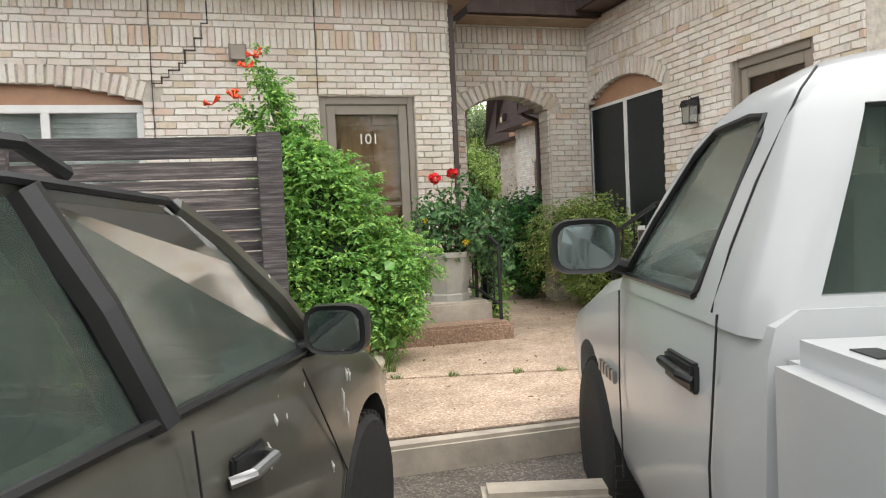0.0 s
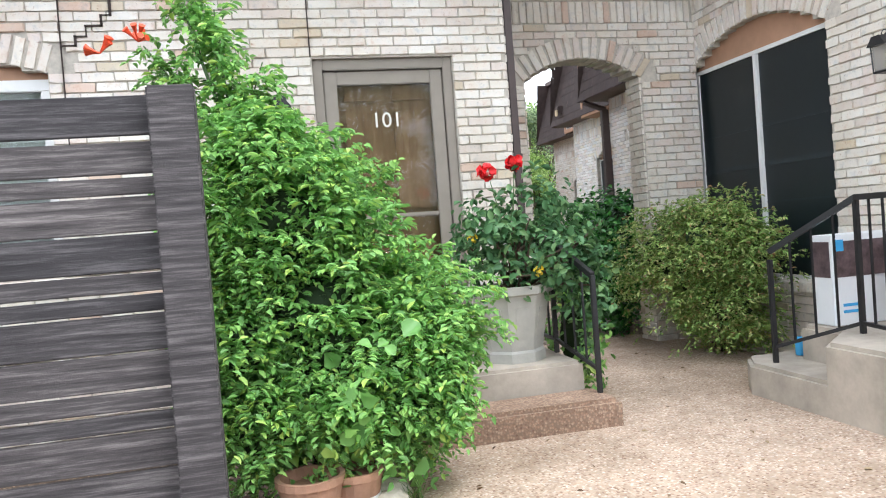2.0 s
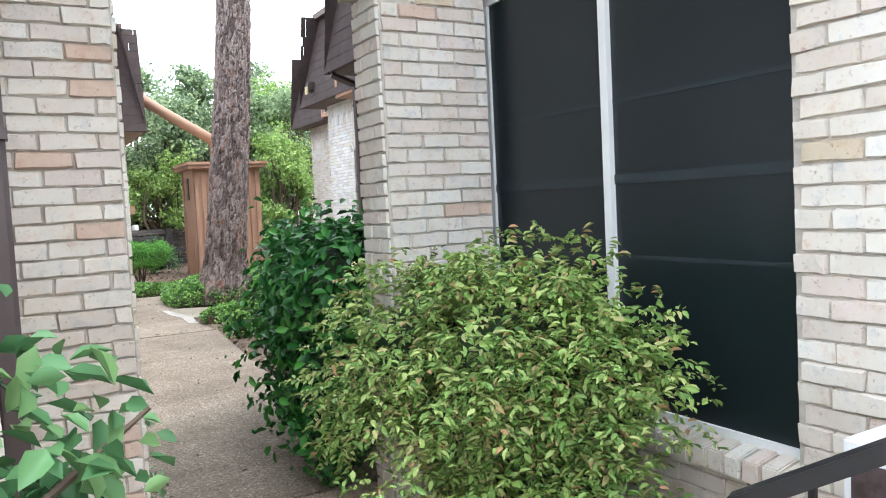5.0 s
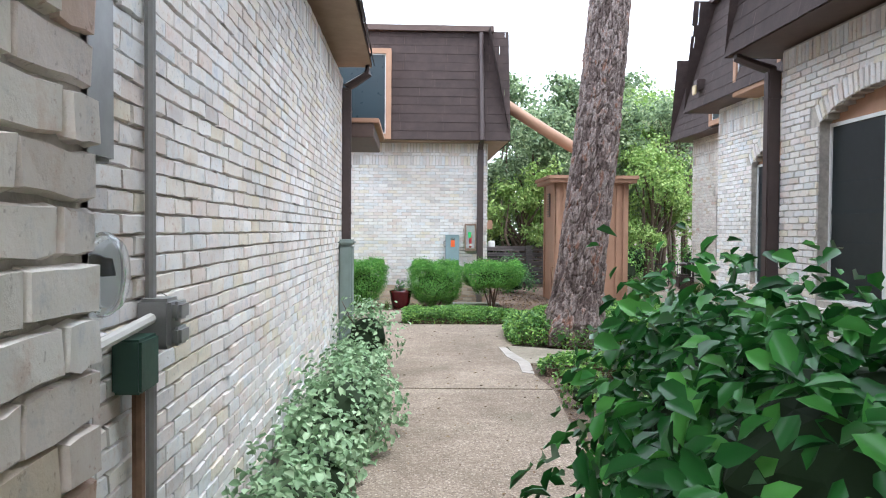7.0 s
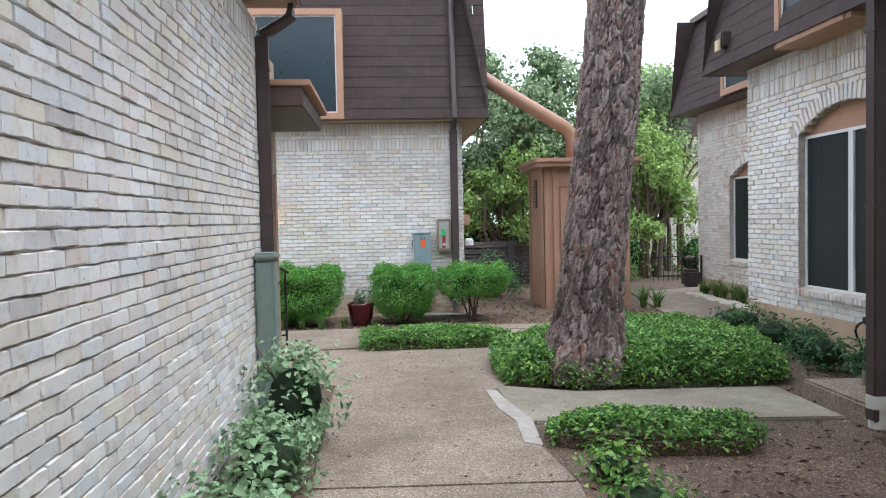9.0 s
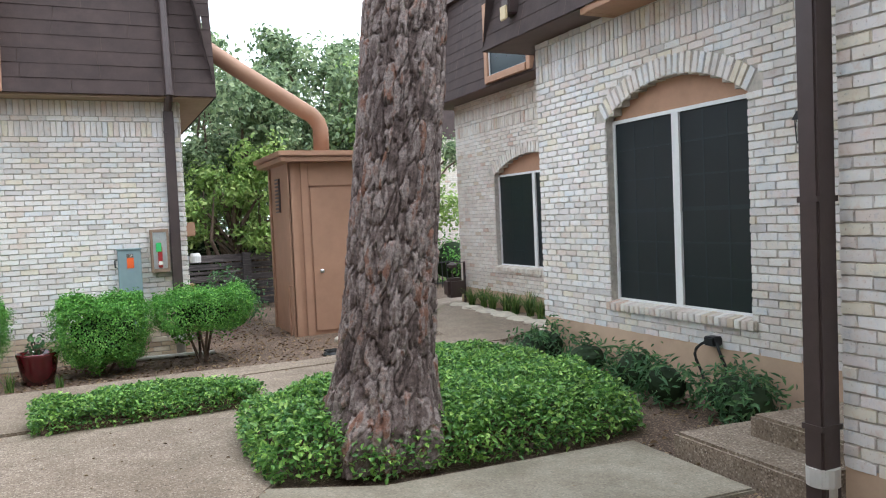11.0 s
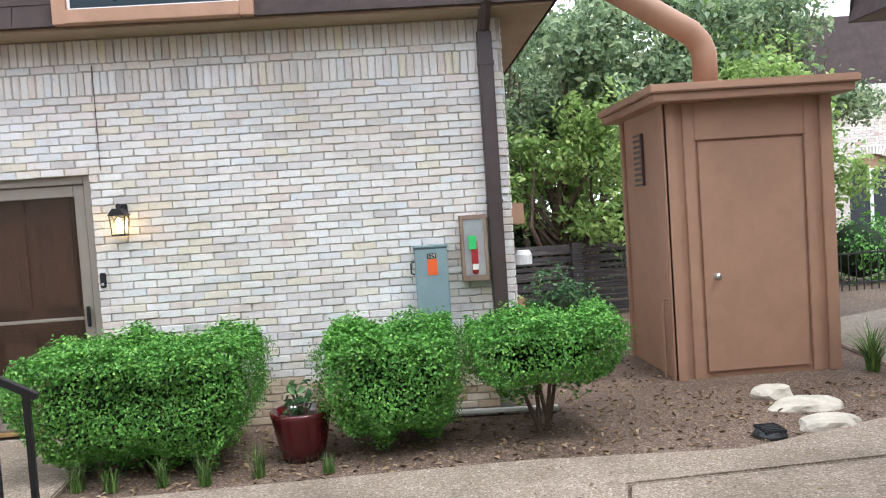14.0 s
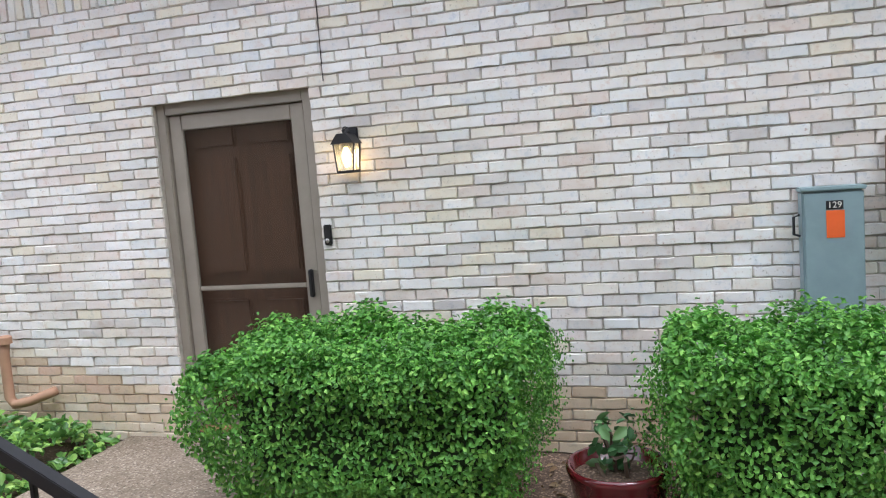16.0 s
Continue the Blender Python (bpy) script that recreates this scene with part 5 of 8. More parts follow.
L_HEDGE = leaf_material("boxwood_leaf", [(0.0, (0.069, 0.200, 0.037)), (0.5, (0.125, 0.338, 0.056)), (0.85, (0.213, 0.475, 0.088)), (1.0, (0.325, 0.600, 0.125))])
L_TREE = leaf_material("tree_leaf", [(0.0, (0.10, 0.155, 0.085)), (0.5, (0.21, 0.29, 0.15)), (0.85, (0.34, 0.43, 0.23)), (1.0, (0.50, 0.55, 0.34))], 0.42, 0.36)
L_LIGHT = leaf_material("spring_leaf", [(0.0, (0.17, 0.27, 0.08)), (0.5, (0.29, 0.44, 0.12)), (1.0, (0.50, 0.62, 0.22))], 0.42, 0.38)
L_GRASS = leaf_material("grass_blade", [(0.0, (0.05, 0.11, 0.03)), (0.6, (0.12, 0.22, 0.05)), (1.0, (0.25, 0.34, 0.10))])
L_DRY = leaf_material("dead_leaf", [(0.0, (0.10, 0.06, 0.035)), (0.5, (0.22, 0.14, 0.08)), (1.0, (0.40, 0.30, 0.19))], 0.8, 0.1)
M_BARKT = plain("twig_bark", (0.12, 0.085, 0.06), 0.9, vary=0.3, scale=20, relief=0.003)
M_STEM = plain("green_stem", (0.10, 0.17, 0.06), 0.6, vary=0.2)


def leaves(name, pts, nrm, size, material, parent=None, seed=0, long=2.0, spread=0.7, kind="stuff", fold=0.25, label="", along=None):
    """One mesh of folded leaves at pts (n x 3), facing about along nrm."""
    rs = np.random.RandomState(seed)
    n = len(pts)
    nrm = nrm + rs.normal(0, spread, (n, 3))
    nrm /= np.linalg.norm(nrm, axis=1, keepdims=True) + 1e-9
    d = rs.normal(0, 1, (n, 3)) + np.array([0, 0, -0.25]) if along is None else along + rs.normal(0, 0.18, (n, 3))
    d -= nrm * (d * nrm).sum(1, keepdims=True)
    d /= np.linalg.norm(d, axis=1, keepdims=True) + 1e-9
    s = np.cross(d, nrm)
    sz = (size * rs.uniform(0.6, 1.25, n))[:, None]
    w = sz / long
    a = pts
    tip = pts + d * sz - nrm * sz * 0.12
    m1, m2 = pts + d * sz * 0.35, pts + d * sz * 0.7
    v = np.stack([a, m1 + s * w * 0.5 + nrm * w * fold, m2 + s * w * 0.42 + nrm * w * fold, tip, m2 - s * w * 0.42 + nrm * w * fold, m1 - s * w * 0.5 + nrm * w * fold], 1).reshape(-1, 3)
    base = np.arange(n)[:, None] * 6
    f = np.concatenate([base + [0, 1, 2, 3], base + [0, 3, 4, 5]], 1).reshape(-1, 4)
    me = bpy.data.meshes.new(name)
    me.vertices.add(len(v))
    me.vertices.foreach_set("co", v.astype(np.float32).ravel())
    me.loops.add(f.size)
    me.loops.foreach_set("vertex_index", f.astype(np.int32).ravel())
    me.polygons.add(len(f))
    me.polygons.foreach_set("loop_start", (np.arange(len(f)) * 4).astype(np.int32))
    me.polygons.foreach_set("loop_total", np.full(len(f), 4, np.int32))
    me.update(calc_edges=True)
    me.validate()
    me.materials.append(material)
    ob = new(name, me)
    ob.parent = parent
    if kind:
        ob["kind"] = kind
    if label:
        ob["label"] = label
    return ob


def blob_points(n, center, radii, seed, lump=0.25, shell=0.35, clumps=40):
    """Points in clumps over an uneven rounded body, mostly near its skin."""
    rs = np.random.RandomState(seed)
    cdir = rs.normal(0, 1, (clumps, 3))
    cdir /= np.linalg.norm(cdir, axis=1, keepdims=True)
    crad = 1 + rs.normal(0, lump, clumps)
    k = rs.randint(0, clumps, n)
    d = cdir[k] + rs.normal(0, 1.6 / math.sqrt(clumps), (n, 3))
    d /= np.linalg.norm(d, axis=1, keepdims=True)
    r = crad[k] * (1 - shell * rs.random(n) ** 2)
    p = np.array(center) + d * r[:, None] * np.array(radii)
    return p, d


def box_points(n, x0, x1, y0, y1, z0, z1, seed, rough=0.05, soft=0.12):
    """Points over the skin of a clipped hedge with rounded corners."""
    rs = np.random.RandomState(seed)
    c, h = np.array([(x0 + x1) / 2, (y0 + y1) / 2, (z0 + z1) / 2]), np.array([(x1 - x0) / 2, (y1 - y0) / 2, (z1 - z0) / 2])
    d = rs.normal(0, 1, (n * 2, 3))
    face = rs.choice(6, n * 2, p=np.array([h[1] * h[2], h[1] * h[2], h[0] * h[2], h[0] * h[2], h[0] * h[1] * 1.5, h[0] * h[1] * 0.3]) / (2 * h[1] * h[2] + 2 * h[0] * h[2] + 1.8 * h[0] * h[1]))
    u = rs.uniform(-1, 1, (n * 2, 3))
    nr = np.zeros((n * 2, 3))
    for i in range(6):
        ax, sg = i // 2, 1 if i % 2 == 0 else -1
        q = face == i
        u[q, ax], nr[q, ax] = sg, sg
    inner = np.clip(u * h, -(h - soft), h - soft)
    e = u * h - inner
    ln = np.linalg.norm(e, axis=1, keepdims=True) + 1e-9
    p = inner + e / ln * soft
    f = np.array([noise.noise(Vector(q) * 4.0) for q in (p + c)])
    p = p + nr * (f[:, None] * rough * 2 + rs.normal(0, rough * 0.5, (n * 2, 1)) - 0.1 * rs.random((n * 2, 1)) ** 3)
    return (p + c)[:n], (nr + e / ln * 0.5)[:n]


def stems(name, parent, base, tips, r, mat=None, seed=0):
    rng = random.Random(seed)
    for t in tips:
        b, t = Vector(base) + Vector((rng.uniform(-0.05, 0.05), rng.uniform(-0.05, 0.05), 0)), Vector(t)
        mid = b.lerp(t, 0.5) + Vector((rng.uniform(-0.08, 0.08), rng.uniform(-0.08, 0.08), 0.05))
        part(name, tube([b, mid, t], r, 5, [r, r * 0.8, r * 0.35]), mat or M_BARKT, parent)


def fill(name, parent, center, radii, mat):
    """A dark, uneven core, painted as inner shade, blocks views through a dense shrub."""
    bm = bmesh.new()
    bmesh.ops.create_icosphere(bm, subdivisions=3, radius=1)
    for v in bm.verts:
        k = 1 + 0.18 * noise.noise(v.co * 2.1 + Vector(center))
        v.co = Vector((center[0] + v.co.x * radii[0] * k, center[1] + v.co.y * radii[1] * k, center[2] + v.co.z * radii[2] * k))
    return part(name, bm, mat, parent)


# near-black green: the shade between inner leaves, put into the colour
M_INNER_SHADE = leaf_material("painted_inner_shade", [(0.0, (0.015, 0.03, 0.012)), (1.0, (0.03, 0.05, 0.02))], 0.9, 0.0)


def shrub(name, label, category, blobs, n, size, mat, seed, long=2.0, base=None, stem=8, dense=True, spread=0.7, lump=0.25, group=""):
    g = thing(name, label, category, group)
    pts, nrm = [], []
    w = [(b[1][0] * b[1][1] * b[1][2]) ** 0.67 for b in blobs]
    for i, (c, r) in enumerate(blobs):
        p, d = blob_points(int(n * w[i] / sum(w)), c, r, seed + i, lump)
        pts.append(p)
        nrm.append(d)
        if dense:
            fill("inner_mass", g, c, [k * 0.62 for k in r], M_INNER_SHADE)
    pts, nrm = np.concatenate(pts), np.concatenate(nrm)
    keep = pts[:, 2] > 0.0
    leaves("foliage", pts[keep], nrm[keep] + np.array([0, 0, 0.5]), size, mat, g, seed, long, spread)
    if base:
        rng = random.Random(seed)
        stems("stem", g, base, [pts[rng.randrange(len(pts))] for _ in range(stem)], 0.012, seed=seed)
    return g


# trumpet vine with compound leaves, over the end of the board fence
def frond_points(p, d, n_leaf, length, seed):
    """Leaflets in pairs along short drooping stalks."""
    rs = np.random.RandomState(seed)
    n = len(p)
    ax = d + rs.normal(0, 0.6, (n, 3))
    ax /= np.linalg.norm(ax, axis=1, keepdims=True)
    side = np.cross(ax, np.array([0, 0, 1.0]))
    side /= np.linalg.norm(side, axis=1, keepdims=True) + 1e-9
    out, nr, way = [], [], []
    for k in range(n_leaf):
        t = (k // 2 + 1) / (n_leaf // 2 + 1)
        sg = 1 if k % 2 else -1
        out.append(p + ax * length * t + side * sg * 0.012 - np.array([0, 0, 1]) * length * 0.35 * t * t)
        nr.append(np.array([0, 0, 0.9]) + side * sg * 0.2 + ax * 0.2)
        way.append(side * sg + ax * 0.55 - np.array([0, 0, 0.25]))
    return np.concatenate(out), np.concatenate(nr), np.concatenate(way)


g = thing("trumpet_vine", "bright green trumpet vine climbing beside the fence", "vine")
blobs = [((0.92, 5.95, 0.75), (0.44, 0.34, 0.50)), ((1.12, 6.0, 0.72), (0.46, 0.33, 0.36)), ((0.78, 6.0, 1.25), (0.32, 0.30, 0.42)), ((0.70, 6.0, 1.58), (0.15, 0.16, 0.2)), ((0.92, 6.12, 1.45), (0.22, 0.2, 0.26)), ((0.62, 5.85, 0.42), (0.22, 0.24, 0.28)), ((1.36, 6.05, 0.82), (0.24, 0.24, 0.2)), ((1.3, 5.9, 0.4), (0.2, 0.2, 0.2)), ((0.56, 5.8, 0.75), (0.16, 0.2, 0.2))]
ps, ds = [], []
for i, (c, r) in enumerate(blobs):
    p, d = blob_points(int(1350 * (r[0] * r[1] * r[2] / 0.06) ** 0.67), c, r, 300 + i, 0.36, 0.5, 26)
    ps.append(p)
    ds.append(d)
    fill("inner_mass", g, c, [k * 0.6 for k in r], M_INNER_SHADE)
# the tall flowering shoots
rs = np.random.RandomState(8)
for tip, n in (((0.38, 6.15, 2.45), 90), ((0.22, 6.2, 2.15), 50), ((0.55, 6.15, 2.3), 50), ((0.75, 6.15, 2.05), 40)):
    t = rs.random((n, 1)) ** 0.8
    p = np.array([0.66, 6.05, 1.6]) * (1 - t) + np.array(tip) * t + rs.normal(0, 0.035, (n, 3))
    ps.append(p)
    ds.append(rs.normal(0, 1, (n, 3)))
    stems("stem", g, (0.66, 6.05, 1.5), [tip], 0.01, M_STEM, 3)
p, d = np.concatenate(ps), np.concatenate(ds)
d = d / (np.linalg.norm(d, axis=1, keepdims=True) + 1e-9)
lp, ln, la = frond_points(p, d, 12, 0.135, 9)
leaves("foliage", lp, ln, 0.046, L_VINE, g, 10, 2.2, 0.3, along=la)
q, dq = blob_points(260, (1.0, 5.86, 0.5), (0.42, 0.3, 0.42), 44, 0.2)
leaves("broad_leaf", q, dq, 0.085, L_VINE, g, 45, 1.2, 0.5)
stems("stem", g, (0.85, 5.85, 0.05), [(0.75, 6.0, 1.2), (1.0, 5.95, 0.8), (0.65, 6.05, 1.5)], 0.016)
M_ORANGE = plain("orange_trumpet_flower", (0.85, 0.09, 0.03), 0.5, vary=0.2, scale=30)
rng = random.Random(4)
for c in ((0.37, 6.15, 2.5), (0.2, 6.2, 2.17), (0.03, 6.2, 2.12), (0.3, 6.12, 2.4)):
    for k in range(7):
        a = rng.uniform(0, 6.28)
        e = Vector(c) + Vector((math.cos(a) * 0.05, math.sin(a) * 0.05, rng.uniform(0.0, 0.06)))
        part("flower", tube([c, Vector(c).lerp(e, 0.6), e, e + (e - Vector(c)) * 0.25], 0.008, 6, [0.003, 0.006, 0.011, 0.016]), M_ORANGE, g, "orange trumpet flower")

# pots
M_POTGREY = plain("grey_resin_pot", (0.42, 0.41, 0.37), 0.7, vary=0.14, scale=5, relief=0.002)
M_POTRED = plain("glazed_oxblood_pot", (0.085, 0.006, 0.010), 0.16, vary=0.25, scale=5, coat=0.6)
M_TERRA = plain("weathered_terracotta", (0.36, 0.20, 0.13), 0.85, vary=0.25, scale=8, relief=0.002)
g = thing("planter", "grey eight-sided resin planter on the porch", "planter")
part("pot", lathe([(0.175, 0.0), (0.20, 0.0), (0.20, 0.06), (0.185, 0.075), (0.19, 0.10), (0.25, 0.42), (0.275, 0.43), (0.28, 0.48), (0.25, 0.48), (0.23, 0.42)], 8, (2.19, 7.1, 0.33)), M_POTGREY, g)
for k in range(8):
    a = 2 * math.pi * k / 8
    mm = Matrix.Translation((2.19, 7.1, 0.33)) @ Matrix.Rotation(a, 4, "Z") @ Matrix.Translation((0.198, 0, 0.25)) @ Matrix.Rotation(radians(10), 4, "Y")
    part("relief", boxed(-0.006, 0.008, -0.045, 0.045, -0.1, 0.1, bevel=0.006, m=mm), M_POTGREY, g)
part("soil", lathe([(0.0, 0.40), (0.235, 0.405), (0.235, 0.42), (0.0, 0.44)], 8, (2.19, 7.1, 0.33)), M_SOIL, g)
shrub("rose_bush", "leafy potted rose bush with red blooms", "shrub", [((2.2, 7.05, 1.0), (0.34, 0.3, 0.26)), ((2.08, 7.05, 1.2), (0.22, 0.2, 0.2)), ((2.5, 7.0, 0.95), (0.28, 0.25, 0.32)), ((2.4, 7.05, 1.3), (0.2, 0.18, 0.2)), ((2.62, 6.9, 0.72), (0.14, 0.16, 0.25))], 2300, 0.062, L_ROSE, 60, 1.8, (2.2, 7.1, 0.75), 26, False, 0.8)
M_RED = plain("red_rose_petal", (0.72, 0.008, 0.012), 0.55, vary=0.25, scale=40)
bush = [o for o in scene.objects if o.name.startswith("rose_bush")][0]
rs = np.random.RandomState(3)
for c in ((2.07, 7.0, 1.53), (2.25, 7.0, 1.58)):
    p, d = blob_points(40, c, (0.042, 0.042, 0.034), int(c[0] * 100), 0.1)
    leaves("flower", p, d, 0.045, M_RED, bush, 4, 1.0, 0.3, kind="", label="red rose bloom")
    stems("stem", bush, (2.2, 7.1, 0.9), [c], 0.006, M_STEM)
M_YELLOW = plain("yellow_bloom", (0.75, 0.55, 0.03), 0.5)
for c in ((1.92, 6.95, 1.12), (2.28, 6.8, 0.9)):
    p, d = blob_points(18, c, (0.025, 0.025, 0.02), 5, 0.1)
    leaves("flower", p, d, 0.028, M_YELLOW, bush, 4, 1.0, 0.3, kind="", label="small yellow bud")
shrub("shrub", "small bright green shrub behind the railing", "shrub", [((2.72, 7.35, 0.4), (0.16, 0.2, 0.38))], 500, 0.07, L_VINE, 66, 1.8)
# dark glossy shrub in the arch and nandina under the window
shrub("viburnum", "dense glossy dark green shrub by the arch", "shrub", [((4.28, 9.9, 0.62), (0.44, 0.66, 0.52)), ((4.32, 9.62, 1.08), (0.42, 0.40, 0.36)), ((4.55, 10.6, 0.9), (0.5, 0.6, 0.5)), ((4.1, 9.55, 0.5), (0.25, 0.3, 0.42))], 8500, 0.072, L_DARK, 70, 1.9, (4.4, 10.0, 0), 10, True, 0.6)
g = thing("nandina", "yellow-green nandina shrub below the tall window", "shrub")
ps, ds = [], []
for i, (c, r) in enumerate((((4.28, 8.2, 0.72), (0.36, 0.52, 0.46)), ((4.2, 7.9, 0.95), (0.32, 0.42, 0.30)), ((4.33, 7.66, 0.84), (0.22, 0.26, 0.30)), ((4.12, 8.5, 0.85), (0.32, 0.32, 0.32)), ((4.3, 8.0, 0.42), (0.30, 0.45, 0.36)))):
    p, d = blob_points(int(1500 * (r[0] * r[1] * r[2] / 0.06) ** 0.67), c, r, 80 + i, 0.34, 0.45)
    ps.append(p)
    ds.append(d)
    fill("inner_mass", g, c, [k * 0.62 for k in r], M_INNER_SHADE)
p, d = np.concatenate(ps), np.concatenate(ds)
k = p[:, 2] > 0.02
lp, ln, la = frond_points(p[k], d[k], 8, 0.085, 81)
leaves("foliage", lp, ln, 0.038, L_NAND, g, 82, 2.3, 0.35, along=la)
stems("stem", g, (4.35, 8.1, 0), [p[q] for q in range(0, len(p), len(p) // 16)], 0.010, seed=83)
# stone edging and terracotta below the vine
for k, (x, y) in enumerate(((0.62, 5.42), (0.78, 5.40), (0.93, 5.44), (1.06, 5.54), (1.13, 5.68), (1.16, 5.84))):
    bm = bmesh.new()
    bmesh.ops.create_icosphere(bm, subdivisions=2, radius=0.085)
    for v in bm.verts:
        v.co = Vector((v.co.x, v.co.y * 0.8, v.co.z * 0.8)) * (1 + 0.35 * noise.noise(v.co * 9 + Vector((k * 3.1, 0, 0)))) + Vector((x, y, 0.03))
    tagged(part("edging_stone", bm, plain("pale_limestone", (0.52, 0.47, 0.38), 0.9, vary=0.2, scale=9, relief=0.006) if k == 0 else bpy.data.materials["pale_limestone"]), "pale rough limestone edging lump", "stone", "edging stones round the vine")
for x, y, r, h in ((0.80, 5.66, 0.14, 0.22), (0.99, 5.72, 0.12, 0.2)):
    g = thing("flower_pot", "weathered pot with a white band under the vine", "pot")
    part("pot", lathe([(r * 0.7, 0.0), (r * 0.98, h), (r * 1.05, h), (r * 1.05, h + 0.03), (r * 0.9, h + 0.03), (r * 0.85, h - 0.02)], 20, (x, y, -0.03)), M_TERRA, g)
    part("band", lathe([(r * 0.85, 0.09), (r * 0.885, 0.09), (r * 0.9, 0.125), (r * 0.86, 0.125)], 20, (x, y, -0.03)), M_WHITEM, g, "white band")


def scatter(n, x0, x1, y0, y1, seed, inside=None, z=0.0):
    rs = np.random.RandomState(seed)
    p = np.stack([rs.uniform(x0, x1, n), rs.uniform(y0, y1, n), np.full(n, z)], 1)
    if inside is not None:
        p = p[inside(p[:, 0], p[:, 1])]
    return p


def height_field(p, low, high, scale, seed):
    f = np.array([noise.noise(Vector((q[0] * scale, q[1] * scale, seed))) for q in p])
    return low + (high - low) * np.clip(f * 0.8 + 0.5, 0, 1)


# pale plants along the passage wall, in clumps
rng = random.Random(31)
y = 9.7
while y < 16.6:
    tall = rng.uniform(0.22, 0.36) * (1.2 if y < 14 else 0.9)
    wdt = rng.uniform(0.26, 0.36)
    shrub("groundcover_plant", "pale green leafy plant along the brick wall", "plant", [((2.60 + wdt, y, tall * 0.55), (wdt, rng.uniform(0.3, 0.42), tall))], 950, 0.058, L_PALE, int(y * 50), 1.6, None, 0, True, 0.6, group="plants along the wall")
    y += rng.uniform(0.42, 0.6) if y < 14.2 else rng.uniform(0.8, 1.3)
shrub("shrub", "small grey-green shrub at the wall end", "shrub", [((2.95, 16.6, 0.36), (0.32, 0.32, 0.36))], 900, 0.06, L_PALE, 91, 1.8, (2.95, 16.6, 0), 6)

# groundcover beds
def bed(name, label, inside, x0, x1, y0, y1, z_edge, z_mid, n, size, mat, seed, edge_of):
    """A mat of creeping plants with a domed, uneven top."""
    p = scatter(n, x0, x1, y0, y1, seed, inside)
    e = np.clip(edge_of(p[:, 0], p[:, 1]) / 0.28, 0, 1)
    top = z_edge + (z_mid - z_edge) * np.sqrt(e) + height_field(p, -0.05, 0.07, 2.6, seed)
    rs = np.random.RandomState(seed)
    p[:, 2] = top * (1 - (0.55 + 0.4 * (e < 0.45)) * rs.random(len(p)) ** (2.2 - 1.2 * (e < 0.45)))
    nr = np.tile(np.array([0, 0, 1.0]), (len(p), 1))
    return tagged(leaves(name, p, nr, size, mat, None, seed, 1.8, 0.6), label, "groundcover", kind="stuff")


def polygon_tests(outline):
    o = np.array(outline)
    def inside(x, y):
        c = np.zeros(len(x), bool)
        for (x0, y0), (x1, y1) in zip(o, np.roll(o, -1, 0)):
            k = ((y0 > y) != (y1 > y)) & (x < (x1 - x0) * (y - y0) / (y1 - y0 + 1e-12) + x0)
            c ^= k
        return c
    def edge(x, y):
        best = np.full(len(x), 9.0)
        for (x0, y0), (x1, y1) in zip(o, np.roll(o, -1, 0)):
            dx, dy = x1 - x0, y1 - y0
            t = np.clip(((x - x0) * dx + (y - y0) * dy) / (dx * dx + dy * dy), 0, 1)
            best = np.minimum(best, np.hypot(x - x0 - t * dx, y - y0 - t * dy))
        return best
    return inside, edge


ISLAND = [(4.82, 18.4), (5.5, 18.05), (7.0, 17.95), (7.65, 18.05), (7.92, 18.7), (8.02, 19.3), (7.88, 20.25), (7.45, 20.85), (7.0, 21.18), (6.65, 21.18), (6.42, 20.85), (6.52, 20.45), (6.3, 20.0), (5.8, 20.08), (5.35, 20.02), (4.87, 19.8), (4.8, 19.1)]
STRIP = [(3.3, 20.62), (5.05, 20.58), (5.3, 20.68), (5.14, 21.2), (4.85, 21.32), (3.45, 21.34), (3.28, 21.15)]
PATCH = [(4.85, 16.35), (5.3, 16.05), (6.2, 15.95), (6.45, 16.2), (6.2, 16.6), (5.4, 16.85), (4.9, 16.75)]
for nm, lb, o, ze, zm, n, sz, mat, sd in (("ivy_island", "deep green creeping jasmine round the pine", ISLAND, 0.16, 0.36, 46000, 0.046, L_IVY, 11), ("low_hedge", "bright clipped low hedge strip on the walk", STRIP, 0.14, 0.24, 13000, 0.040, L_IVY, 12), ("ivy_patch", "dark creeping jasmine patch on mulch", PATCH, 0.08, 0.20, 4200, 0.050, L_IVY, 13)):
    ins, edg = polygon_tests(o)
    a = np.array(o)
    bed(nm, lb, ins, a[:, 0].min(), a[:, 0].max(), a[:, 1].min(), a[:, 1].max(), ze, zm, int(n * 1.25), sz, mat, sd, edg)
    c = a.mean(0)
    slab("planting_mound", "dark soil under the creeping plants", "soil", [tuple(c + (q - c) * (0.74 if nm == "ivy_island" else 0.92)) for q in a], -0.2, 0.10 if nm == "ivy_patch" else ze - 0.05, M_SOIL, 0.04)
slab("planting_mound", "raised soil at the foot of the pine", "soil", [(5.78 + 0.55 * math.cos(k * 0.39), 18.62 + 0.5 * math.sin(k * 0.39)) for k in range(16)], -0.1, 0.22, M_SOIL, 0.05)
for k, (x, y, s) in enumerate(((5.05, 14.9, 0.2), (5.2, 13.6, 0.24), (4.95, 12.6, 0.22), (5.0, 11.7, 0.25), (5.6, 14.0, 0.2), (5.1, 15.6, 0.16))):
    shrub("groundcover_plant", "small creeping jasmine clump on mulch", "plant", [((x, y, s * 0.4), (s * 1.2, s * 1.1, s * 0.75))], 330, 0.055, L_IVY, 500 + k, 1.8, None, 0, True, 0.6, group="clumps on the mulch")

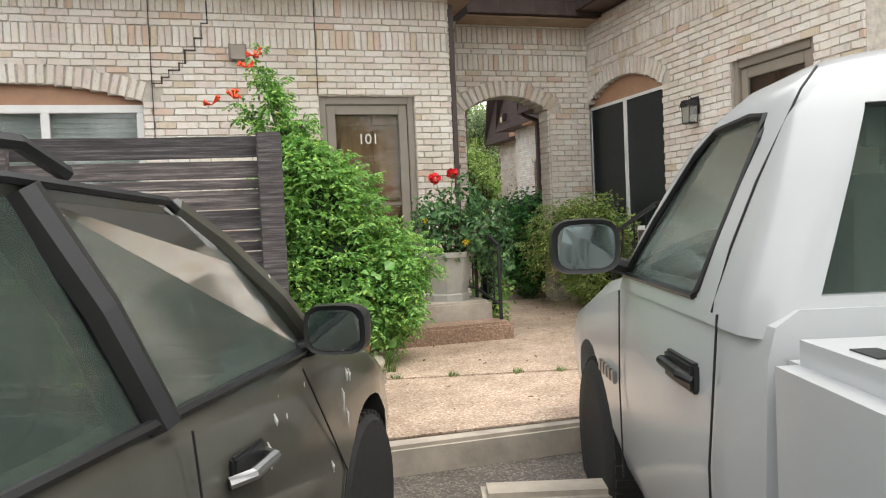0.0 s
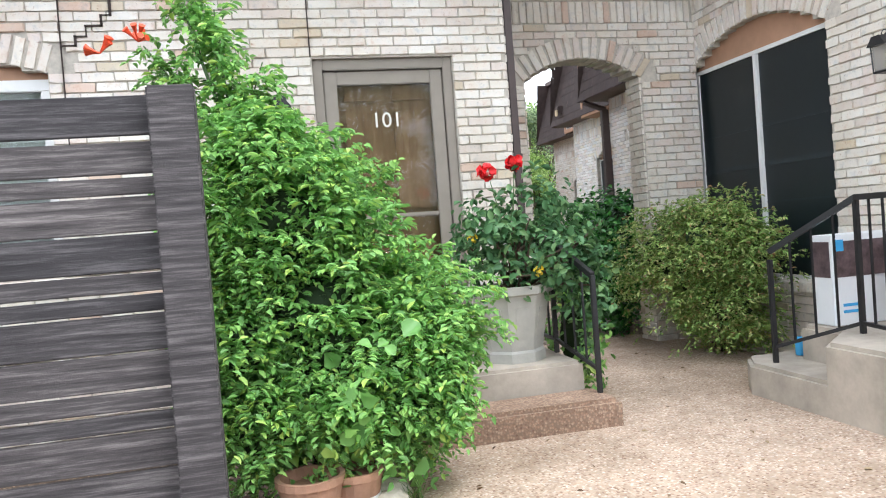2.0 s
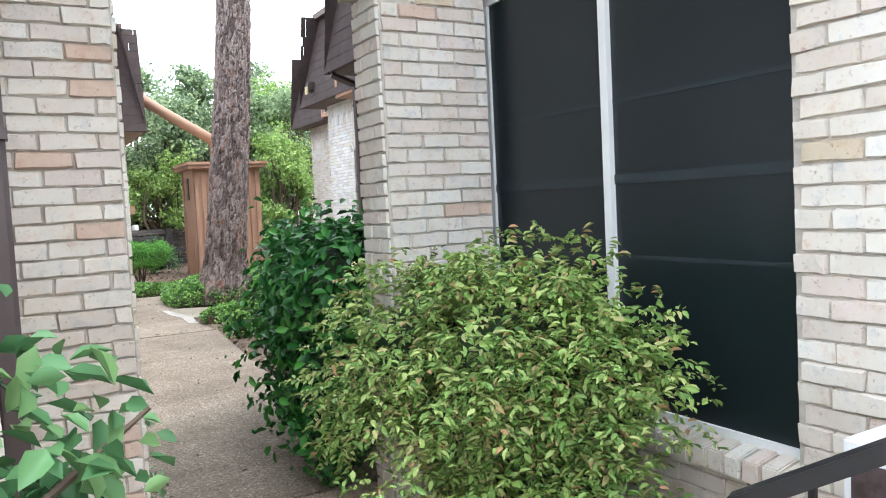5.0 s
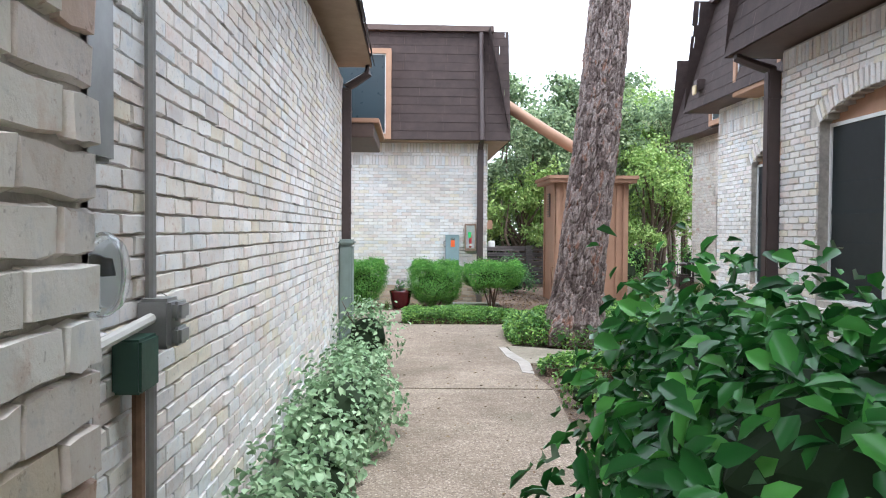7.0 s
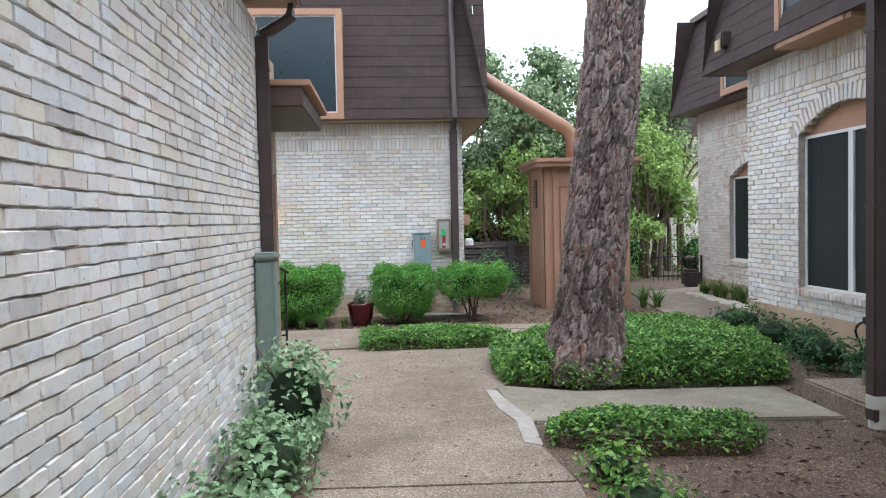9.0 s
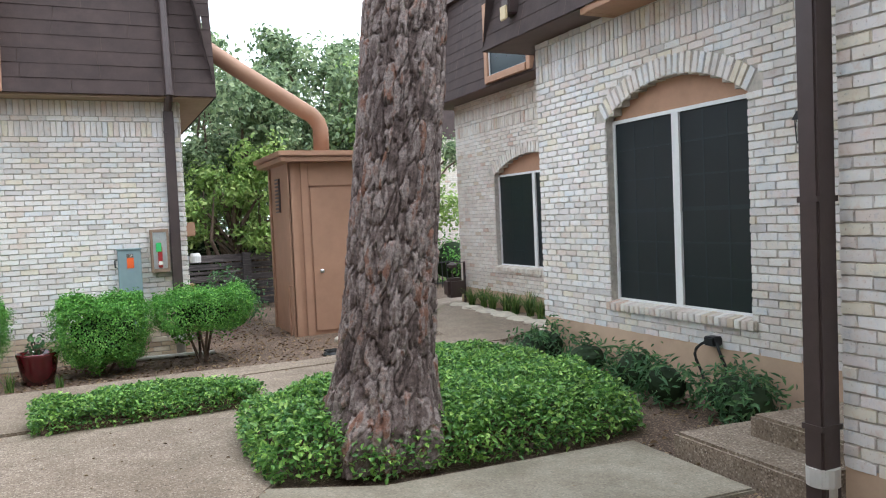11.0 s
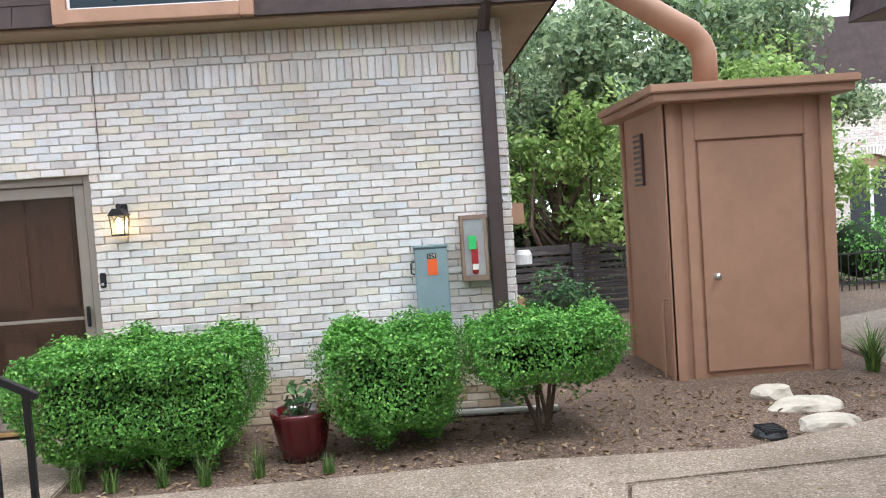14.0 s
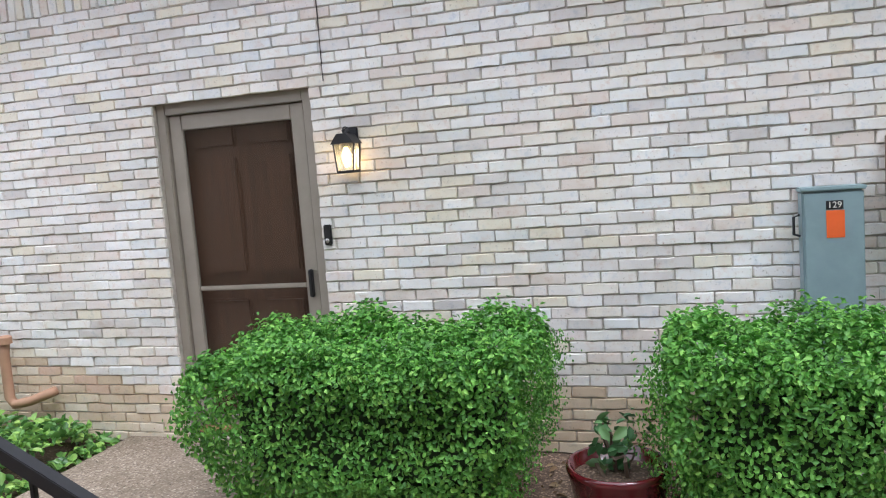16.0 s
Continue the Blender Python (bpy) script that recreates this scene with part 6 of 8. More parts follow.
# clipped boxwoods before the far wall
def boxwood(label, x0, x1, y0, y1, z0, z1, n, seed):
    g = thing("boxwood", label, "bush", "clipped bushes before the wall")
    p, d = box_points(int(n * 1.15), x0, x1, y0, y1, z0, z1, seed, 0.07, 0.13)
    cx, cy = (x0 + x1) / 2, (y0 + y1) / 2
    low = 1 - 0.30 * np.clip(1 - (p[:, 2] - z0) / (0.55 * (z1 - z0)), 0, 1) ** 1.5
    p[:, 0], p[:, 1] = cx + (p[:, 0] - cx) * low, cy + (p[:, 1] - cy) * low
    leaves("foliage", p, d + np.array([0, 0, 0.12]), 0.030, L_HEDGE, g, seed, 1.7, 0.7)
    # dark box inside the hedge, coloured as the shade among its leaves
    part("inner_mass", boxed(x0 + 0.16, x1 - 0.16, y0 + 0.16, y1 - 0.16, z0 + 0.08, z1 - 0.10, bevel=0.14), M_INNER_SHADE, g)
    c = ((x0 + x1) / 2, (y0 + y1) / 2)
    stems("stem", g, (c[0], c[1], -0.05), [(c[0] + dx, c[1] + dy, z0 + 0.25) for dx, dy in ((-0.2, 0), (0.2, 0.05), (0, 0.1), (0.08, -0.1), (-0.1, -0.1))], 0.02, seed=seed)
    return g


boxwood("wide clipped boxwood beside the brown door", 1.22, 2.90, 22.98, 23.98, 0.10, 0.88, 32000, 41)
boxwood("clipped boxwood beside the red pot", 3.42, 4.44, 23.05, 23.98, 0.12, 0.85, 20000, 42)
boxwood("leggy clipped boxwood near the downspout", 4.50, 5.70, 23.1, 23.98, 0.38, 0.84, 16000, 43)
g = thing("flower_pot", "glazed oxblood red pot on soil", "pot")
part("pot", lathe([(0.13, 0.0), (0.145, 0.0), (0.19, 0.15), (0.218, 0.32), (0.226, 0.34), (0.232, 0.365), (0.224, 0.38), (0.208, 0.375), (0.20, 0.30)], 28, (3.22, 23.35, -0.04)), M_POTRED, g, smooth=True)
part("soil", lathe([(0.0, 0.30), (0.202, 0.30), (0.202, 0.315), (0.0, 0.33)], 24, (3.22, 23.35, -0.04)), M_SOIL, g)
shrub("seedling", "small leafy seedling growing in the red pot", "plant", [((3.22, 23.36, 0.44), (0.11, 0.1, 0.13))], 60, 0.075, L_ROSE, 95, 1.9, (3.22, 23.36, 0.27), 6, False)


def tuft(name, label, x, y, h, n, seed, mat=None, spread=0.5, width=0.012, group="", z=-0.03):
    """Arching grass blades."""
    rng = random.Random(seed)
    pieces = []
    for k in range(n):
        a, ln, out = rng.uniform(0, 6.283), h * rng.uniform(0.6, 1.1), spread * rng.uniform(0.3, 1.0)
        bx, by = x + rng.uniform(-0.04, 0.04), y + rng.uniform(-0.04, 0.04)
        dx, dy = math.cos(a), math.sin(a)
        v = []
        for t in (0, 0.35, 0.7, 1.0):
            w = width * (1 - t * 0.9) / 2
            cx, cy, cz = bx + dx * ln * out * t * t, by + dy * ln * out * t * t, z + ln * (t - 0.35 * out * t * t)
            v += [(cx - dy * w, cy + dx * w, cz), (cx + dy * w, cy - dx * w, cz)]
        pieces.append((v, [(0, 1, 3, 2), (2, 3, 5, 4), (4, 5, 7, 6)]))
    ob = joined(name, pieces, mat or L_GRASS, kind="")
    return tagged(ob, label, "grass", group)


for k, (x, y, h) in enumerate(((2.95, 22.98, 0.26), (2.3, 22.95, 0.24), (1.95, 22.93, 0.2), (2.6, 22.9, 0.25), (3.45, 22.95, 0.16), (1.7, 23.0, 0.22))):
    tuft("grass_tuft", "dark green grassy tuft along the bed", x, y, h, 45, 600 + k, group="grass tufts in the bed")
for k, (x, y, h) in enumerate(((8.42, 24.55, 0.5), (8.6, 24.3, 0.42), (10.3, 22.9, 0.42), (10.34, 23.3, 0.45), (10.3, 23.7, 0.4), (10.35, 24.1, 0.48), (10.3, 24.5, 0.42), (10.36, 24.9, 0.46), (10.3, 25.3, 0.42), (10.34, 25.7, 0.46), (10.3, 26.1, 0.42))):
    tuft("grass_tuft", "tall strappy green tuft near the shed", x, y, h, 90, 640 + k, spread=0.8, width=0.03, group="strappy tufts")
for k, (x, y) in enumerate(((1.2, 5.25), (1.6, 5.13), (2.05, 5.0), (2.35, 4.92), (2.62, 4.85), (1.22, 5.5), (1.25, 5.75), (1.18, 6.05))):
    tuft("grass_tuft", "thin weed tuft in the pavement joint", x, y, 0.05 if k < 5 else 0.14, 40, 660 + k, spread=1.2, width=0.006, group="weeds in the joint", z=0.0)
# creeping green left of the far door, and small shrubs under the right window
ins, edg = polygon_tests([(-3, 22.75), (-0.25, 22.75), (-0.25, 24.35), (-3, 24.35)])
bed("ivy_bed", "dark green creeping plants beside the door walk", ins, -3, -0.25, 22.75, 24.35, 0.12, 0.28, 6000, 0.075, L_IVY, 14, edg)
rng = random.Random(77)
for k, (x, y) in enumerate(((8.45, 19.9), (8.5, 19.2), (8.35, 18.6), (8.5, 18.0), (8.2, 20.6), (8.55, 20.8), (8.3, 17.6))):
    shrub("juniper", "small blue-green spreading juniper by the wall", "shrub", [((x, y, 0.16), (rng.uniform(0.22, 0.34), 0.3, rng.uniform(0.2, 0.3)))], 420, 0.085, L_ROSE, 700 + k, 4.0, None, 0, True, 0.9, group="junipers under the window")

# fallen leaves and bark on the soil
rs = np.random.RandomState(21)
p = np.concatenate([scatter(1500, 4.7, 7.6, 10.5, 17.5, 1), scatter(1500, 1.7, 8.6, 22.8, 24.3, 2), scatter(500, 5.2, 6.6, 24.3, 27.5, 3), scatter(500, 7.4, 8.7, 16.6, 21, 6)])
p[:, 2] = -0.028
tagged(leaves("leaf_litter", p, np.tile([0, 0, 1.0], (len(p), 1)), 0.055, L_DRY, None, 22, 2.2, 0.35), "dry brown fallen leaves on the mulch", "leaf litter", kind="stuff")
p = np.concatenate([scatter(160, 3.1, 4.8, 9.5, 20.5, 4), scatter(90, 0.9, 4.5, 3.9, 8.5, 5), scatter(60, 2, 8, 21.5, 22.6, 7)])
p[:, 2] = 0.006
tagged(leaves("fallen_leaf", p, np.tile([0, 0, 1.0], (len(p), 1)), 0.035, L_DRY, None, 23, 2.2, 0.2), "scattered dry leaves on the pavement", "leaf litter", kind="stuff")

# ---- the pine ----
def bark_material():
    m, n, l, b = nodes("pine_bark_plate")
    p = world_pos(n)
    t, fine = noise_tex(n, l, 9, 7, 0.75, p), noise_tex(n, l, 42, 7, 0.8, p)
    r = ramp(n, [(0.25, (0.040, 0.028, 0.025)), (0.42, (0.095, 0.068, 0.060)), (0.6, (0.175, 0.132, 0.120)), (0.74, (0.34, 0.29, 0.27)), (0.88, (0.24, 0.125, 0.088))])
    a, f = n.new("ShaderNodeMath"), n.new("ShaderNodeMath")
    a.operation = "MULTIPLY_ADD"
    tone = n.new("ShaderNodeAttribute")
    tone.attribute_name = "plate_tone"
    l.new(tone.outputs["Fac"], a.inputs[0])
    a.inputs[1].default_value = 0.55
    l.new(t.outputs["Fac"], f.inputs[0])
    f.operation, f.inputs[1].default_value = "MULTIPLY", 0.75
    l.new(f.outputs[0], a.inputs[2])
    l.new(a.outputs[0], r.inputs["Fac"])
    chip = ramp(n, [(0.36, (0.35, 0.30, 0.28)), (0.52, (1, 1, 1)), (0.68, (1.35, 1.28, 1.24))])
    l.new(fine.outputs["Fac"], chip.inputs["Fac"])
    l.new(mixc(n, l, r.outputs["Color"], chip.outputs["Color"], 0.9, "MULTIPLY"), b.inputs["Base Color"])
    b.inputs["Roughness"].default_value = 0.95
    bump(n, l, fine.outputs["Fac"], 0.8, 0.012, b)
    return m


M_BARK = bark_material()
M_CREVICE = plain("dark_bark_crevice", (0.048, 0.034, 0.029), 0.95, vary=0.3, scale=12, relief=0.008)
pine = thing("pine_tree", "tall pine trunk with thick plated grey-brown bark", "tree")
TX, TY = 5.665, 18.54
def trunk_at(z):
    c = Vector((TX + 0.113 * z - 0.013 * max(0, z - 2.6) ** 2 + 0.0014 * max(0, z - 2.6) ** 3, TY + 0.01 * z, z))
    return c, 0.318 + 0.11 * math.exp(-max(z - 0.3, 0) / 0.3) - 0.013 * max(0, z - 1)


def plates(A, Z, cols, seed, stretch=0.8):
    """Cells on a sleeve: the way to the nearest crack, and each cell's own number and lean."""
    rs = np.random.RandomState(seed)
    nr = int(Z.max()) + 8
    jx, jz = rs.uniform(-0.45, 0.45, (nr, cols)), rs.uniform(-0.45, 0.45, (nr, cols))
    lift, lean, offs = rs.random((nr, cols)), rs.normal(0, 1, (nr, cols)), rs.random(cols)
    d1, d2, own, tip = np.full(A.shape, 9.0), np.full(A.shape, 9.0), np.zeros(A.shape), np.zeros(A.shape)
    ca, cz = np.floor(A).astype(int), np.floor(Z).astype(int)
    for i in (-1, 0, 1):
        for k in (-2, -1, 0, 1):
            c, r = (ca + i) % cols, np.clip(cz + k + 3, 0, nr - 1)
            dx, dz = ca + i + 0.5 + jx[r, c] - A, cz + k + 0.5 + jz[r, c] + offs[c] - Z
            d = np.maximum(np.abs(dx), np.abs(dz) * stretch) * 0.6 + np.hypot(dx, dz * stretch) * 0.4
            first = d < d1
            d2 = np.where(first, d1, np.minimum(d2, d))
            own, tip = np.where(first, lift[r, c], own), np.where(first, -dx * lean[r, c] * 0.6 - dz, tip)
            d1 = np.where(first, d, d1)
    return d2 - d1, own, tip


def bark_skin(z0, z1, around, step, seed):
    """A furrowed skin: long jagged plates built up of flakes and parted by deep cracks."""
    rows = int((z1 - z0) / step)
    angles, heights = np.linspace(0, 2 * math.pi, around, endpoint=False), np.linspace(z0, z1, rows)
    def field(f, g):
        return np.array([[noise.noise(Vector((math.cos(a) * f, math.sin(a) * f, z * g))) for a in angles] for z in heights])
    wob, mid, fine = field(3.0, 3.0), field(9.0, 8.0), field(22.0, 17.0)
    A, Z = np.meshgrid(np.linspace(0, 1, around, endpoint=False), heights - z0)
    big, own, tip = plates(A * 30 + wob * 0.5 + mid * 0.3 + fine * 0.2, Z / 0.21 + mid * 0.25 + fine * 0.15, 30, seed)
    small, own2, tip2 = plates(A * 78 + mid * 0.5 + fine * 0.35, Z / 0.085 + fine * 0.35, 78, seed + 1)
    crack, chip = np.clip(big / 0.16, 0, 1) ** 0.6, np.clip(small / 0.10, 0, 1) ** 0.5
    out = crack * (0.026 + 0.016 * own + 0.006 * tip + chip * (0.003 + 0.007 * own2 + 0.003 * tip2)) + fine * 0.004 - 0.026
    own = 0.55 * own + 0.45 * own2
    v = np.empty((rows, around, 3), np.float32)
    for q, z in enumerate(heights):
        c, r = trunk_at(z)
        a = angles
        rad = r + out[q] + 0.10 * math.exp(-max(z - 0.2, 0) / 0.2) * np.clip(np.sin(a * 5 + 0.8), 0, 1) ** 2
        v[q, :, 0], v[q, :, 1], v[q, :, 2] = c.x + rad * np.cos(a), c.y + rad * np.sin(a), z
    i = np.arange(rows - 1)[:, None] * around + np.arange(around)[None, :]
    n = np.arange(rows - 1)[:, None] * around + (np.arange(around)[None, :] + 1) % around
    f = np.stack([i, n, n + around, i + around], -1).reshape(-1, 4)
    me = bpy.data.meshes.new("bark")
    me.vertices.add(rows * around)
    me.vertices.foreach_set("co", v.ravel())
    me.loops.add(f.size)
    me.loops.foreach_set("vertex_index", f.astype(np.int32).ravel())
    me.polygons.add(len(f))
    me.polygons.foreach_set("loop_start", (np.arange(len(f)) * 4).astype(np.int32))
    me.polygons.foreach_set("loop_total", np.full(len(f), 4, np.int32))
    me.update(calc_edges=True)
    tone = me.attributes.new("plate_tone", "FLOAT", "POINT")
    tone.data.foreach_set("value", own.astype(np.float32).ravel())
    me.materials.append(M_BARK)
    ob = new("bark", me)
    ob.parent = pine
    return ob


bark_skin(0.02, 5.6, 320, 0.0115, 12)
zs = [5.55, 6.5, 7.5, 9.0, 11.0]
part("trunk", tube([trunk_at(z)[0] for z in zs], 0.25, 24, [0.27, 0.23, 0.2, 0.15, 0.1]), M_CREVICE, pine, smooth=True)
c = trunk_at(5.0)[0]
part("limb", tube([c, c + Vector((-0.35, 0.1, 0.7)), c + Vector((-0.8, 0.3, 2.0)), c + Vector((-1.4, 0.4, 4.0))], 0.15, 14, [0.2, 0.16, 0.13, 0.08]), M_CREVICE, pine, smooth=True)
crown_p, crown_d = [], []
for k in range(14):
    a, z = k * 2.4, 8.2 + k * 0.25
    c = trunk_at(z)[0]
    e = c + Vector((math.cos(a), math.sin(a), 0.25)) * (2.6 - k * 0.1)
    part("limb", tube([c, c.lerp(e, 0.5) + Vector((0, 0, 0.1)), e], 0.06, 6, [0.07, 0.045, 0.015]), M_CREVICE, pine)
    p, d = blob_points(350, e, (0.9, 0.9, 0.45), 900 + k, 0.3)
    crown_p.append(p)
    crown_d.append(d)
leaves("crown", np.concatenate(crown_p), np.concatenate(crown_d), 0.16, L_TREE, pine, 19, 9.0, 1.0)

# ---- trees behind ----
def broad_tree(label, x, y, h, spread, n, size, mat, seed, low=0.35, trunk_r=0.10, forks=4):
    g = thing("tree", label, "tree")
    rng = random.Random(seed)
    ps, ds = [], []
    for f in range(forks):
        a = 2 * math.pi * f / forks + rng.random()
        bx, by = x + math.cos(a) * 0.25, y + math.sin(a) * 0.25
        tip = Vector((x + math.cos(a) * spread * 0.45, y + math.sin(a) * spread * 0.45, h * 0.72))
        mid = Vector((bx, by, 0)).lerp(tip, 0.5) + Vector((rng.uniform(-0.3, 0.3), rng.uniform(-0.3, 0.3), 0.2))
        part("trunk", tube([(bx, by, -0.1), Vector((bx, by, 0)).lerp(mid, 0.5) + Vector((rng.uniform(-0.12, 0.12), 0, 0)), mid, tip], trunk_r, 7, [trunk_r, trunk_r * 0.85, trunk_r * 0.65, trunk_r * 0.2]), M_BARKT, g)
    m = 16
    for k in range(m):
        a, t = rng.uniform(0, 6.283), rng.random()
        rad = spread * math.sqrt(rng.random()) * (1.0 - 0.45 * t)
        c = (x + math.cos(a) * rad, y + math.sin(a) * rad, h * (low + (0.95 - low) * t))
        r = spread * rng.uniform(0.25, 0.42)
        p, d = blob_points(n // m, c, (r, r, r * 0.75), seed * 31 + k, 0.35, 0.5, 26)
        ps.append(p)
        ds.append(d)
        part("limb", tube([(x, y, c[2] * 0.6), Vector((x, y, c[2] * 0.6)).lerp(Vector(c), 0.6) + Vector((0, 0, 0.2)), c], 0.03, 5, [0.045, 0.03, 0.01]), M_BARKT, g)
    leaves("crown", np.concatenate(ps), np.concatenate(ds) + np.array([0, 0, 0.4]), size, mat, g, seed, 1.9, 0.8)
    return g


broad_tree("dense green tree behind the fence", 7.2, 31.5, 5.6, 1.9, 10000, 0.15, L_TREE, 1, 0.30)
broad_tree("dense green tree behind the shed", 9.4, 33.0, 6.6, 2.2, 11000, 0.16, L_TREE, 2, 0.3)
broad_tree("dense green tree behind the far house", 5.9, 35.0, 6.8, 2.3, 9000, 0.17, L_TREE, 3, 0.3)
broad_tree("pale flowering tree by the fence", 6.6, 29.9, 3.4, 1.3, 6000, 0.12, L_LIGHT, 4, 0.38, 0.06, 5)
broad_tree("light green tree beyond the walk", 12.2, 36.0, 6.8, 2.2, 9000, 0.16, L_LIGHT, 5, 0.3)
broad_tree("light green tree by the far path", 10.9, 31.2, 4.3, 1.4, 6500, 0.13, L_LIGHT, 6, 0.3, 0.08, 6)
broad_tree("leafy green tree before the far house", 12.5, 33.4, 6.4, 1.6, 7000, 0.13, L_TREE, 10, 0.48, 0.08, 4)
broad_tree("dense green tree far behind", 13.5, 41.0, 8.0, 3.2, 9000, 0.22, L_TREE, 7, 0.2)
broad_tree("dense green tree far behind", 9.0, 42.0, 8.4, 3.4, 9000, 0.22, L_TREE, 8, 0.15)
broad_tree("dense green tree far behind", 4.0, 43.0, 8.0, 3.4, 8000, 0.22, L_TREE, 9, 0.15)
shrub("shrub", "round dark green shrub beside the far path", "shrub", [((12.3, 31.0, 0.55), (0.8, 0.7, 0.75))], 2200, 0.08, L_HEDGE, 801, 1.9)
shrub("shrub", "low green shrub beside the shed", "shrub", [((6.05, 27.4, 0.35), (0.45, 0.5, 0.5))], 1300, 0.075, L_ROSE, 802, 1.9)
shrub("shrub", "bright green low shrubs beyond the path", "shrub", [((11.0, 34.5, 0.5), (1.6, 0.8, 0.8)), ((9.6, 30.4, 0.4), (0.8, 0.6, 0.6))], 3600, 0.10, L_VINE, 803, 1.9)
shrub("shrub", "dark green shrub row behind the fence", "shrub", [((6.5, 33.0, 0.8), (1.8, 0.8, 1.2)), ((9.0, 35.0, 0.9), (2.2, 0.8, 1.3))], 5000, 0.12, L_TREE, 804, 1.9)
# trees mirrored in the glass, across the parking lot
for k, (x, y) in enumerate(((-7, -17), (-1, -19), (5, -17), (11, -18))):
    broad_tree("leafy street tree across the parking lot", x, y, 8.5, 3.4, 6500, 0.26, L_TREE, 20 + k, 0.12, 0.16)

# ---- board fence ----
def grain_board():
    m, n, l, b = nodes("weathered_fence_board")
    tc = n.new("ShaderNodeTexCoord")
    mp = n.new("ShaderNodeMapping")
    mp.inputs["Scale"].default_value = (0.7, 14, 14)
    l.new(tc.outputs["Object"], mp.inputs["Vector"])
    t = noise_tex(n, l, 3, 9, 0.75, mp.outputs["Vector"])
    r = ramp(n, [(0.28, (0.016, 0.014, 0.015)), (0.5, (0.066, 0.060, 0.061)), (0.72, (0.23, 0.215, 0.21))])
    l.new(t.outputs["Fac"], r.inputs["Fac"])
    tone = ramp(n, [(0, (0.6, 0.6, 0.64)), (1, (1.4, 1.33, 1.3))])
    l.new(piece_random(n, l), tone.inputs["Fac"])
    l.new(mixc(n, l, r.outputs["Color"], tone.outputs["Color"], 1.0, "MULTIPLY"), b.inputs["Base Color"])
    b.inputs["Roughness"].default_value = 0.85
    bump(n, l, t.outputs["Fac"], 0.7, 0.006, b)
    return m


M_FENCE = grain_board()


def board_fence(label, x0, x1, y, z0, z1, posts, seed, gaps):
    g = thing("fence", label, "fence")
    rng = random.Random(seed)
    z, k = z1, 0
    heights = (0.15, 0.12, 0.065, 0.135, 0.14, 0.07, 0.065, 0.14, 0.135, 0.07, 0.065, 0.14, 0.13, 0.13, 0.13, 0.13, 0.13)
    while z > z0 + 0.05:
        h = heights[k % len(heights)]
        bm = boxed(x0, x1, y, y + 0.022, z - h, z, bevel=0.004)
        bmesh.ops.subdivide_edges(bm, edges=[e for e in bm.edges if abs((e.verts[0].co - e.verts[1].co).x) > 0.5], cuts=10)
        for v in bm.verts:
            v.co.z += 0.006 * noise.noise(Vector((v.co.x * 1.3, k * 4.0, 0)))
            v.co.y += 0.008 * noise.noise(Vector((v.co.x * 0.8, k * 7.0, 3)))
        part("board", bm, M_FENCE, g)
        z -= h + (gaps[k] if k < len(gaps) else 0.006)
        k += 1
    for x in posts:
        part("post", boxed(x - 0.085, x + 0.085, y - 0.09, y - 0.004, z0 - 0.1, z1 + 0.02, bevel=0.006), M_FENCE, g, "weathered upright post")
    return g


board_fence("weathered grey horizontal board fence by the parking lot", -4.6, 0.46, 5.52, 0.0, 1.79, (0.40, -1.35, -3.2), 3, (0.024, 0.012, 0.009, 0.007, 0.008, 0.012, 0.008, 0.007, 0.010, 0.013, 0.008, 0.008, 0.008))
board_fence("brown slatted back fence beyond the shed", 3.5, 9.4, 29.4, 0.0, 1.12, (4.2, 6.75, 9.0), 4, (0.03, 0.03, 0.02, 0.03, 0.03, 0.02, 0.03))

# ---- shed and duct ----
shed = thing("utility_shed", "tan-brown painted plywood utility shed with closed door", "shed")
part("wall", boxed(6.63, 8.22, 24.80, 26.2, -0.06, 2.62), M_SHED, shed)
for a in ((6.60, 6.72, 24.765, 24.80, -0.05, 2.62), (6.79, 6.90, 24.77, 24.80, -0.05, 2.62), (7.97, 8.06, 24.77, 24.80, -0.05, 2.62), (8.13, 8.25, 24.765, 24.80, -0.05, 2.62), (6.90, 7.97, 24.77, 24.80, 2.26, 2.62), (6.59, 6.63, 24.765, 24.86, -0.05, 2.62), (6.60, 6.63, 26.1, 26.2, -0.05, 2.62)):
    part("trim_board", boxed(*a, bevel=0.006), M_SHED, shed)
door = part("door", boxed(6.93, 7.94, 24.775, 24.802, 0.03, 2.235, bevel=0.004), M_SHED, shed)
bm = lathe([(0.03, 0.0), (0.03, 0.008), (0.014, 0.012), (0.014, 0.035), (0.028, 0.045), (0.03, 0.06), (0.018, 0.07)], 16)
for v in bm.verts:
    v.co = Vector((7.05 + v.co.x, 24.775 - v.co.z, 0.95 + v.co.y))
part("door_knob", bm, M_CHROME, door, "brushed steel knob")
part("roof", boxed(6.46, 8.38, 24.58, 26.4, 2.62, 2.70, bevel=0.008), M_SHED, shed)
part("roof_edge", boxed(6.42, 8.42, 24.54, 26.44, 2.70, 2.78, bevel=0.012), M_SHED, shed)
vent = part("vent", boxed(6.60, 6.628, 25.45, 25.72, 1.88, 2.42, bevel=0.004), M_SPOUT, shed, "dark louvred vent")
for k in range(9):
    part("louvre", boxed(6.585, 6.604, 25.46, 25.71, 1.90 + k * 0.058, 1.925 + k * 0.058, bevel=0.003), M_SHED, vent)
part("tap_pipe", tube([(6.57, 24.95, -0.05), (6.57, 24.95, 0.70), (6.585, 24.95, 0.74), (6.64, 24.95, 0.74)], 0.016, 8), M_SHED, shed)
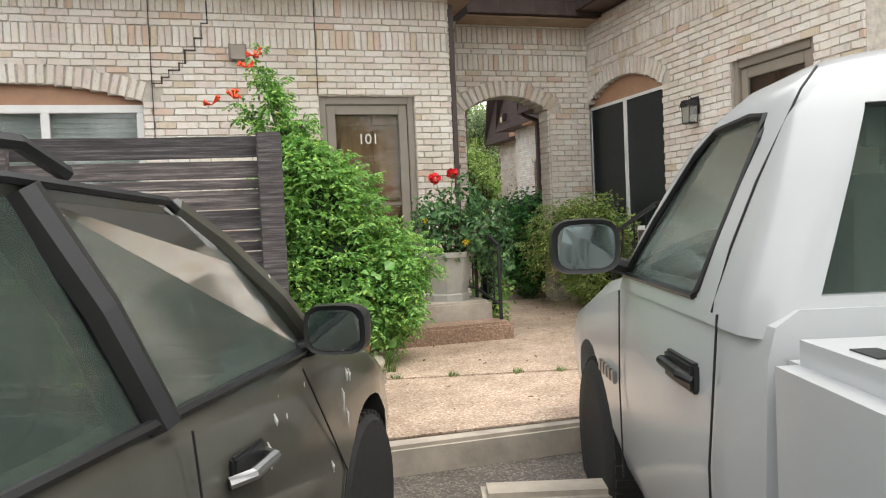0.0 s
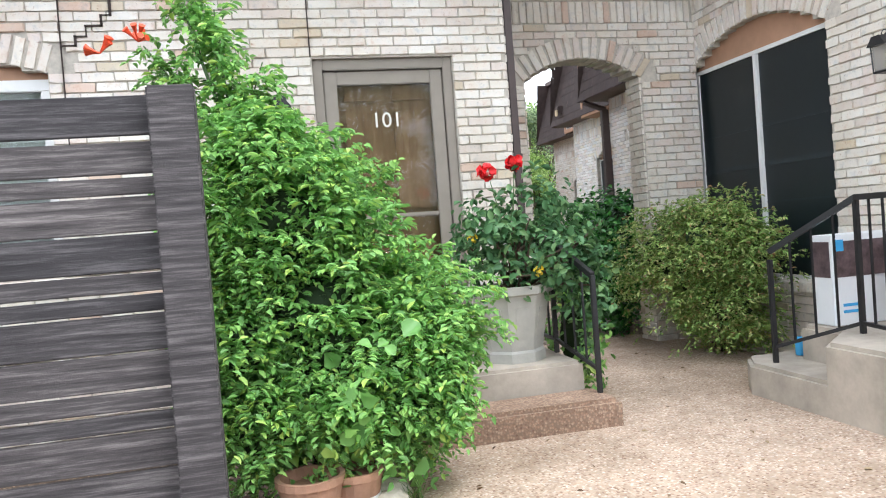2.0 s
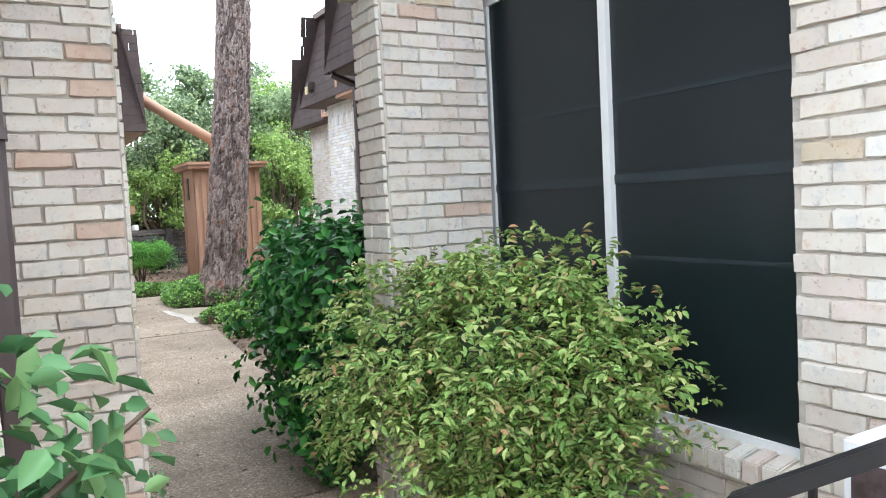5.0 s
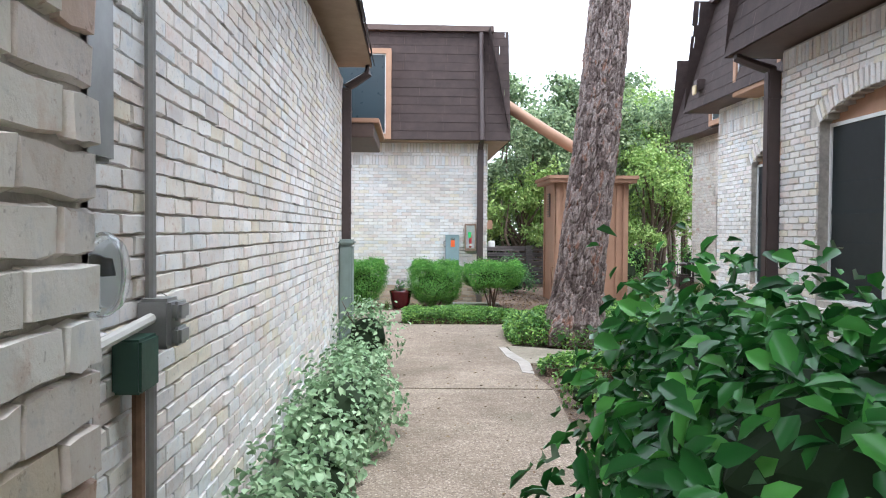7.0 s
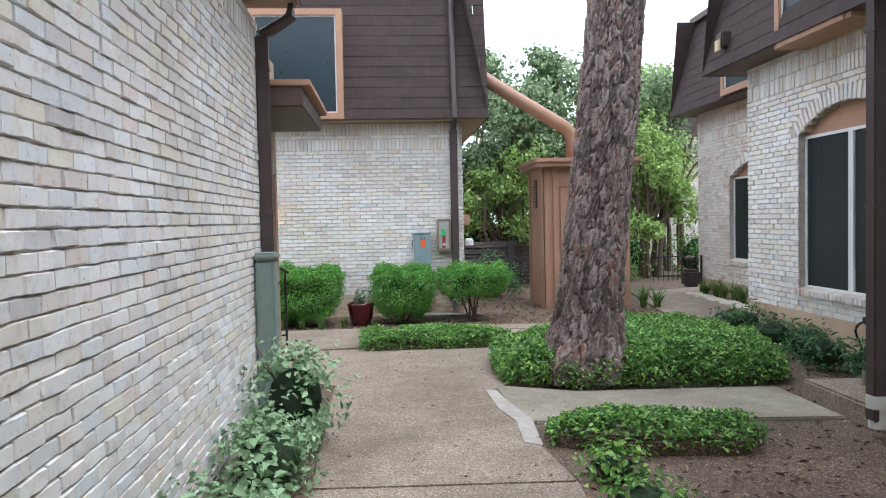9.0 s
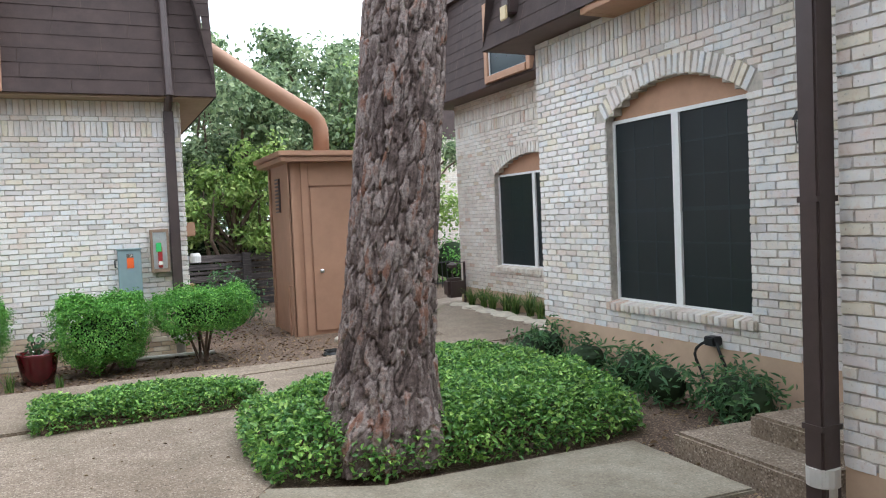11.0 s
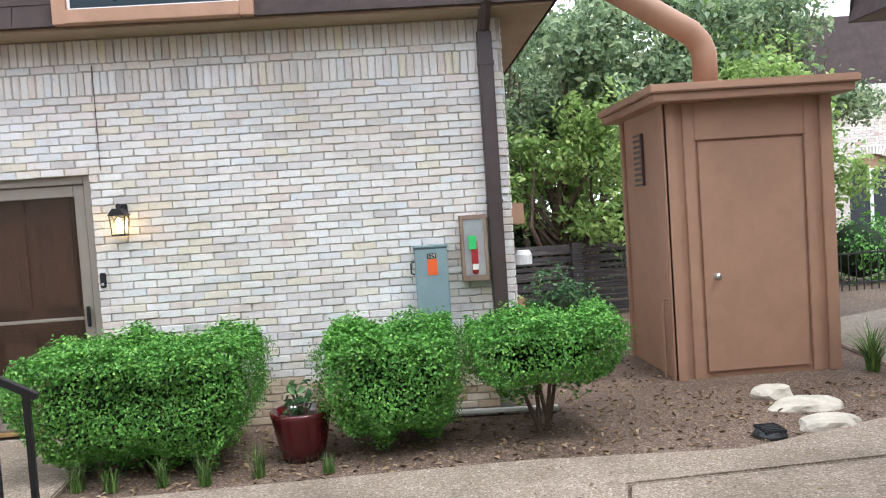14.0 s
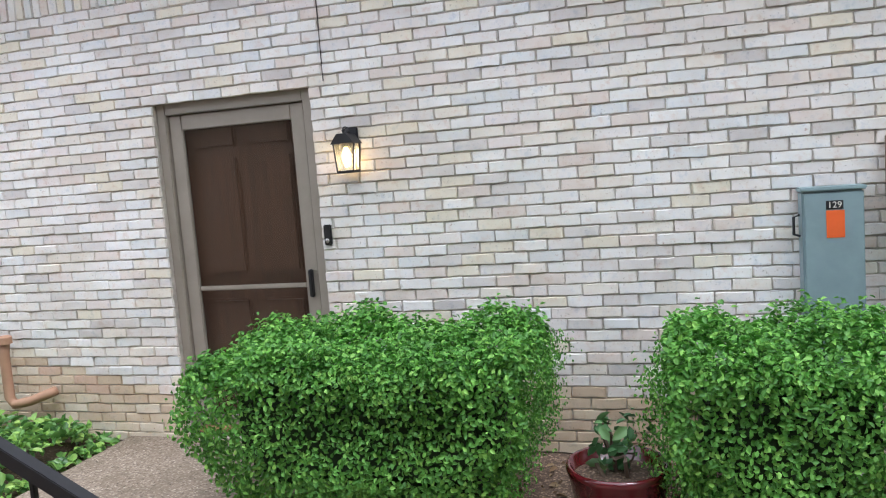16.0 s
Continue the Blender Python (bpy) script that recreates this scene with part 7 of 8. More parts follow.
g = thing("exhaust_duct", "tan painted round duct from shed to roof", "duct")
part("pipe", tube([(7.38, 25.6, 2.76), (7.38, 25.6, 3.22), (7.34, 25.6, 3.34), (7.24, 25.58, 3.45), (6.2, 25.5, 4.05), (5.1, 25.4, 4.72)], 0.13, 18), M_SHED, g, smooth=True)
part("collar", lathe([(0.15, 0), (0.17, 0.0), (0.17, 0.05), (0.14, 0.06)], 20, (7.38, 25.6, 2.78)), M_SHED, g)

# ---- wall fixtures ----
M_LAMPGLASS = bpy.data.materials.new("lamp_glass")
M_LAMPGLASS.use_nodes = True
lg = M_LAMPGLASS.node_tree.nodes["Principled BSDF"]
lg.inputs["Base Color"].default_value, lg.inputs["Roughness"].default_value, lg.inputs["Transmission Weight"].default_value = (0.8, 0.85, 0.84, 1), 0.25, 0.85
M_GLOW = bpy.data.materials.new("warm_lit_bulb")
M_GLOW.use_nodes = True
gl = M_GLOW.node_tree.nodes["Principled BSDF"]
gl.inputs["Emission Color"].default_value, gl.inputs["Emission Strength"].default_value = (1.0, 0.62, 0.25, 1), 9.0


def wall_lantern(label, m, lit=False):
    """A black coach lantern; m: wall coordinates with the lantern at the origin."""
    g = thing("wall_lantern", label, "wall lamp")
    def put(nm, bm, mat, lb=""):
        for v in bm.verts:
            v.co = m @ v.co
        bmesh.ops.recalc_face_normals(bm, faces=bm.faces[:])
        return part(nm, bm, mat, g, lb)
    put("back_plate", boxed(-0.05, 0.05, 0.016, 0.03, -0.02, 0.16, bevel=0.006), M_BLACK)
    put("arm", tube([(0, 0.03, 0.10), (0, 0.08, 0.14), (0, 0.10, 0.12)], 0.012, 6), M_BLACK)
    put("cap", prism([(-0.075, 0.06), (0.075, 0.06), (0.03, 0.12), (-0.03, 0.12)], "y", 0.03, 0.175), M_BLACK)
    put("ring", tube([(0.022 * math.cos(k * 0.785), 0.1, 0.14 + 0.022 * math.sin(k * 0.785)) for k in range(9)], 0.004, 5), M_BLACK)
    put("base", boxed(-0.055, 0.055, 0.045, 0.155, -0.115, -0.10, bevel=0.003), M_BLACK)
    for sx in (-1, 1):
        for y in (0.05, 0.15):
            put("corner_bar", tube([(sx * 0.052, y, -0.105), (sx * 0.066, y, 0.062)], 0.005, 5), M_BLACK)
    put("glass", prism([(-0.047, -0.10), (0.047, -0.10), (0.06, 0.06), (-0.06, 0.06)], "y", 0.055, 0.145), M_LAMPGLASS).visible_shadow = False
    put("bulb", lathe([(0.012, -0.08), (0.028, -0.03), (0.028, 0.0), (0.012, 0.04)], 12, (0, 0.1, 0)), M_GLOW if lit else M_WHITEM)
    return g


wall_lantern("black wall lantern beside the oak door", P_FRONT @ Matrix.Translation((6.86, 0, 2.06)))
wall_lantern("black wall lantern beside the tall window", P_SIDE @ Matrix.Translation((2.52, 0, 2.10)))
wall_lantern("lit black wall lantern beside the brown door", P_FAR @ Matrix.Translation((6.66, 0, 1.84)), True)
wall_lantern("black wall lantern beside the wide window", P_R2 @ Matrix.Translation((3.81, 0, 2.25)))
for lb, m, u, z in (("black doorbell beside the brown door", P_FAR, 6.45, 1.35), ("black doorbell beside the dark door", P_SIDE, 2.85, 1.66)):
    g = thing("doorbell", lb, "doorbell")
    bm = boxed(u - 0.025, u + 0.025, 0.012, 0.035, z - 0.065, z + 0.065, bevel=0.006)
    for v in bm.verts:
        v.co = m @ v.co
    bmesh.ops.recalc_face_normals(bm, faces=bm.faces[:])
    part("case", bm, M_PLASTIC, g)
    bm = lathe([(0.012, 0.0), (0.014, 0.004), (0.010, 0.006)], 14)
    for v in bm.verts:
        v.co = m @ Vector((u + v.co.x, 0.036 + v.co.z, z - 0.035 + v.co.y))
    part("button", bm, M_CHROME, g)
g = thing("vent_hood", "grey square vent on the front wall", "vent")
part("hood", prism([(7.80, 2.83), (7.91, 2.83), (7.91, 2.98), (7.86, 2.98)], "x", 0.24, 0.38), M_TAUPE, g)
part("flange", boxed(0.22, 0.40, 7.905, 7.918, 2.82, 3.0), M_TAUPE, g)

# stepped crack in the front wall
crack = thing("wall_crack", "dark stepped crack through the brick joints", "crack", kind="structure")
steps = ((0.03, 3.42), (0.03, 3.2), (-0.03, 3.2), (-0.03, 3.05), (-0.10, 3.05), (-0.10, 2.93), (-0.2, 2.93), (-0.2, 2.80), (-0.26, 2.80), (-0.26, 2.73), (-0.36, 2.73), (-0.36, 2.66), (-0.43, 2.66), (-0.43, 2.60), (-0.52, 2.60))
rng = random.Random(9)
for (xa, za), (xb, zb) in zip(steps, steps[1:]):
    hw = rng.uniform(0.004, 0.010)
    part("gap", boxed(min(xa, xb) - hw, max(xa, xb) + hw, 7.906, 7.918, min(za, zb) - hw * 0.8, max(za, zb) + hw * 0.8), M_CREVICE, crack)
for label, a in (("dark open joint above the oak door", (1.096, 1.104, 7.907, 7.918, 2.49, 3.68)), ("dark open joint beside the low window", (-0.526, -0.518, 7.907, 7.918, 1.9, 3.68)), ("thin open joint above the brown door", (1.506, 1.510, 24.379, 24.388, 2.3, 3.2))):
    tagged(part("wall_joint", boxed(*a), M_CREVICE), label, "wall joint", kind="structure")
g = thing("wall_pipe", "tan painted bent pipe on the brick wall", "pipe")
part("pipe", tube([(-1.12, 24.3, 0.72), (-1.14, 24.3, 0.62), (-1.14, 24.3, 0.30), (-1.1, 24.3, 0.25), (-0.95, 24.3, 0.28), (-0.8, 24.31, 0.33), (-0.78, 24.36, 0.34)], 0.035, 10), M_TANTRIM, g, smooth=True)
part("cap", lathe([(0.045, 0.0), (0.05, 0.0), (0.05, 0.05), (0.03, 0.06)], 14, (-1.12, 24.3, 0.70)), M_TANTRIM, g)
g = thing("railing", "short black iron handrail at the house corner", "railing")
bar(g, "post", (9.88, 22.72, -0.04), (9.88, 22.72, 1.12), 0.03)
bar(g, "top_rail", (9.88, 22.72, 1.12), (10.4, 22.3, 1.3), 0.035)
bar(g, "post", (10.4, 22.3, -0.04), (10.4, 22.3, 1.3), 0.03)

# electric panel and fire extinguisher on the far wall
M_PANEL = plain("grey_blue_painted_steel", (0.235, 0.315, 0.335), 0.45, vary=0.12, scale=3)
M_STICKER = plain("orange_sticker", (0.80, 0.13, 0.025), 0.5, vary=0.05)
g = thing("breaker_box", "grey-blue steel electric panel with orange sticker", "electric panel")
part("case", boxed(4.16, 4.45, 24.27, 24.386, 0.36, 1.44, bevel=0.008), M_PANEL, g)
part("cover", boxed(4.165, 4.445, 24.255, 24.27, 0.68, 1.43, bevel=0.006), M_PANEL, g)
part("cover", boxed(4.165, 4.445, 24.258, 24.27, 0.37, 0.67, bevel=0.006), M_PANEL, g)
part("rain_lip", boxed(4.15, 4.46, 24.25, 24.386, 1.44, 1.462, bevel=0.006), M_PANEL, g)
part("switch_handle", tube([(4.155, 24.32, 1.32), (4.125, 24.31, 1.31), (4.125, 24.31, 1.22), (4.155, 24.32, 1.21)], 0.008, 6), M_BLACK, g)
part("latch", boxed(4.27, 4.34, 24.244, 24.256, 0.70, 0.715, bevel=0.003), M_CHROME, g)
part("sticker", boxed(4.27, 4.355, 24.2525, 24.255, 1.20, 1.34), M_STICKER, g, "orange warning sticker")
part("number_plate", boxed(4.27, 4.35, 24.2525, 24.255, 1.345, 1.39), M_BLACK, g, "black number plate")
words("panel_number", "pale 129 digits on the black plate", "129", 0.045, pose(4.31, 24.2515, 1.367, 90, 0, 0), M_NUM, "number", 0.0008)
M_WOODBOX = plain("brown_painted_box", (0.25, 0.17, 0.12), 0.7, vary=0.15)
M_EXT = plain("red_extinguisher", (0.30, 0.02, 0.022), 0.4, vary=0.1)
M_GREEN = plain("green_tag", (0.06, 0.50, 0.14), 0.5, vary=0.05)
g = thing("extinguisher_cabinet", "brown framed cabinet with a red extinguisher", "cabinet")
for a in ((4.575, 4.605, 24.27, 24.386, 1.12, 1.70), (4.78, 4.81, 24.27, 24.386, 1.12, 1.70), (4.605, 4.78, 24.27, 24.386, 1.66, 1.70), (4.605, 4.78, 24.27, 24.386, 1.12, 1.17)):
    part("frame", boxed(*a, bevel=0.004), M_WOODBOX, g)
part("back", boxed(4.605, 4.78, 24.375, 24.385, 1.17, 1.66), M_SPOUT, g)
part("extinguisher", lathe([(0.05, 0.0), (0.055, 0.02), (0.055, 0.28), (0.03, 0.33), (0.018, 0.35), (0.018, 0.38)], 18, (4.69, 24.32, 1.18)), M_EXT, g, "red extinguisher bottle", smooth=True)
part("lever", boxed(4.66, 4.75, 24.31, 24.33, 1.56, 1.59, bevel=0.004), M_CHROME, g)
part("tag", boxed(4.64, 4.71, 24.258, 24.262, 1.40, 1.52), M_GREEN, g, "green inspection tag")
part("label_plate", boxed(4.665, 4.72, 24.262, 24.2645, 1.22, 1.27), M_NUM, g, "white round label")
# milky body colour of the pane imitates whitish reflections on its glass
M_PALE_PANE = plain("pale_reflection_pane", (0.75, 0.78, 0.77), 0.3, vary=0.08)
M_PALE_PANE.node_tree.nodes["Principled BSDF"].inputs["Transmission Weight"].default_value = 0.72
p = part("pane", boxed(4.605, 4.78, 24.274, 24.278, 1.17, 1.66), M_PALE_PANE, g)
p.visible_shadow = False
g = thing("drain_pipe", "white plastic drain pipe under the downspout", "pipe")
part("pipe", lathe([(0.055, 0), (0.06, 0.0), (0.06, 0.2), (0.075, 0.2), (0.075, 0.30), (0.06, 0.30)], 18, (4.88, 24.2, -0.04)), M_PVC, g, smooth=True)
part("ground_run", tube([(4.3, 24.15, 0.0), (5.3, 24.05, 0.0)], 0.03, 8), M_PVC, g)
g = thing("junction_box", "tan metal boxes on the end wall", "utility box")
part("box", boxed(5.068, 5.2, 24.6, 24.85, 1.58, 1.78, bevel=0.01), M_TANTRIM, g)
part("box", boxed(5.068, 5.16, 24.6, 24.9, 0.3, 0.9, bevel=0.01), M_TANTRIM, g)
part("dome", lathe([(0.08, 0), (0.08, 0.09), (0.06, 0.13)], 16, (5.2, 24.8, 1.2)), M_WHITEM, g)

# meters on the passage wall
M_METAL = plain("grey_galvanised_steel", (0.33, 0.33, 0.325), 0.45, metal=0.5, vary=0.15)
M_METERTAN = plain("tan_meter_case", (0.36, 0.30, 0.245), 0.5, vary=0.12)
g = thing("electric_meter", "grey meter boxes with glass domes on brick", "meter")
part("case", boxed(2.575, 2.80, 9.45, 9.86, 1.70, 2.15, bevel=0.01), M_METAL, g)
part("case", boxed(2.575, 2.72, 9.52, 9.88, 1.27, 1.62, bevel=0.01), M_METERTAN, g)
part("case", boxed(2.575, 2.78, 9.28, 9.62, 1.06, 1.30, bevel=0.01), M_METERTAN, g)
part("hasp", boxed(2.74, 2.77, 9.86, 9.885, 1.82, 1.92, bevel=0.006), M_METAL, g)
part("coupling", boxed(2.64, 2.70, 9.6, 9.7, 1.60, 1.71, bevel=0.008), M_PLASTIC, g)
for y, z, x in ((9.74, 1.47, 2.72), (9.36, 1.74, 2.60)):
    def turned(profile, seg=24):
        bm = lathe(profile, seg)
        for v in bm.verts:
            v.co = Vector((x + v.co.z, y + v.co.x, z + v.co.y))
        bmesh.ops.recalc_face_normals(bm, faces=bm.faces[:])
        return bm
    part("dial", turned([(0.075, 0.0), (0.075, 0.05), (0.03, 0.055)]), M_WHITEM, g, "pale meter dial")
    part("register", boxed(x + 0.055, x + 0.062, y - 0.045, y + 0.045, z - 0.005, z + 0.02), M_PLASTIC, g)
    d = part("glass_dome", turned([(0.088, 0.0), (0.09, 0.06), (0.085, 0.11), (0.07, 0.13), (0.02, 0.135)]), M_GLASS, g, smooth=True)
    d.visible_shadow = False
    part("dome_ring", turned([(0.085, -0.01), (0.098, -0.01), (0.098, 0.02), (0.085, 0.02)]), M_METAL, g)
g = thing("conduit", "grey steel conduit and boxes on the wall", "conduit")
part("pipe", tube([(2.60, 10.66, 0.1), (2.60, 10.66, 3.35)], 0.018, 8), M_METAL, g)
part("pipe", tube([(2.61, 10.52, 0.1), (2.61, 10.52, 1.15)], 0.02, 8), plain("rusty_pipe", (0.22, 0.13, 0.08), 0.8, vary=0.3, scale=9), g, "rusty pipe")
part("outlet_box", boxed(2.575, 2.68, 10.60, 10.72, 1.18, 1.34, bevel=0.012), M_METAL, g)
part("outlet_cover", boxed(2.68, 2.71, 10.61, 10.71, 1.19, 1.25, bevel=0.01), M_METAL, g)
part("outlet_cover", boxed(2.68, 2.71, 10.61, 10.71, 1.27, 1.33, bevel=0.01), M_METAL, g)
part("relay_box", boxed(2.575, 2.66, 10.40, 10.56, 1.08, 1.24, bevel=0.008), plain("dark_green_case", (0.03, 0.075, 0.055), 0.5), g, "dark green relay case")
part("pipe", tube([(2.62, 10.0, 1.24), (2.62, 10.62, 1.28)], 0.018, 8), M_PVC, g)

# boxes on the side porch
M_CARTON = plain("brown_cardboard", (0.40, 0.26, 0.15), 0.85, vary=0.1, scale=4)
M_WHITEBOX = plain("white_printed_carton", (0.74, 0.76, 0.78), 0.5, vary=0.04)
g = thing("carton", "white printed carton standing on the porch", "box")
part("box", boxed(4.02, 4.50, 6.40, 6.58, 0.424, 0.98, bevel=0.006), M_WHITEBOX, g)
part("picture", boxed(4.05, 4.40, 6.396, 6.3995, 0.72, 0.94), plain("dark_printed_picture", (0.10, 0.07, 0.075), 0.4, vary=0.6, scale=14), g, "dark printed picture")
part("picture", boxed(4.016, 4.0195, 6.42, 6.56, 0.72, 0.94), bpy.data.materials["dark_printed_picture"], g, "dark printed picture")
part("badge", boxed(4.03, 4.10, 6.393, 6.396, 0.88, 0.95), plain("sky_blue_print", (0.06, 0.36, 0.70), 0.4), g, "blue printed corner")
for z in (0.50, 0.54):
    part("print_bar", boxed(4.08, 4.22, 6.396, 6.3995, z, z + 0.018), bpy.data.materials["sky_blue_print"], g)
g = thing("carton", "brown cardboard carton with black tape", "box")
part("box", boxed(4.30, 4.72, 5.35, 6.2, 0.424, 0.92, bevel=0.006), M_CARTON, g)
part("tape", boxed(4.295, 4.2985, 5.36, 6.19, 0.62, 0.70), M_PLASTIC, g, "black tape band")
g = thing("can", "small blue and white can on the step", "can")
part("body", lathe([(0.028, 0), (0.033, 0.008), (0.033, 0.11), (0.027, 0.12)], 16, (4.02, 6.73, 0.203)), bpy.data.materials["sky_blue_print"], g, smooth=True)

# ---- right side: foundations, steps, hose, stones ----
for nm, a in (("foundation_right", (8.79, 9.0, 16.15, 21.19, -0.2, 0.47)), ("foundation_near", (7.39, 7.6, 9.2, 16.14, -0.2, 0.32)), ("foundation_far", (10.49, 10.7, 21.3, 26.9, -0.2, 0.32)), ("foundation_passage", (2.40, 2.555, 9.18, 17.66, -0.2, 0.14)), ("foundation_corner", (8.8, 11.5, 21.0, 21.19, -0.2, 0.47))):
    tagged(part(nm, boxed(*a), M_FOUND if "passage" not in nm else M_CONC), "tan painted concrete foundation under the brick", "foundation", kind="structure")
slab("pavement_branch", "mossy weathered concrete strip across the mulch", "pavement", [(4.74, 17.0), (7.4, 16.75), (7.42, 17.9), (7.0, 17.93), (5.5, 18.0), (4.72, 18.4)], -0.2, -0.004, aggregate_material("mossy_concrete", [(0.0, (0.24, 0.22, 0.17)), (1.0, (0.42, 0.38, 0.30))], (0.32, 0.29, 0.23), 0.5), 0.012)
slab("pavement_patch", "pale smooth concrete patch at the walk edge", "pavement", [(4.66, 16.4), (4.78, 16.3), (4.84, 17.0), (4.74, 17.7), (4.70, 18.14), (4.60, 18.16), (4.62, 17.4), (4.70, 17.0)], -0.1, 0.006, plain("pale_concrete_patch", (0.39, 0.35, 0.31), 0.9, vary=0.22, scale=5), 0)
slab("step_right", "mossy stone step at the right house", "step", [(7.42, 16.4), (8.78, 16.3), (8.78, 17.35), (7.45, 17.5)], -0.1, 0.15, M_AGG2, 0.02)
slab("step_right", "upper mossy stone step at the right house", "step", [(7.75, 16.2), (8.78, 16.17), (8.78, 17.0), (7.8, 17.15)], 0.1, 0.30, M_AGG2, 0.02)
g = thing("garden_hose", "black garden hose coiled on a wall hook", "hose")
coil = []
for k in range(80):
    a = k * 0.3
    coil.append((8.70 - 0.03 * math.sin(k * 0.9), 18.42 + 0.17 * math.cos(a), 0.33 + 0.19 * math.sin(a)))
part("coil", tube(coil, 0.013, 6), M_RUBBER, g)
part("hook", boxed(8.68, 8.79, 18.36, 18.48, 0.48, 0.56, bevel=0.01), M_BLACK, g)
part("tail", tube([(8.72, 18.3, 0.2), (8.66, 18.2, 0.02), (8.5, 18.1, -0.02)], 0.013, 6), M_RUBBER, g)
M_LIME = bpy.data.materials["pale_limestone"]
for k, (x, y, sx, sy, sz) in enumerate(((7.17, 24.0, 0.19, 0.14, 0.08), (7.26, 23.6, 0.30, 0.17, 0.06), (7.12, 23.05, 0.22, 0.13, 0.08), (9.95, 22.8, 0.2, 0.26, 0.07), (10.02, 23.35, 0.2, 0.28, 0.07), (10.05, 23.95, 0.19, 0.3, 0.06), (10.08, 24.55, 0.2, 0.28, 0.07), (10.1, 25.15, 0.2, 0.28, 0.06), (10.12, 25.75, 0.2, 0.3, 0.07), (10.2, 26.4, 0.22, 0.26, 0.06))):
    bm = bmesh.new()
    bmesh.ops.create_icosphere(bm, subdivisions=3, radius=1)
    for v in bm.verts:
        k2 = 1 + 0.3 * noise.noise(v.co * 1.6 + Vector((k * 5.0, 0, 0)))
        v.co = Vector((x + v.co.x * sx * k2, y + v.co.y * sy * k2, -0.03 + max(-0.3, min(0.75, v.co.z)) * sz * 1.4))
    tagged(part("flat_stone", bm, M_LIME), "pale flat limestone slab on the soil", "stone", "flat stones on the soil")
g = thing("yard_drain", "black slotted drain cap in the soil", "drain")
part("cap", lathe([(0.12, 0), (0.12, 0.02), (0.10, 0.05), (0.05, 0.065)], 20, (6.62, 22.95, -0.035)), M_PLASTIC, g)
for k in range(6):
    part("slot", boxed(6.54, 6.70, 22.855 + k * 0.035, 22.867 + k * 0.035, 0.012, 0.034), M_RUBBER, g)
g = thing("gas_meter", "dark grey gas meter beside the wall", "gas meter")
part("body", boxed(10.05, 10.4, 26.55, 26.85, 0.12, 0.5, bevel=0.06), M_SPOUT, g)
part("pipe", tube([(10.2, 26.7, 0.5), (10.2, 26.7, 0.75), (10.46, 26.7, 0.8), (10.46, 26.7, -0.05)], 0.025, 8), M_SPOUT, g)
part("regulator", lathe([(0.06, 0), (0.1, 0.03), (0.1, 0.06), (0.04, 0.1)], 16, (10.2, 26.7, 0.7)), M_SPOUT, g)
g = thing("floodlight", "brown floodlight on the shingled roof", "lamp")
part("housing", boxed(8.30, 8.47, 20.95, 21.13, 3.98, 4.18, bevel=0.02), M_SPOUT, g)
part("lens", boxed(8.27, 8.30, 20.97, 21.11, 3.92, 4.08, bevel=0.01), plain("amber_lens", (0.62, 0.50, 0.30), 0.3), g, "amber lens")
part("bracket", boxed(8.44, 8.56, 21.0, 21.08, 4.05, 4.11), M_SPOUT, g)

# upper windows in the mansards
def dormer(label, m, u0, u1, z0, z1, out, back):
    g = thing("dormer_window", label, "window", kind="structure")
    def put(nm, a, mat, lb=""):
        bm = boxed(*a, bevel=0.005)
        for v in bm.verts:
            v.co = m @ v.co
        bmesh.ops.recalc_face_normals(bm, faces=bm.faces[:])
        return part(nm, bm, mat, g, lb)
    t = 0.11
    put("casing", (u0 - t, u0, -back, out, z0 - t, z1 + t), M_TANTRIM)
    put("casing", (u1, u1 + t, -back, out, z0 - t, z1 + t), M_TANTRIM)
    put("casing", (u0, u1, -back, out, z1, z1 + t), M_TANTRIM)
    put("sill", (u0, u1, -back, out + 0.02, z0 - t, z0), M_TANTRIM)
    w = 0.022
    for a in ((u0, u1, out - 0.06, out - 0.03, z0, z0 + w), (u0, u1, out - 0.06, out - 0.03, z1 - w, z1), (u0, u0 + w, out - 0.06, out - 0.03, z0 + w, z1 - w), (u1 - w, u1, out - 0.06, out - 0.03, z0 + w, z1 - w)):
        put("window_frame", a, M_WHITEM)
    put("screen", (u0 + w, u1 - w, out - 0.055, out - 0.045, z0 + w, z1 - w), M_SCREEN2, "blue-black solar screen")
    return g


M_SCREEN2 = plain("blue_black_screen", (0.010, 0.024, 0.032), 0.3, vary=0.2, scale=1.0)
dormer("dark screened dormer window in a tan casing", placed(0, 24.0, (1, 0), (0, -1)), 1.50, 2.88, 3.56, 5.22, 0.03, 0.5)
dormer("dark screened dormer window over the right wall", placed(8.4, 20.2, (0, -1), (-1, 0)), 0.6, 1.9, 3.75, 4.9, 0.02, 0.5)
dormer("dark screened dormer window of the far right roof", placed(10.02, 24.6, (0, -1), (-1, 0)), 0.0, 1.22, 4.0, 5.1, 0.02, 0.5)
dormer("dark screened dormer window by the passage", placed(7.0, 14.9, (0, -1), (-1, 0)), 0.0, 1.2, 3.8, 5.0, 0.02, 0.5)

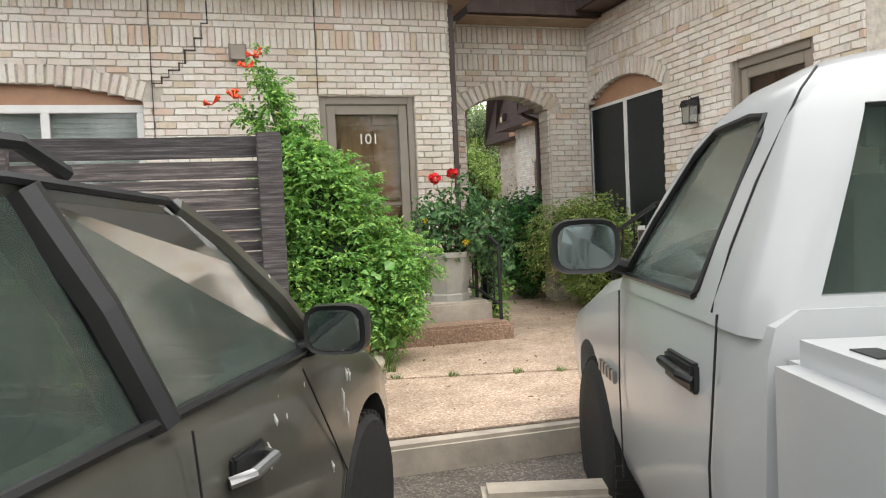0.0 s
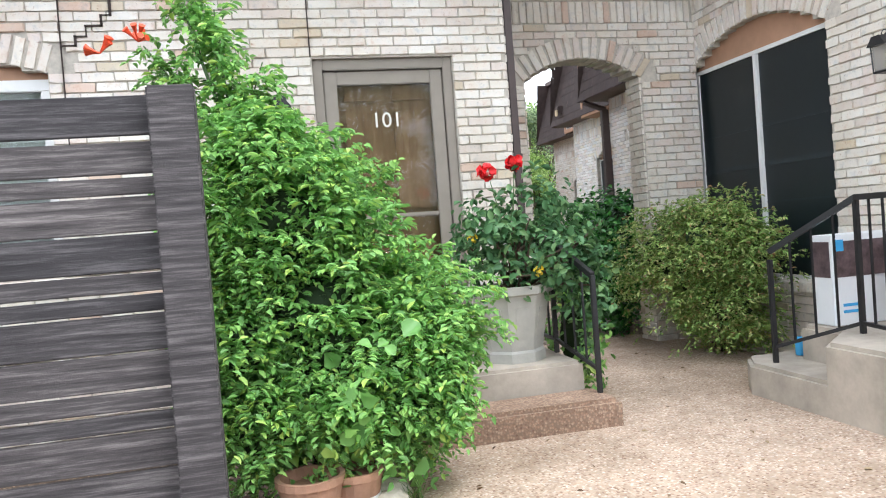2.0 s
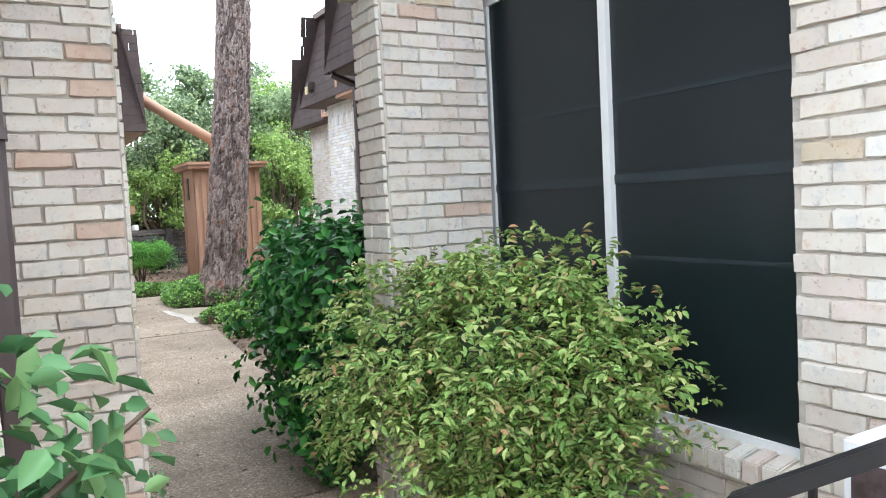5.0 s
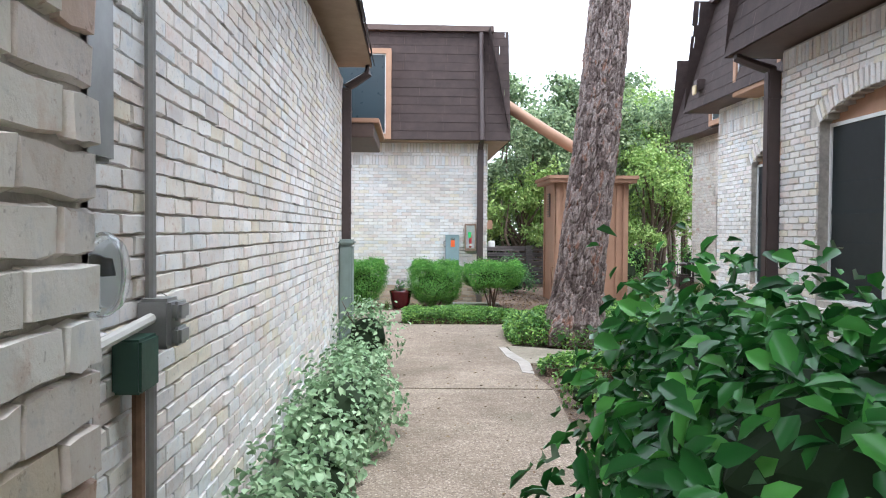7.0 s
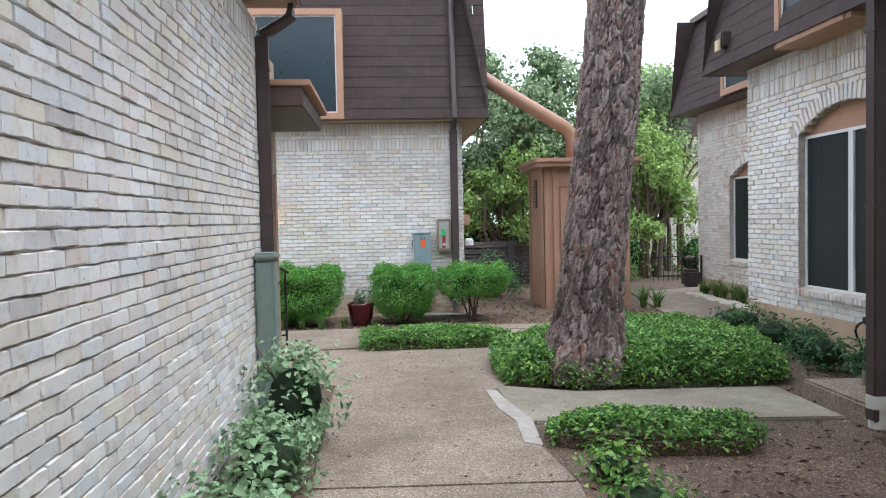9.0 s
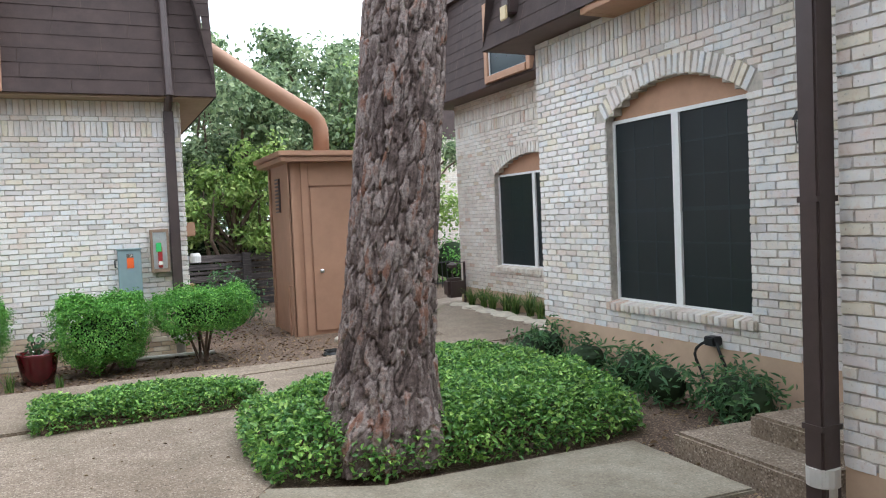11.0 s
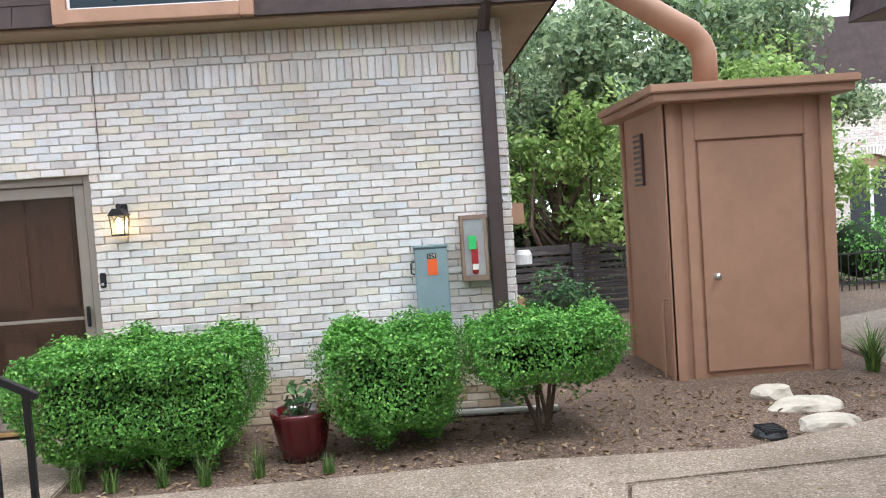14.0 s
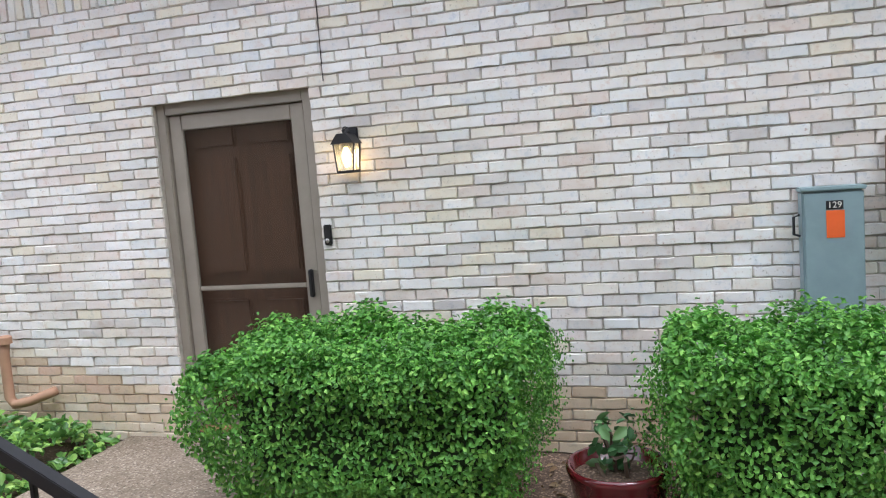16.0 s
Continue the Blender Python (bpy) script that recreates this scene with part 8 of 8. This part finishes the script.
# ---- far house, iron fence and upper deck beyond the trees ----
house = thing("far_house", "cream brick far house with an arched window", "house")
w = brick_wall("far_house_wall", "cream brick wall of the far house", placed(13.2, 36.0, (1, 0), (0, -1)), 6.0, -0.1, 4.2, [Opening(2.03, 3.27, 0.1, 2.15, 0.35)], seed=51, soldiers=(3.3,))
screened_window("window_6", "dark arched window of the far house", placed(13.2, 36.0, (1, 0), (0, -1)), 2.03, 3.27, 0.12, 2.15, 0.35)
house.location = (15.8, 38, 0)
part("roof", prism([(-0.6, 4.1), (5, 4.1), (4.6, 6.4), (0.0, 6.4)], "x", -3.2, 4.0), M_SHINGLE, house)
fence = thing("iron_fence", "low black iron fence along the far walk", "fence")
for k in range(26):
    x = 10.6 + k * 0.13
    part("picket", boxed(x - 0.008, x + 0.008, 30.0, 30.016, -0.03, 0.66), M_BLACK, fence)
part("rail", boxed(10.55, 13.95, 29.995, 30.02, 0.58, 0.61), M_BLACK, fence)
part("rail", boxed(10.55, 13.95, 29.995, 30.02, 0.08, 0.11), M_BLACK, fence)
deck = thing("deck", "brown raised timber deck behind the trees", "deck")
part("floor", boxed(3.2, 6.4, 33.2, 35, 2.2, 2.4), M_TRIM, deck)
for x in (3.4, 4.9, 6.3):
    part("post", boxed(x - 0.06, x + 0.06, 33.2, 33.32, -0.05, 3.4), M_TRIM, deck)
part("handrail", boxed(3.2, 6.4, 33.2, 33.26, 3.35, 3.42), M_TRIM, deck)
for k in range(20):
    part("baluster", boxed(3.3 + k * 0.16, 3.33 + k * 0.16, 33.21, 33.24, 2.4, 3.36), M_TRIM, deck)

# ---- bricks as pieces of their own, on shared meshes ----
brick_meshes = {}
for wall, m, spots, material, flip in singles:
    key = (material.name, flip)
    if key not in brick_meshes:
        made = []
        for k in range(14):
            rng = random.Random(100 + k)
            v, f = brick_shape(LONG - JOINT, COURSE - JOINT, 0.010 + 0.009 * rng.random(), 0.010, rng)
            me = bpy.data.meshes.new("brick")
            me.from_pydata(v, [], f)
            me.materials.append(material)
            made.append(me)
        brick_meshes[key] = made
    rot = m.to_3x3()
    for i, (u, z) in enumerate(spots):
        ob = new("brick", brick_meshes[key][(i * 5 + i // 7) % 14])
        ob.parent = wall
        ob.matrix_basis = m @ Matrix.Translation((u, 0, z))
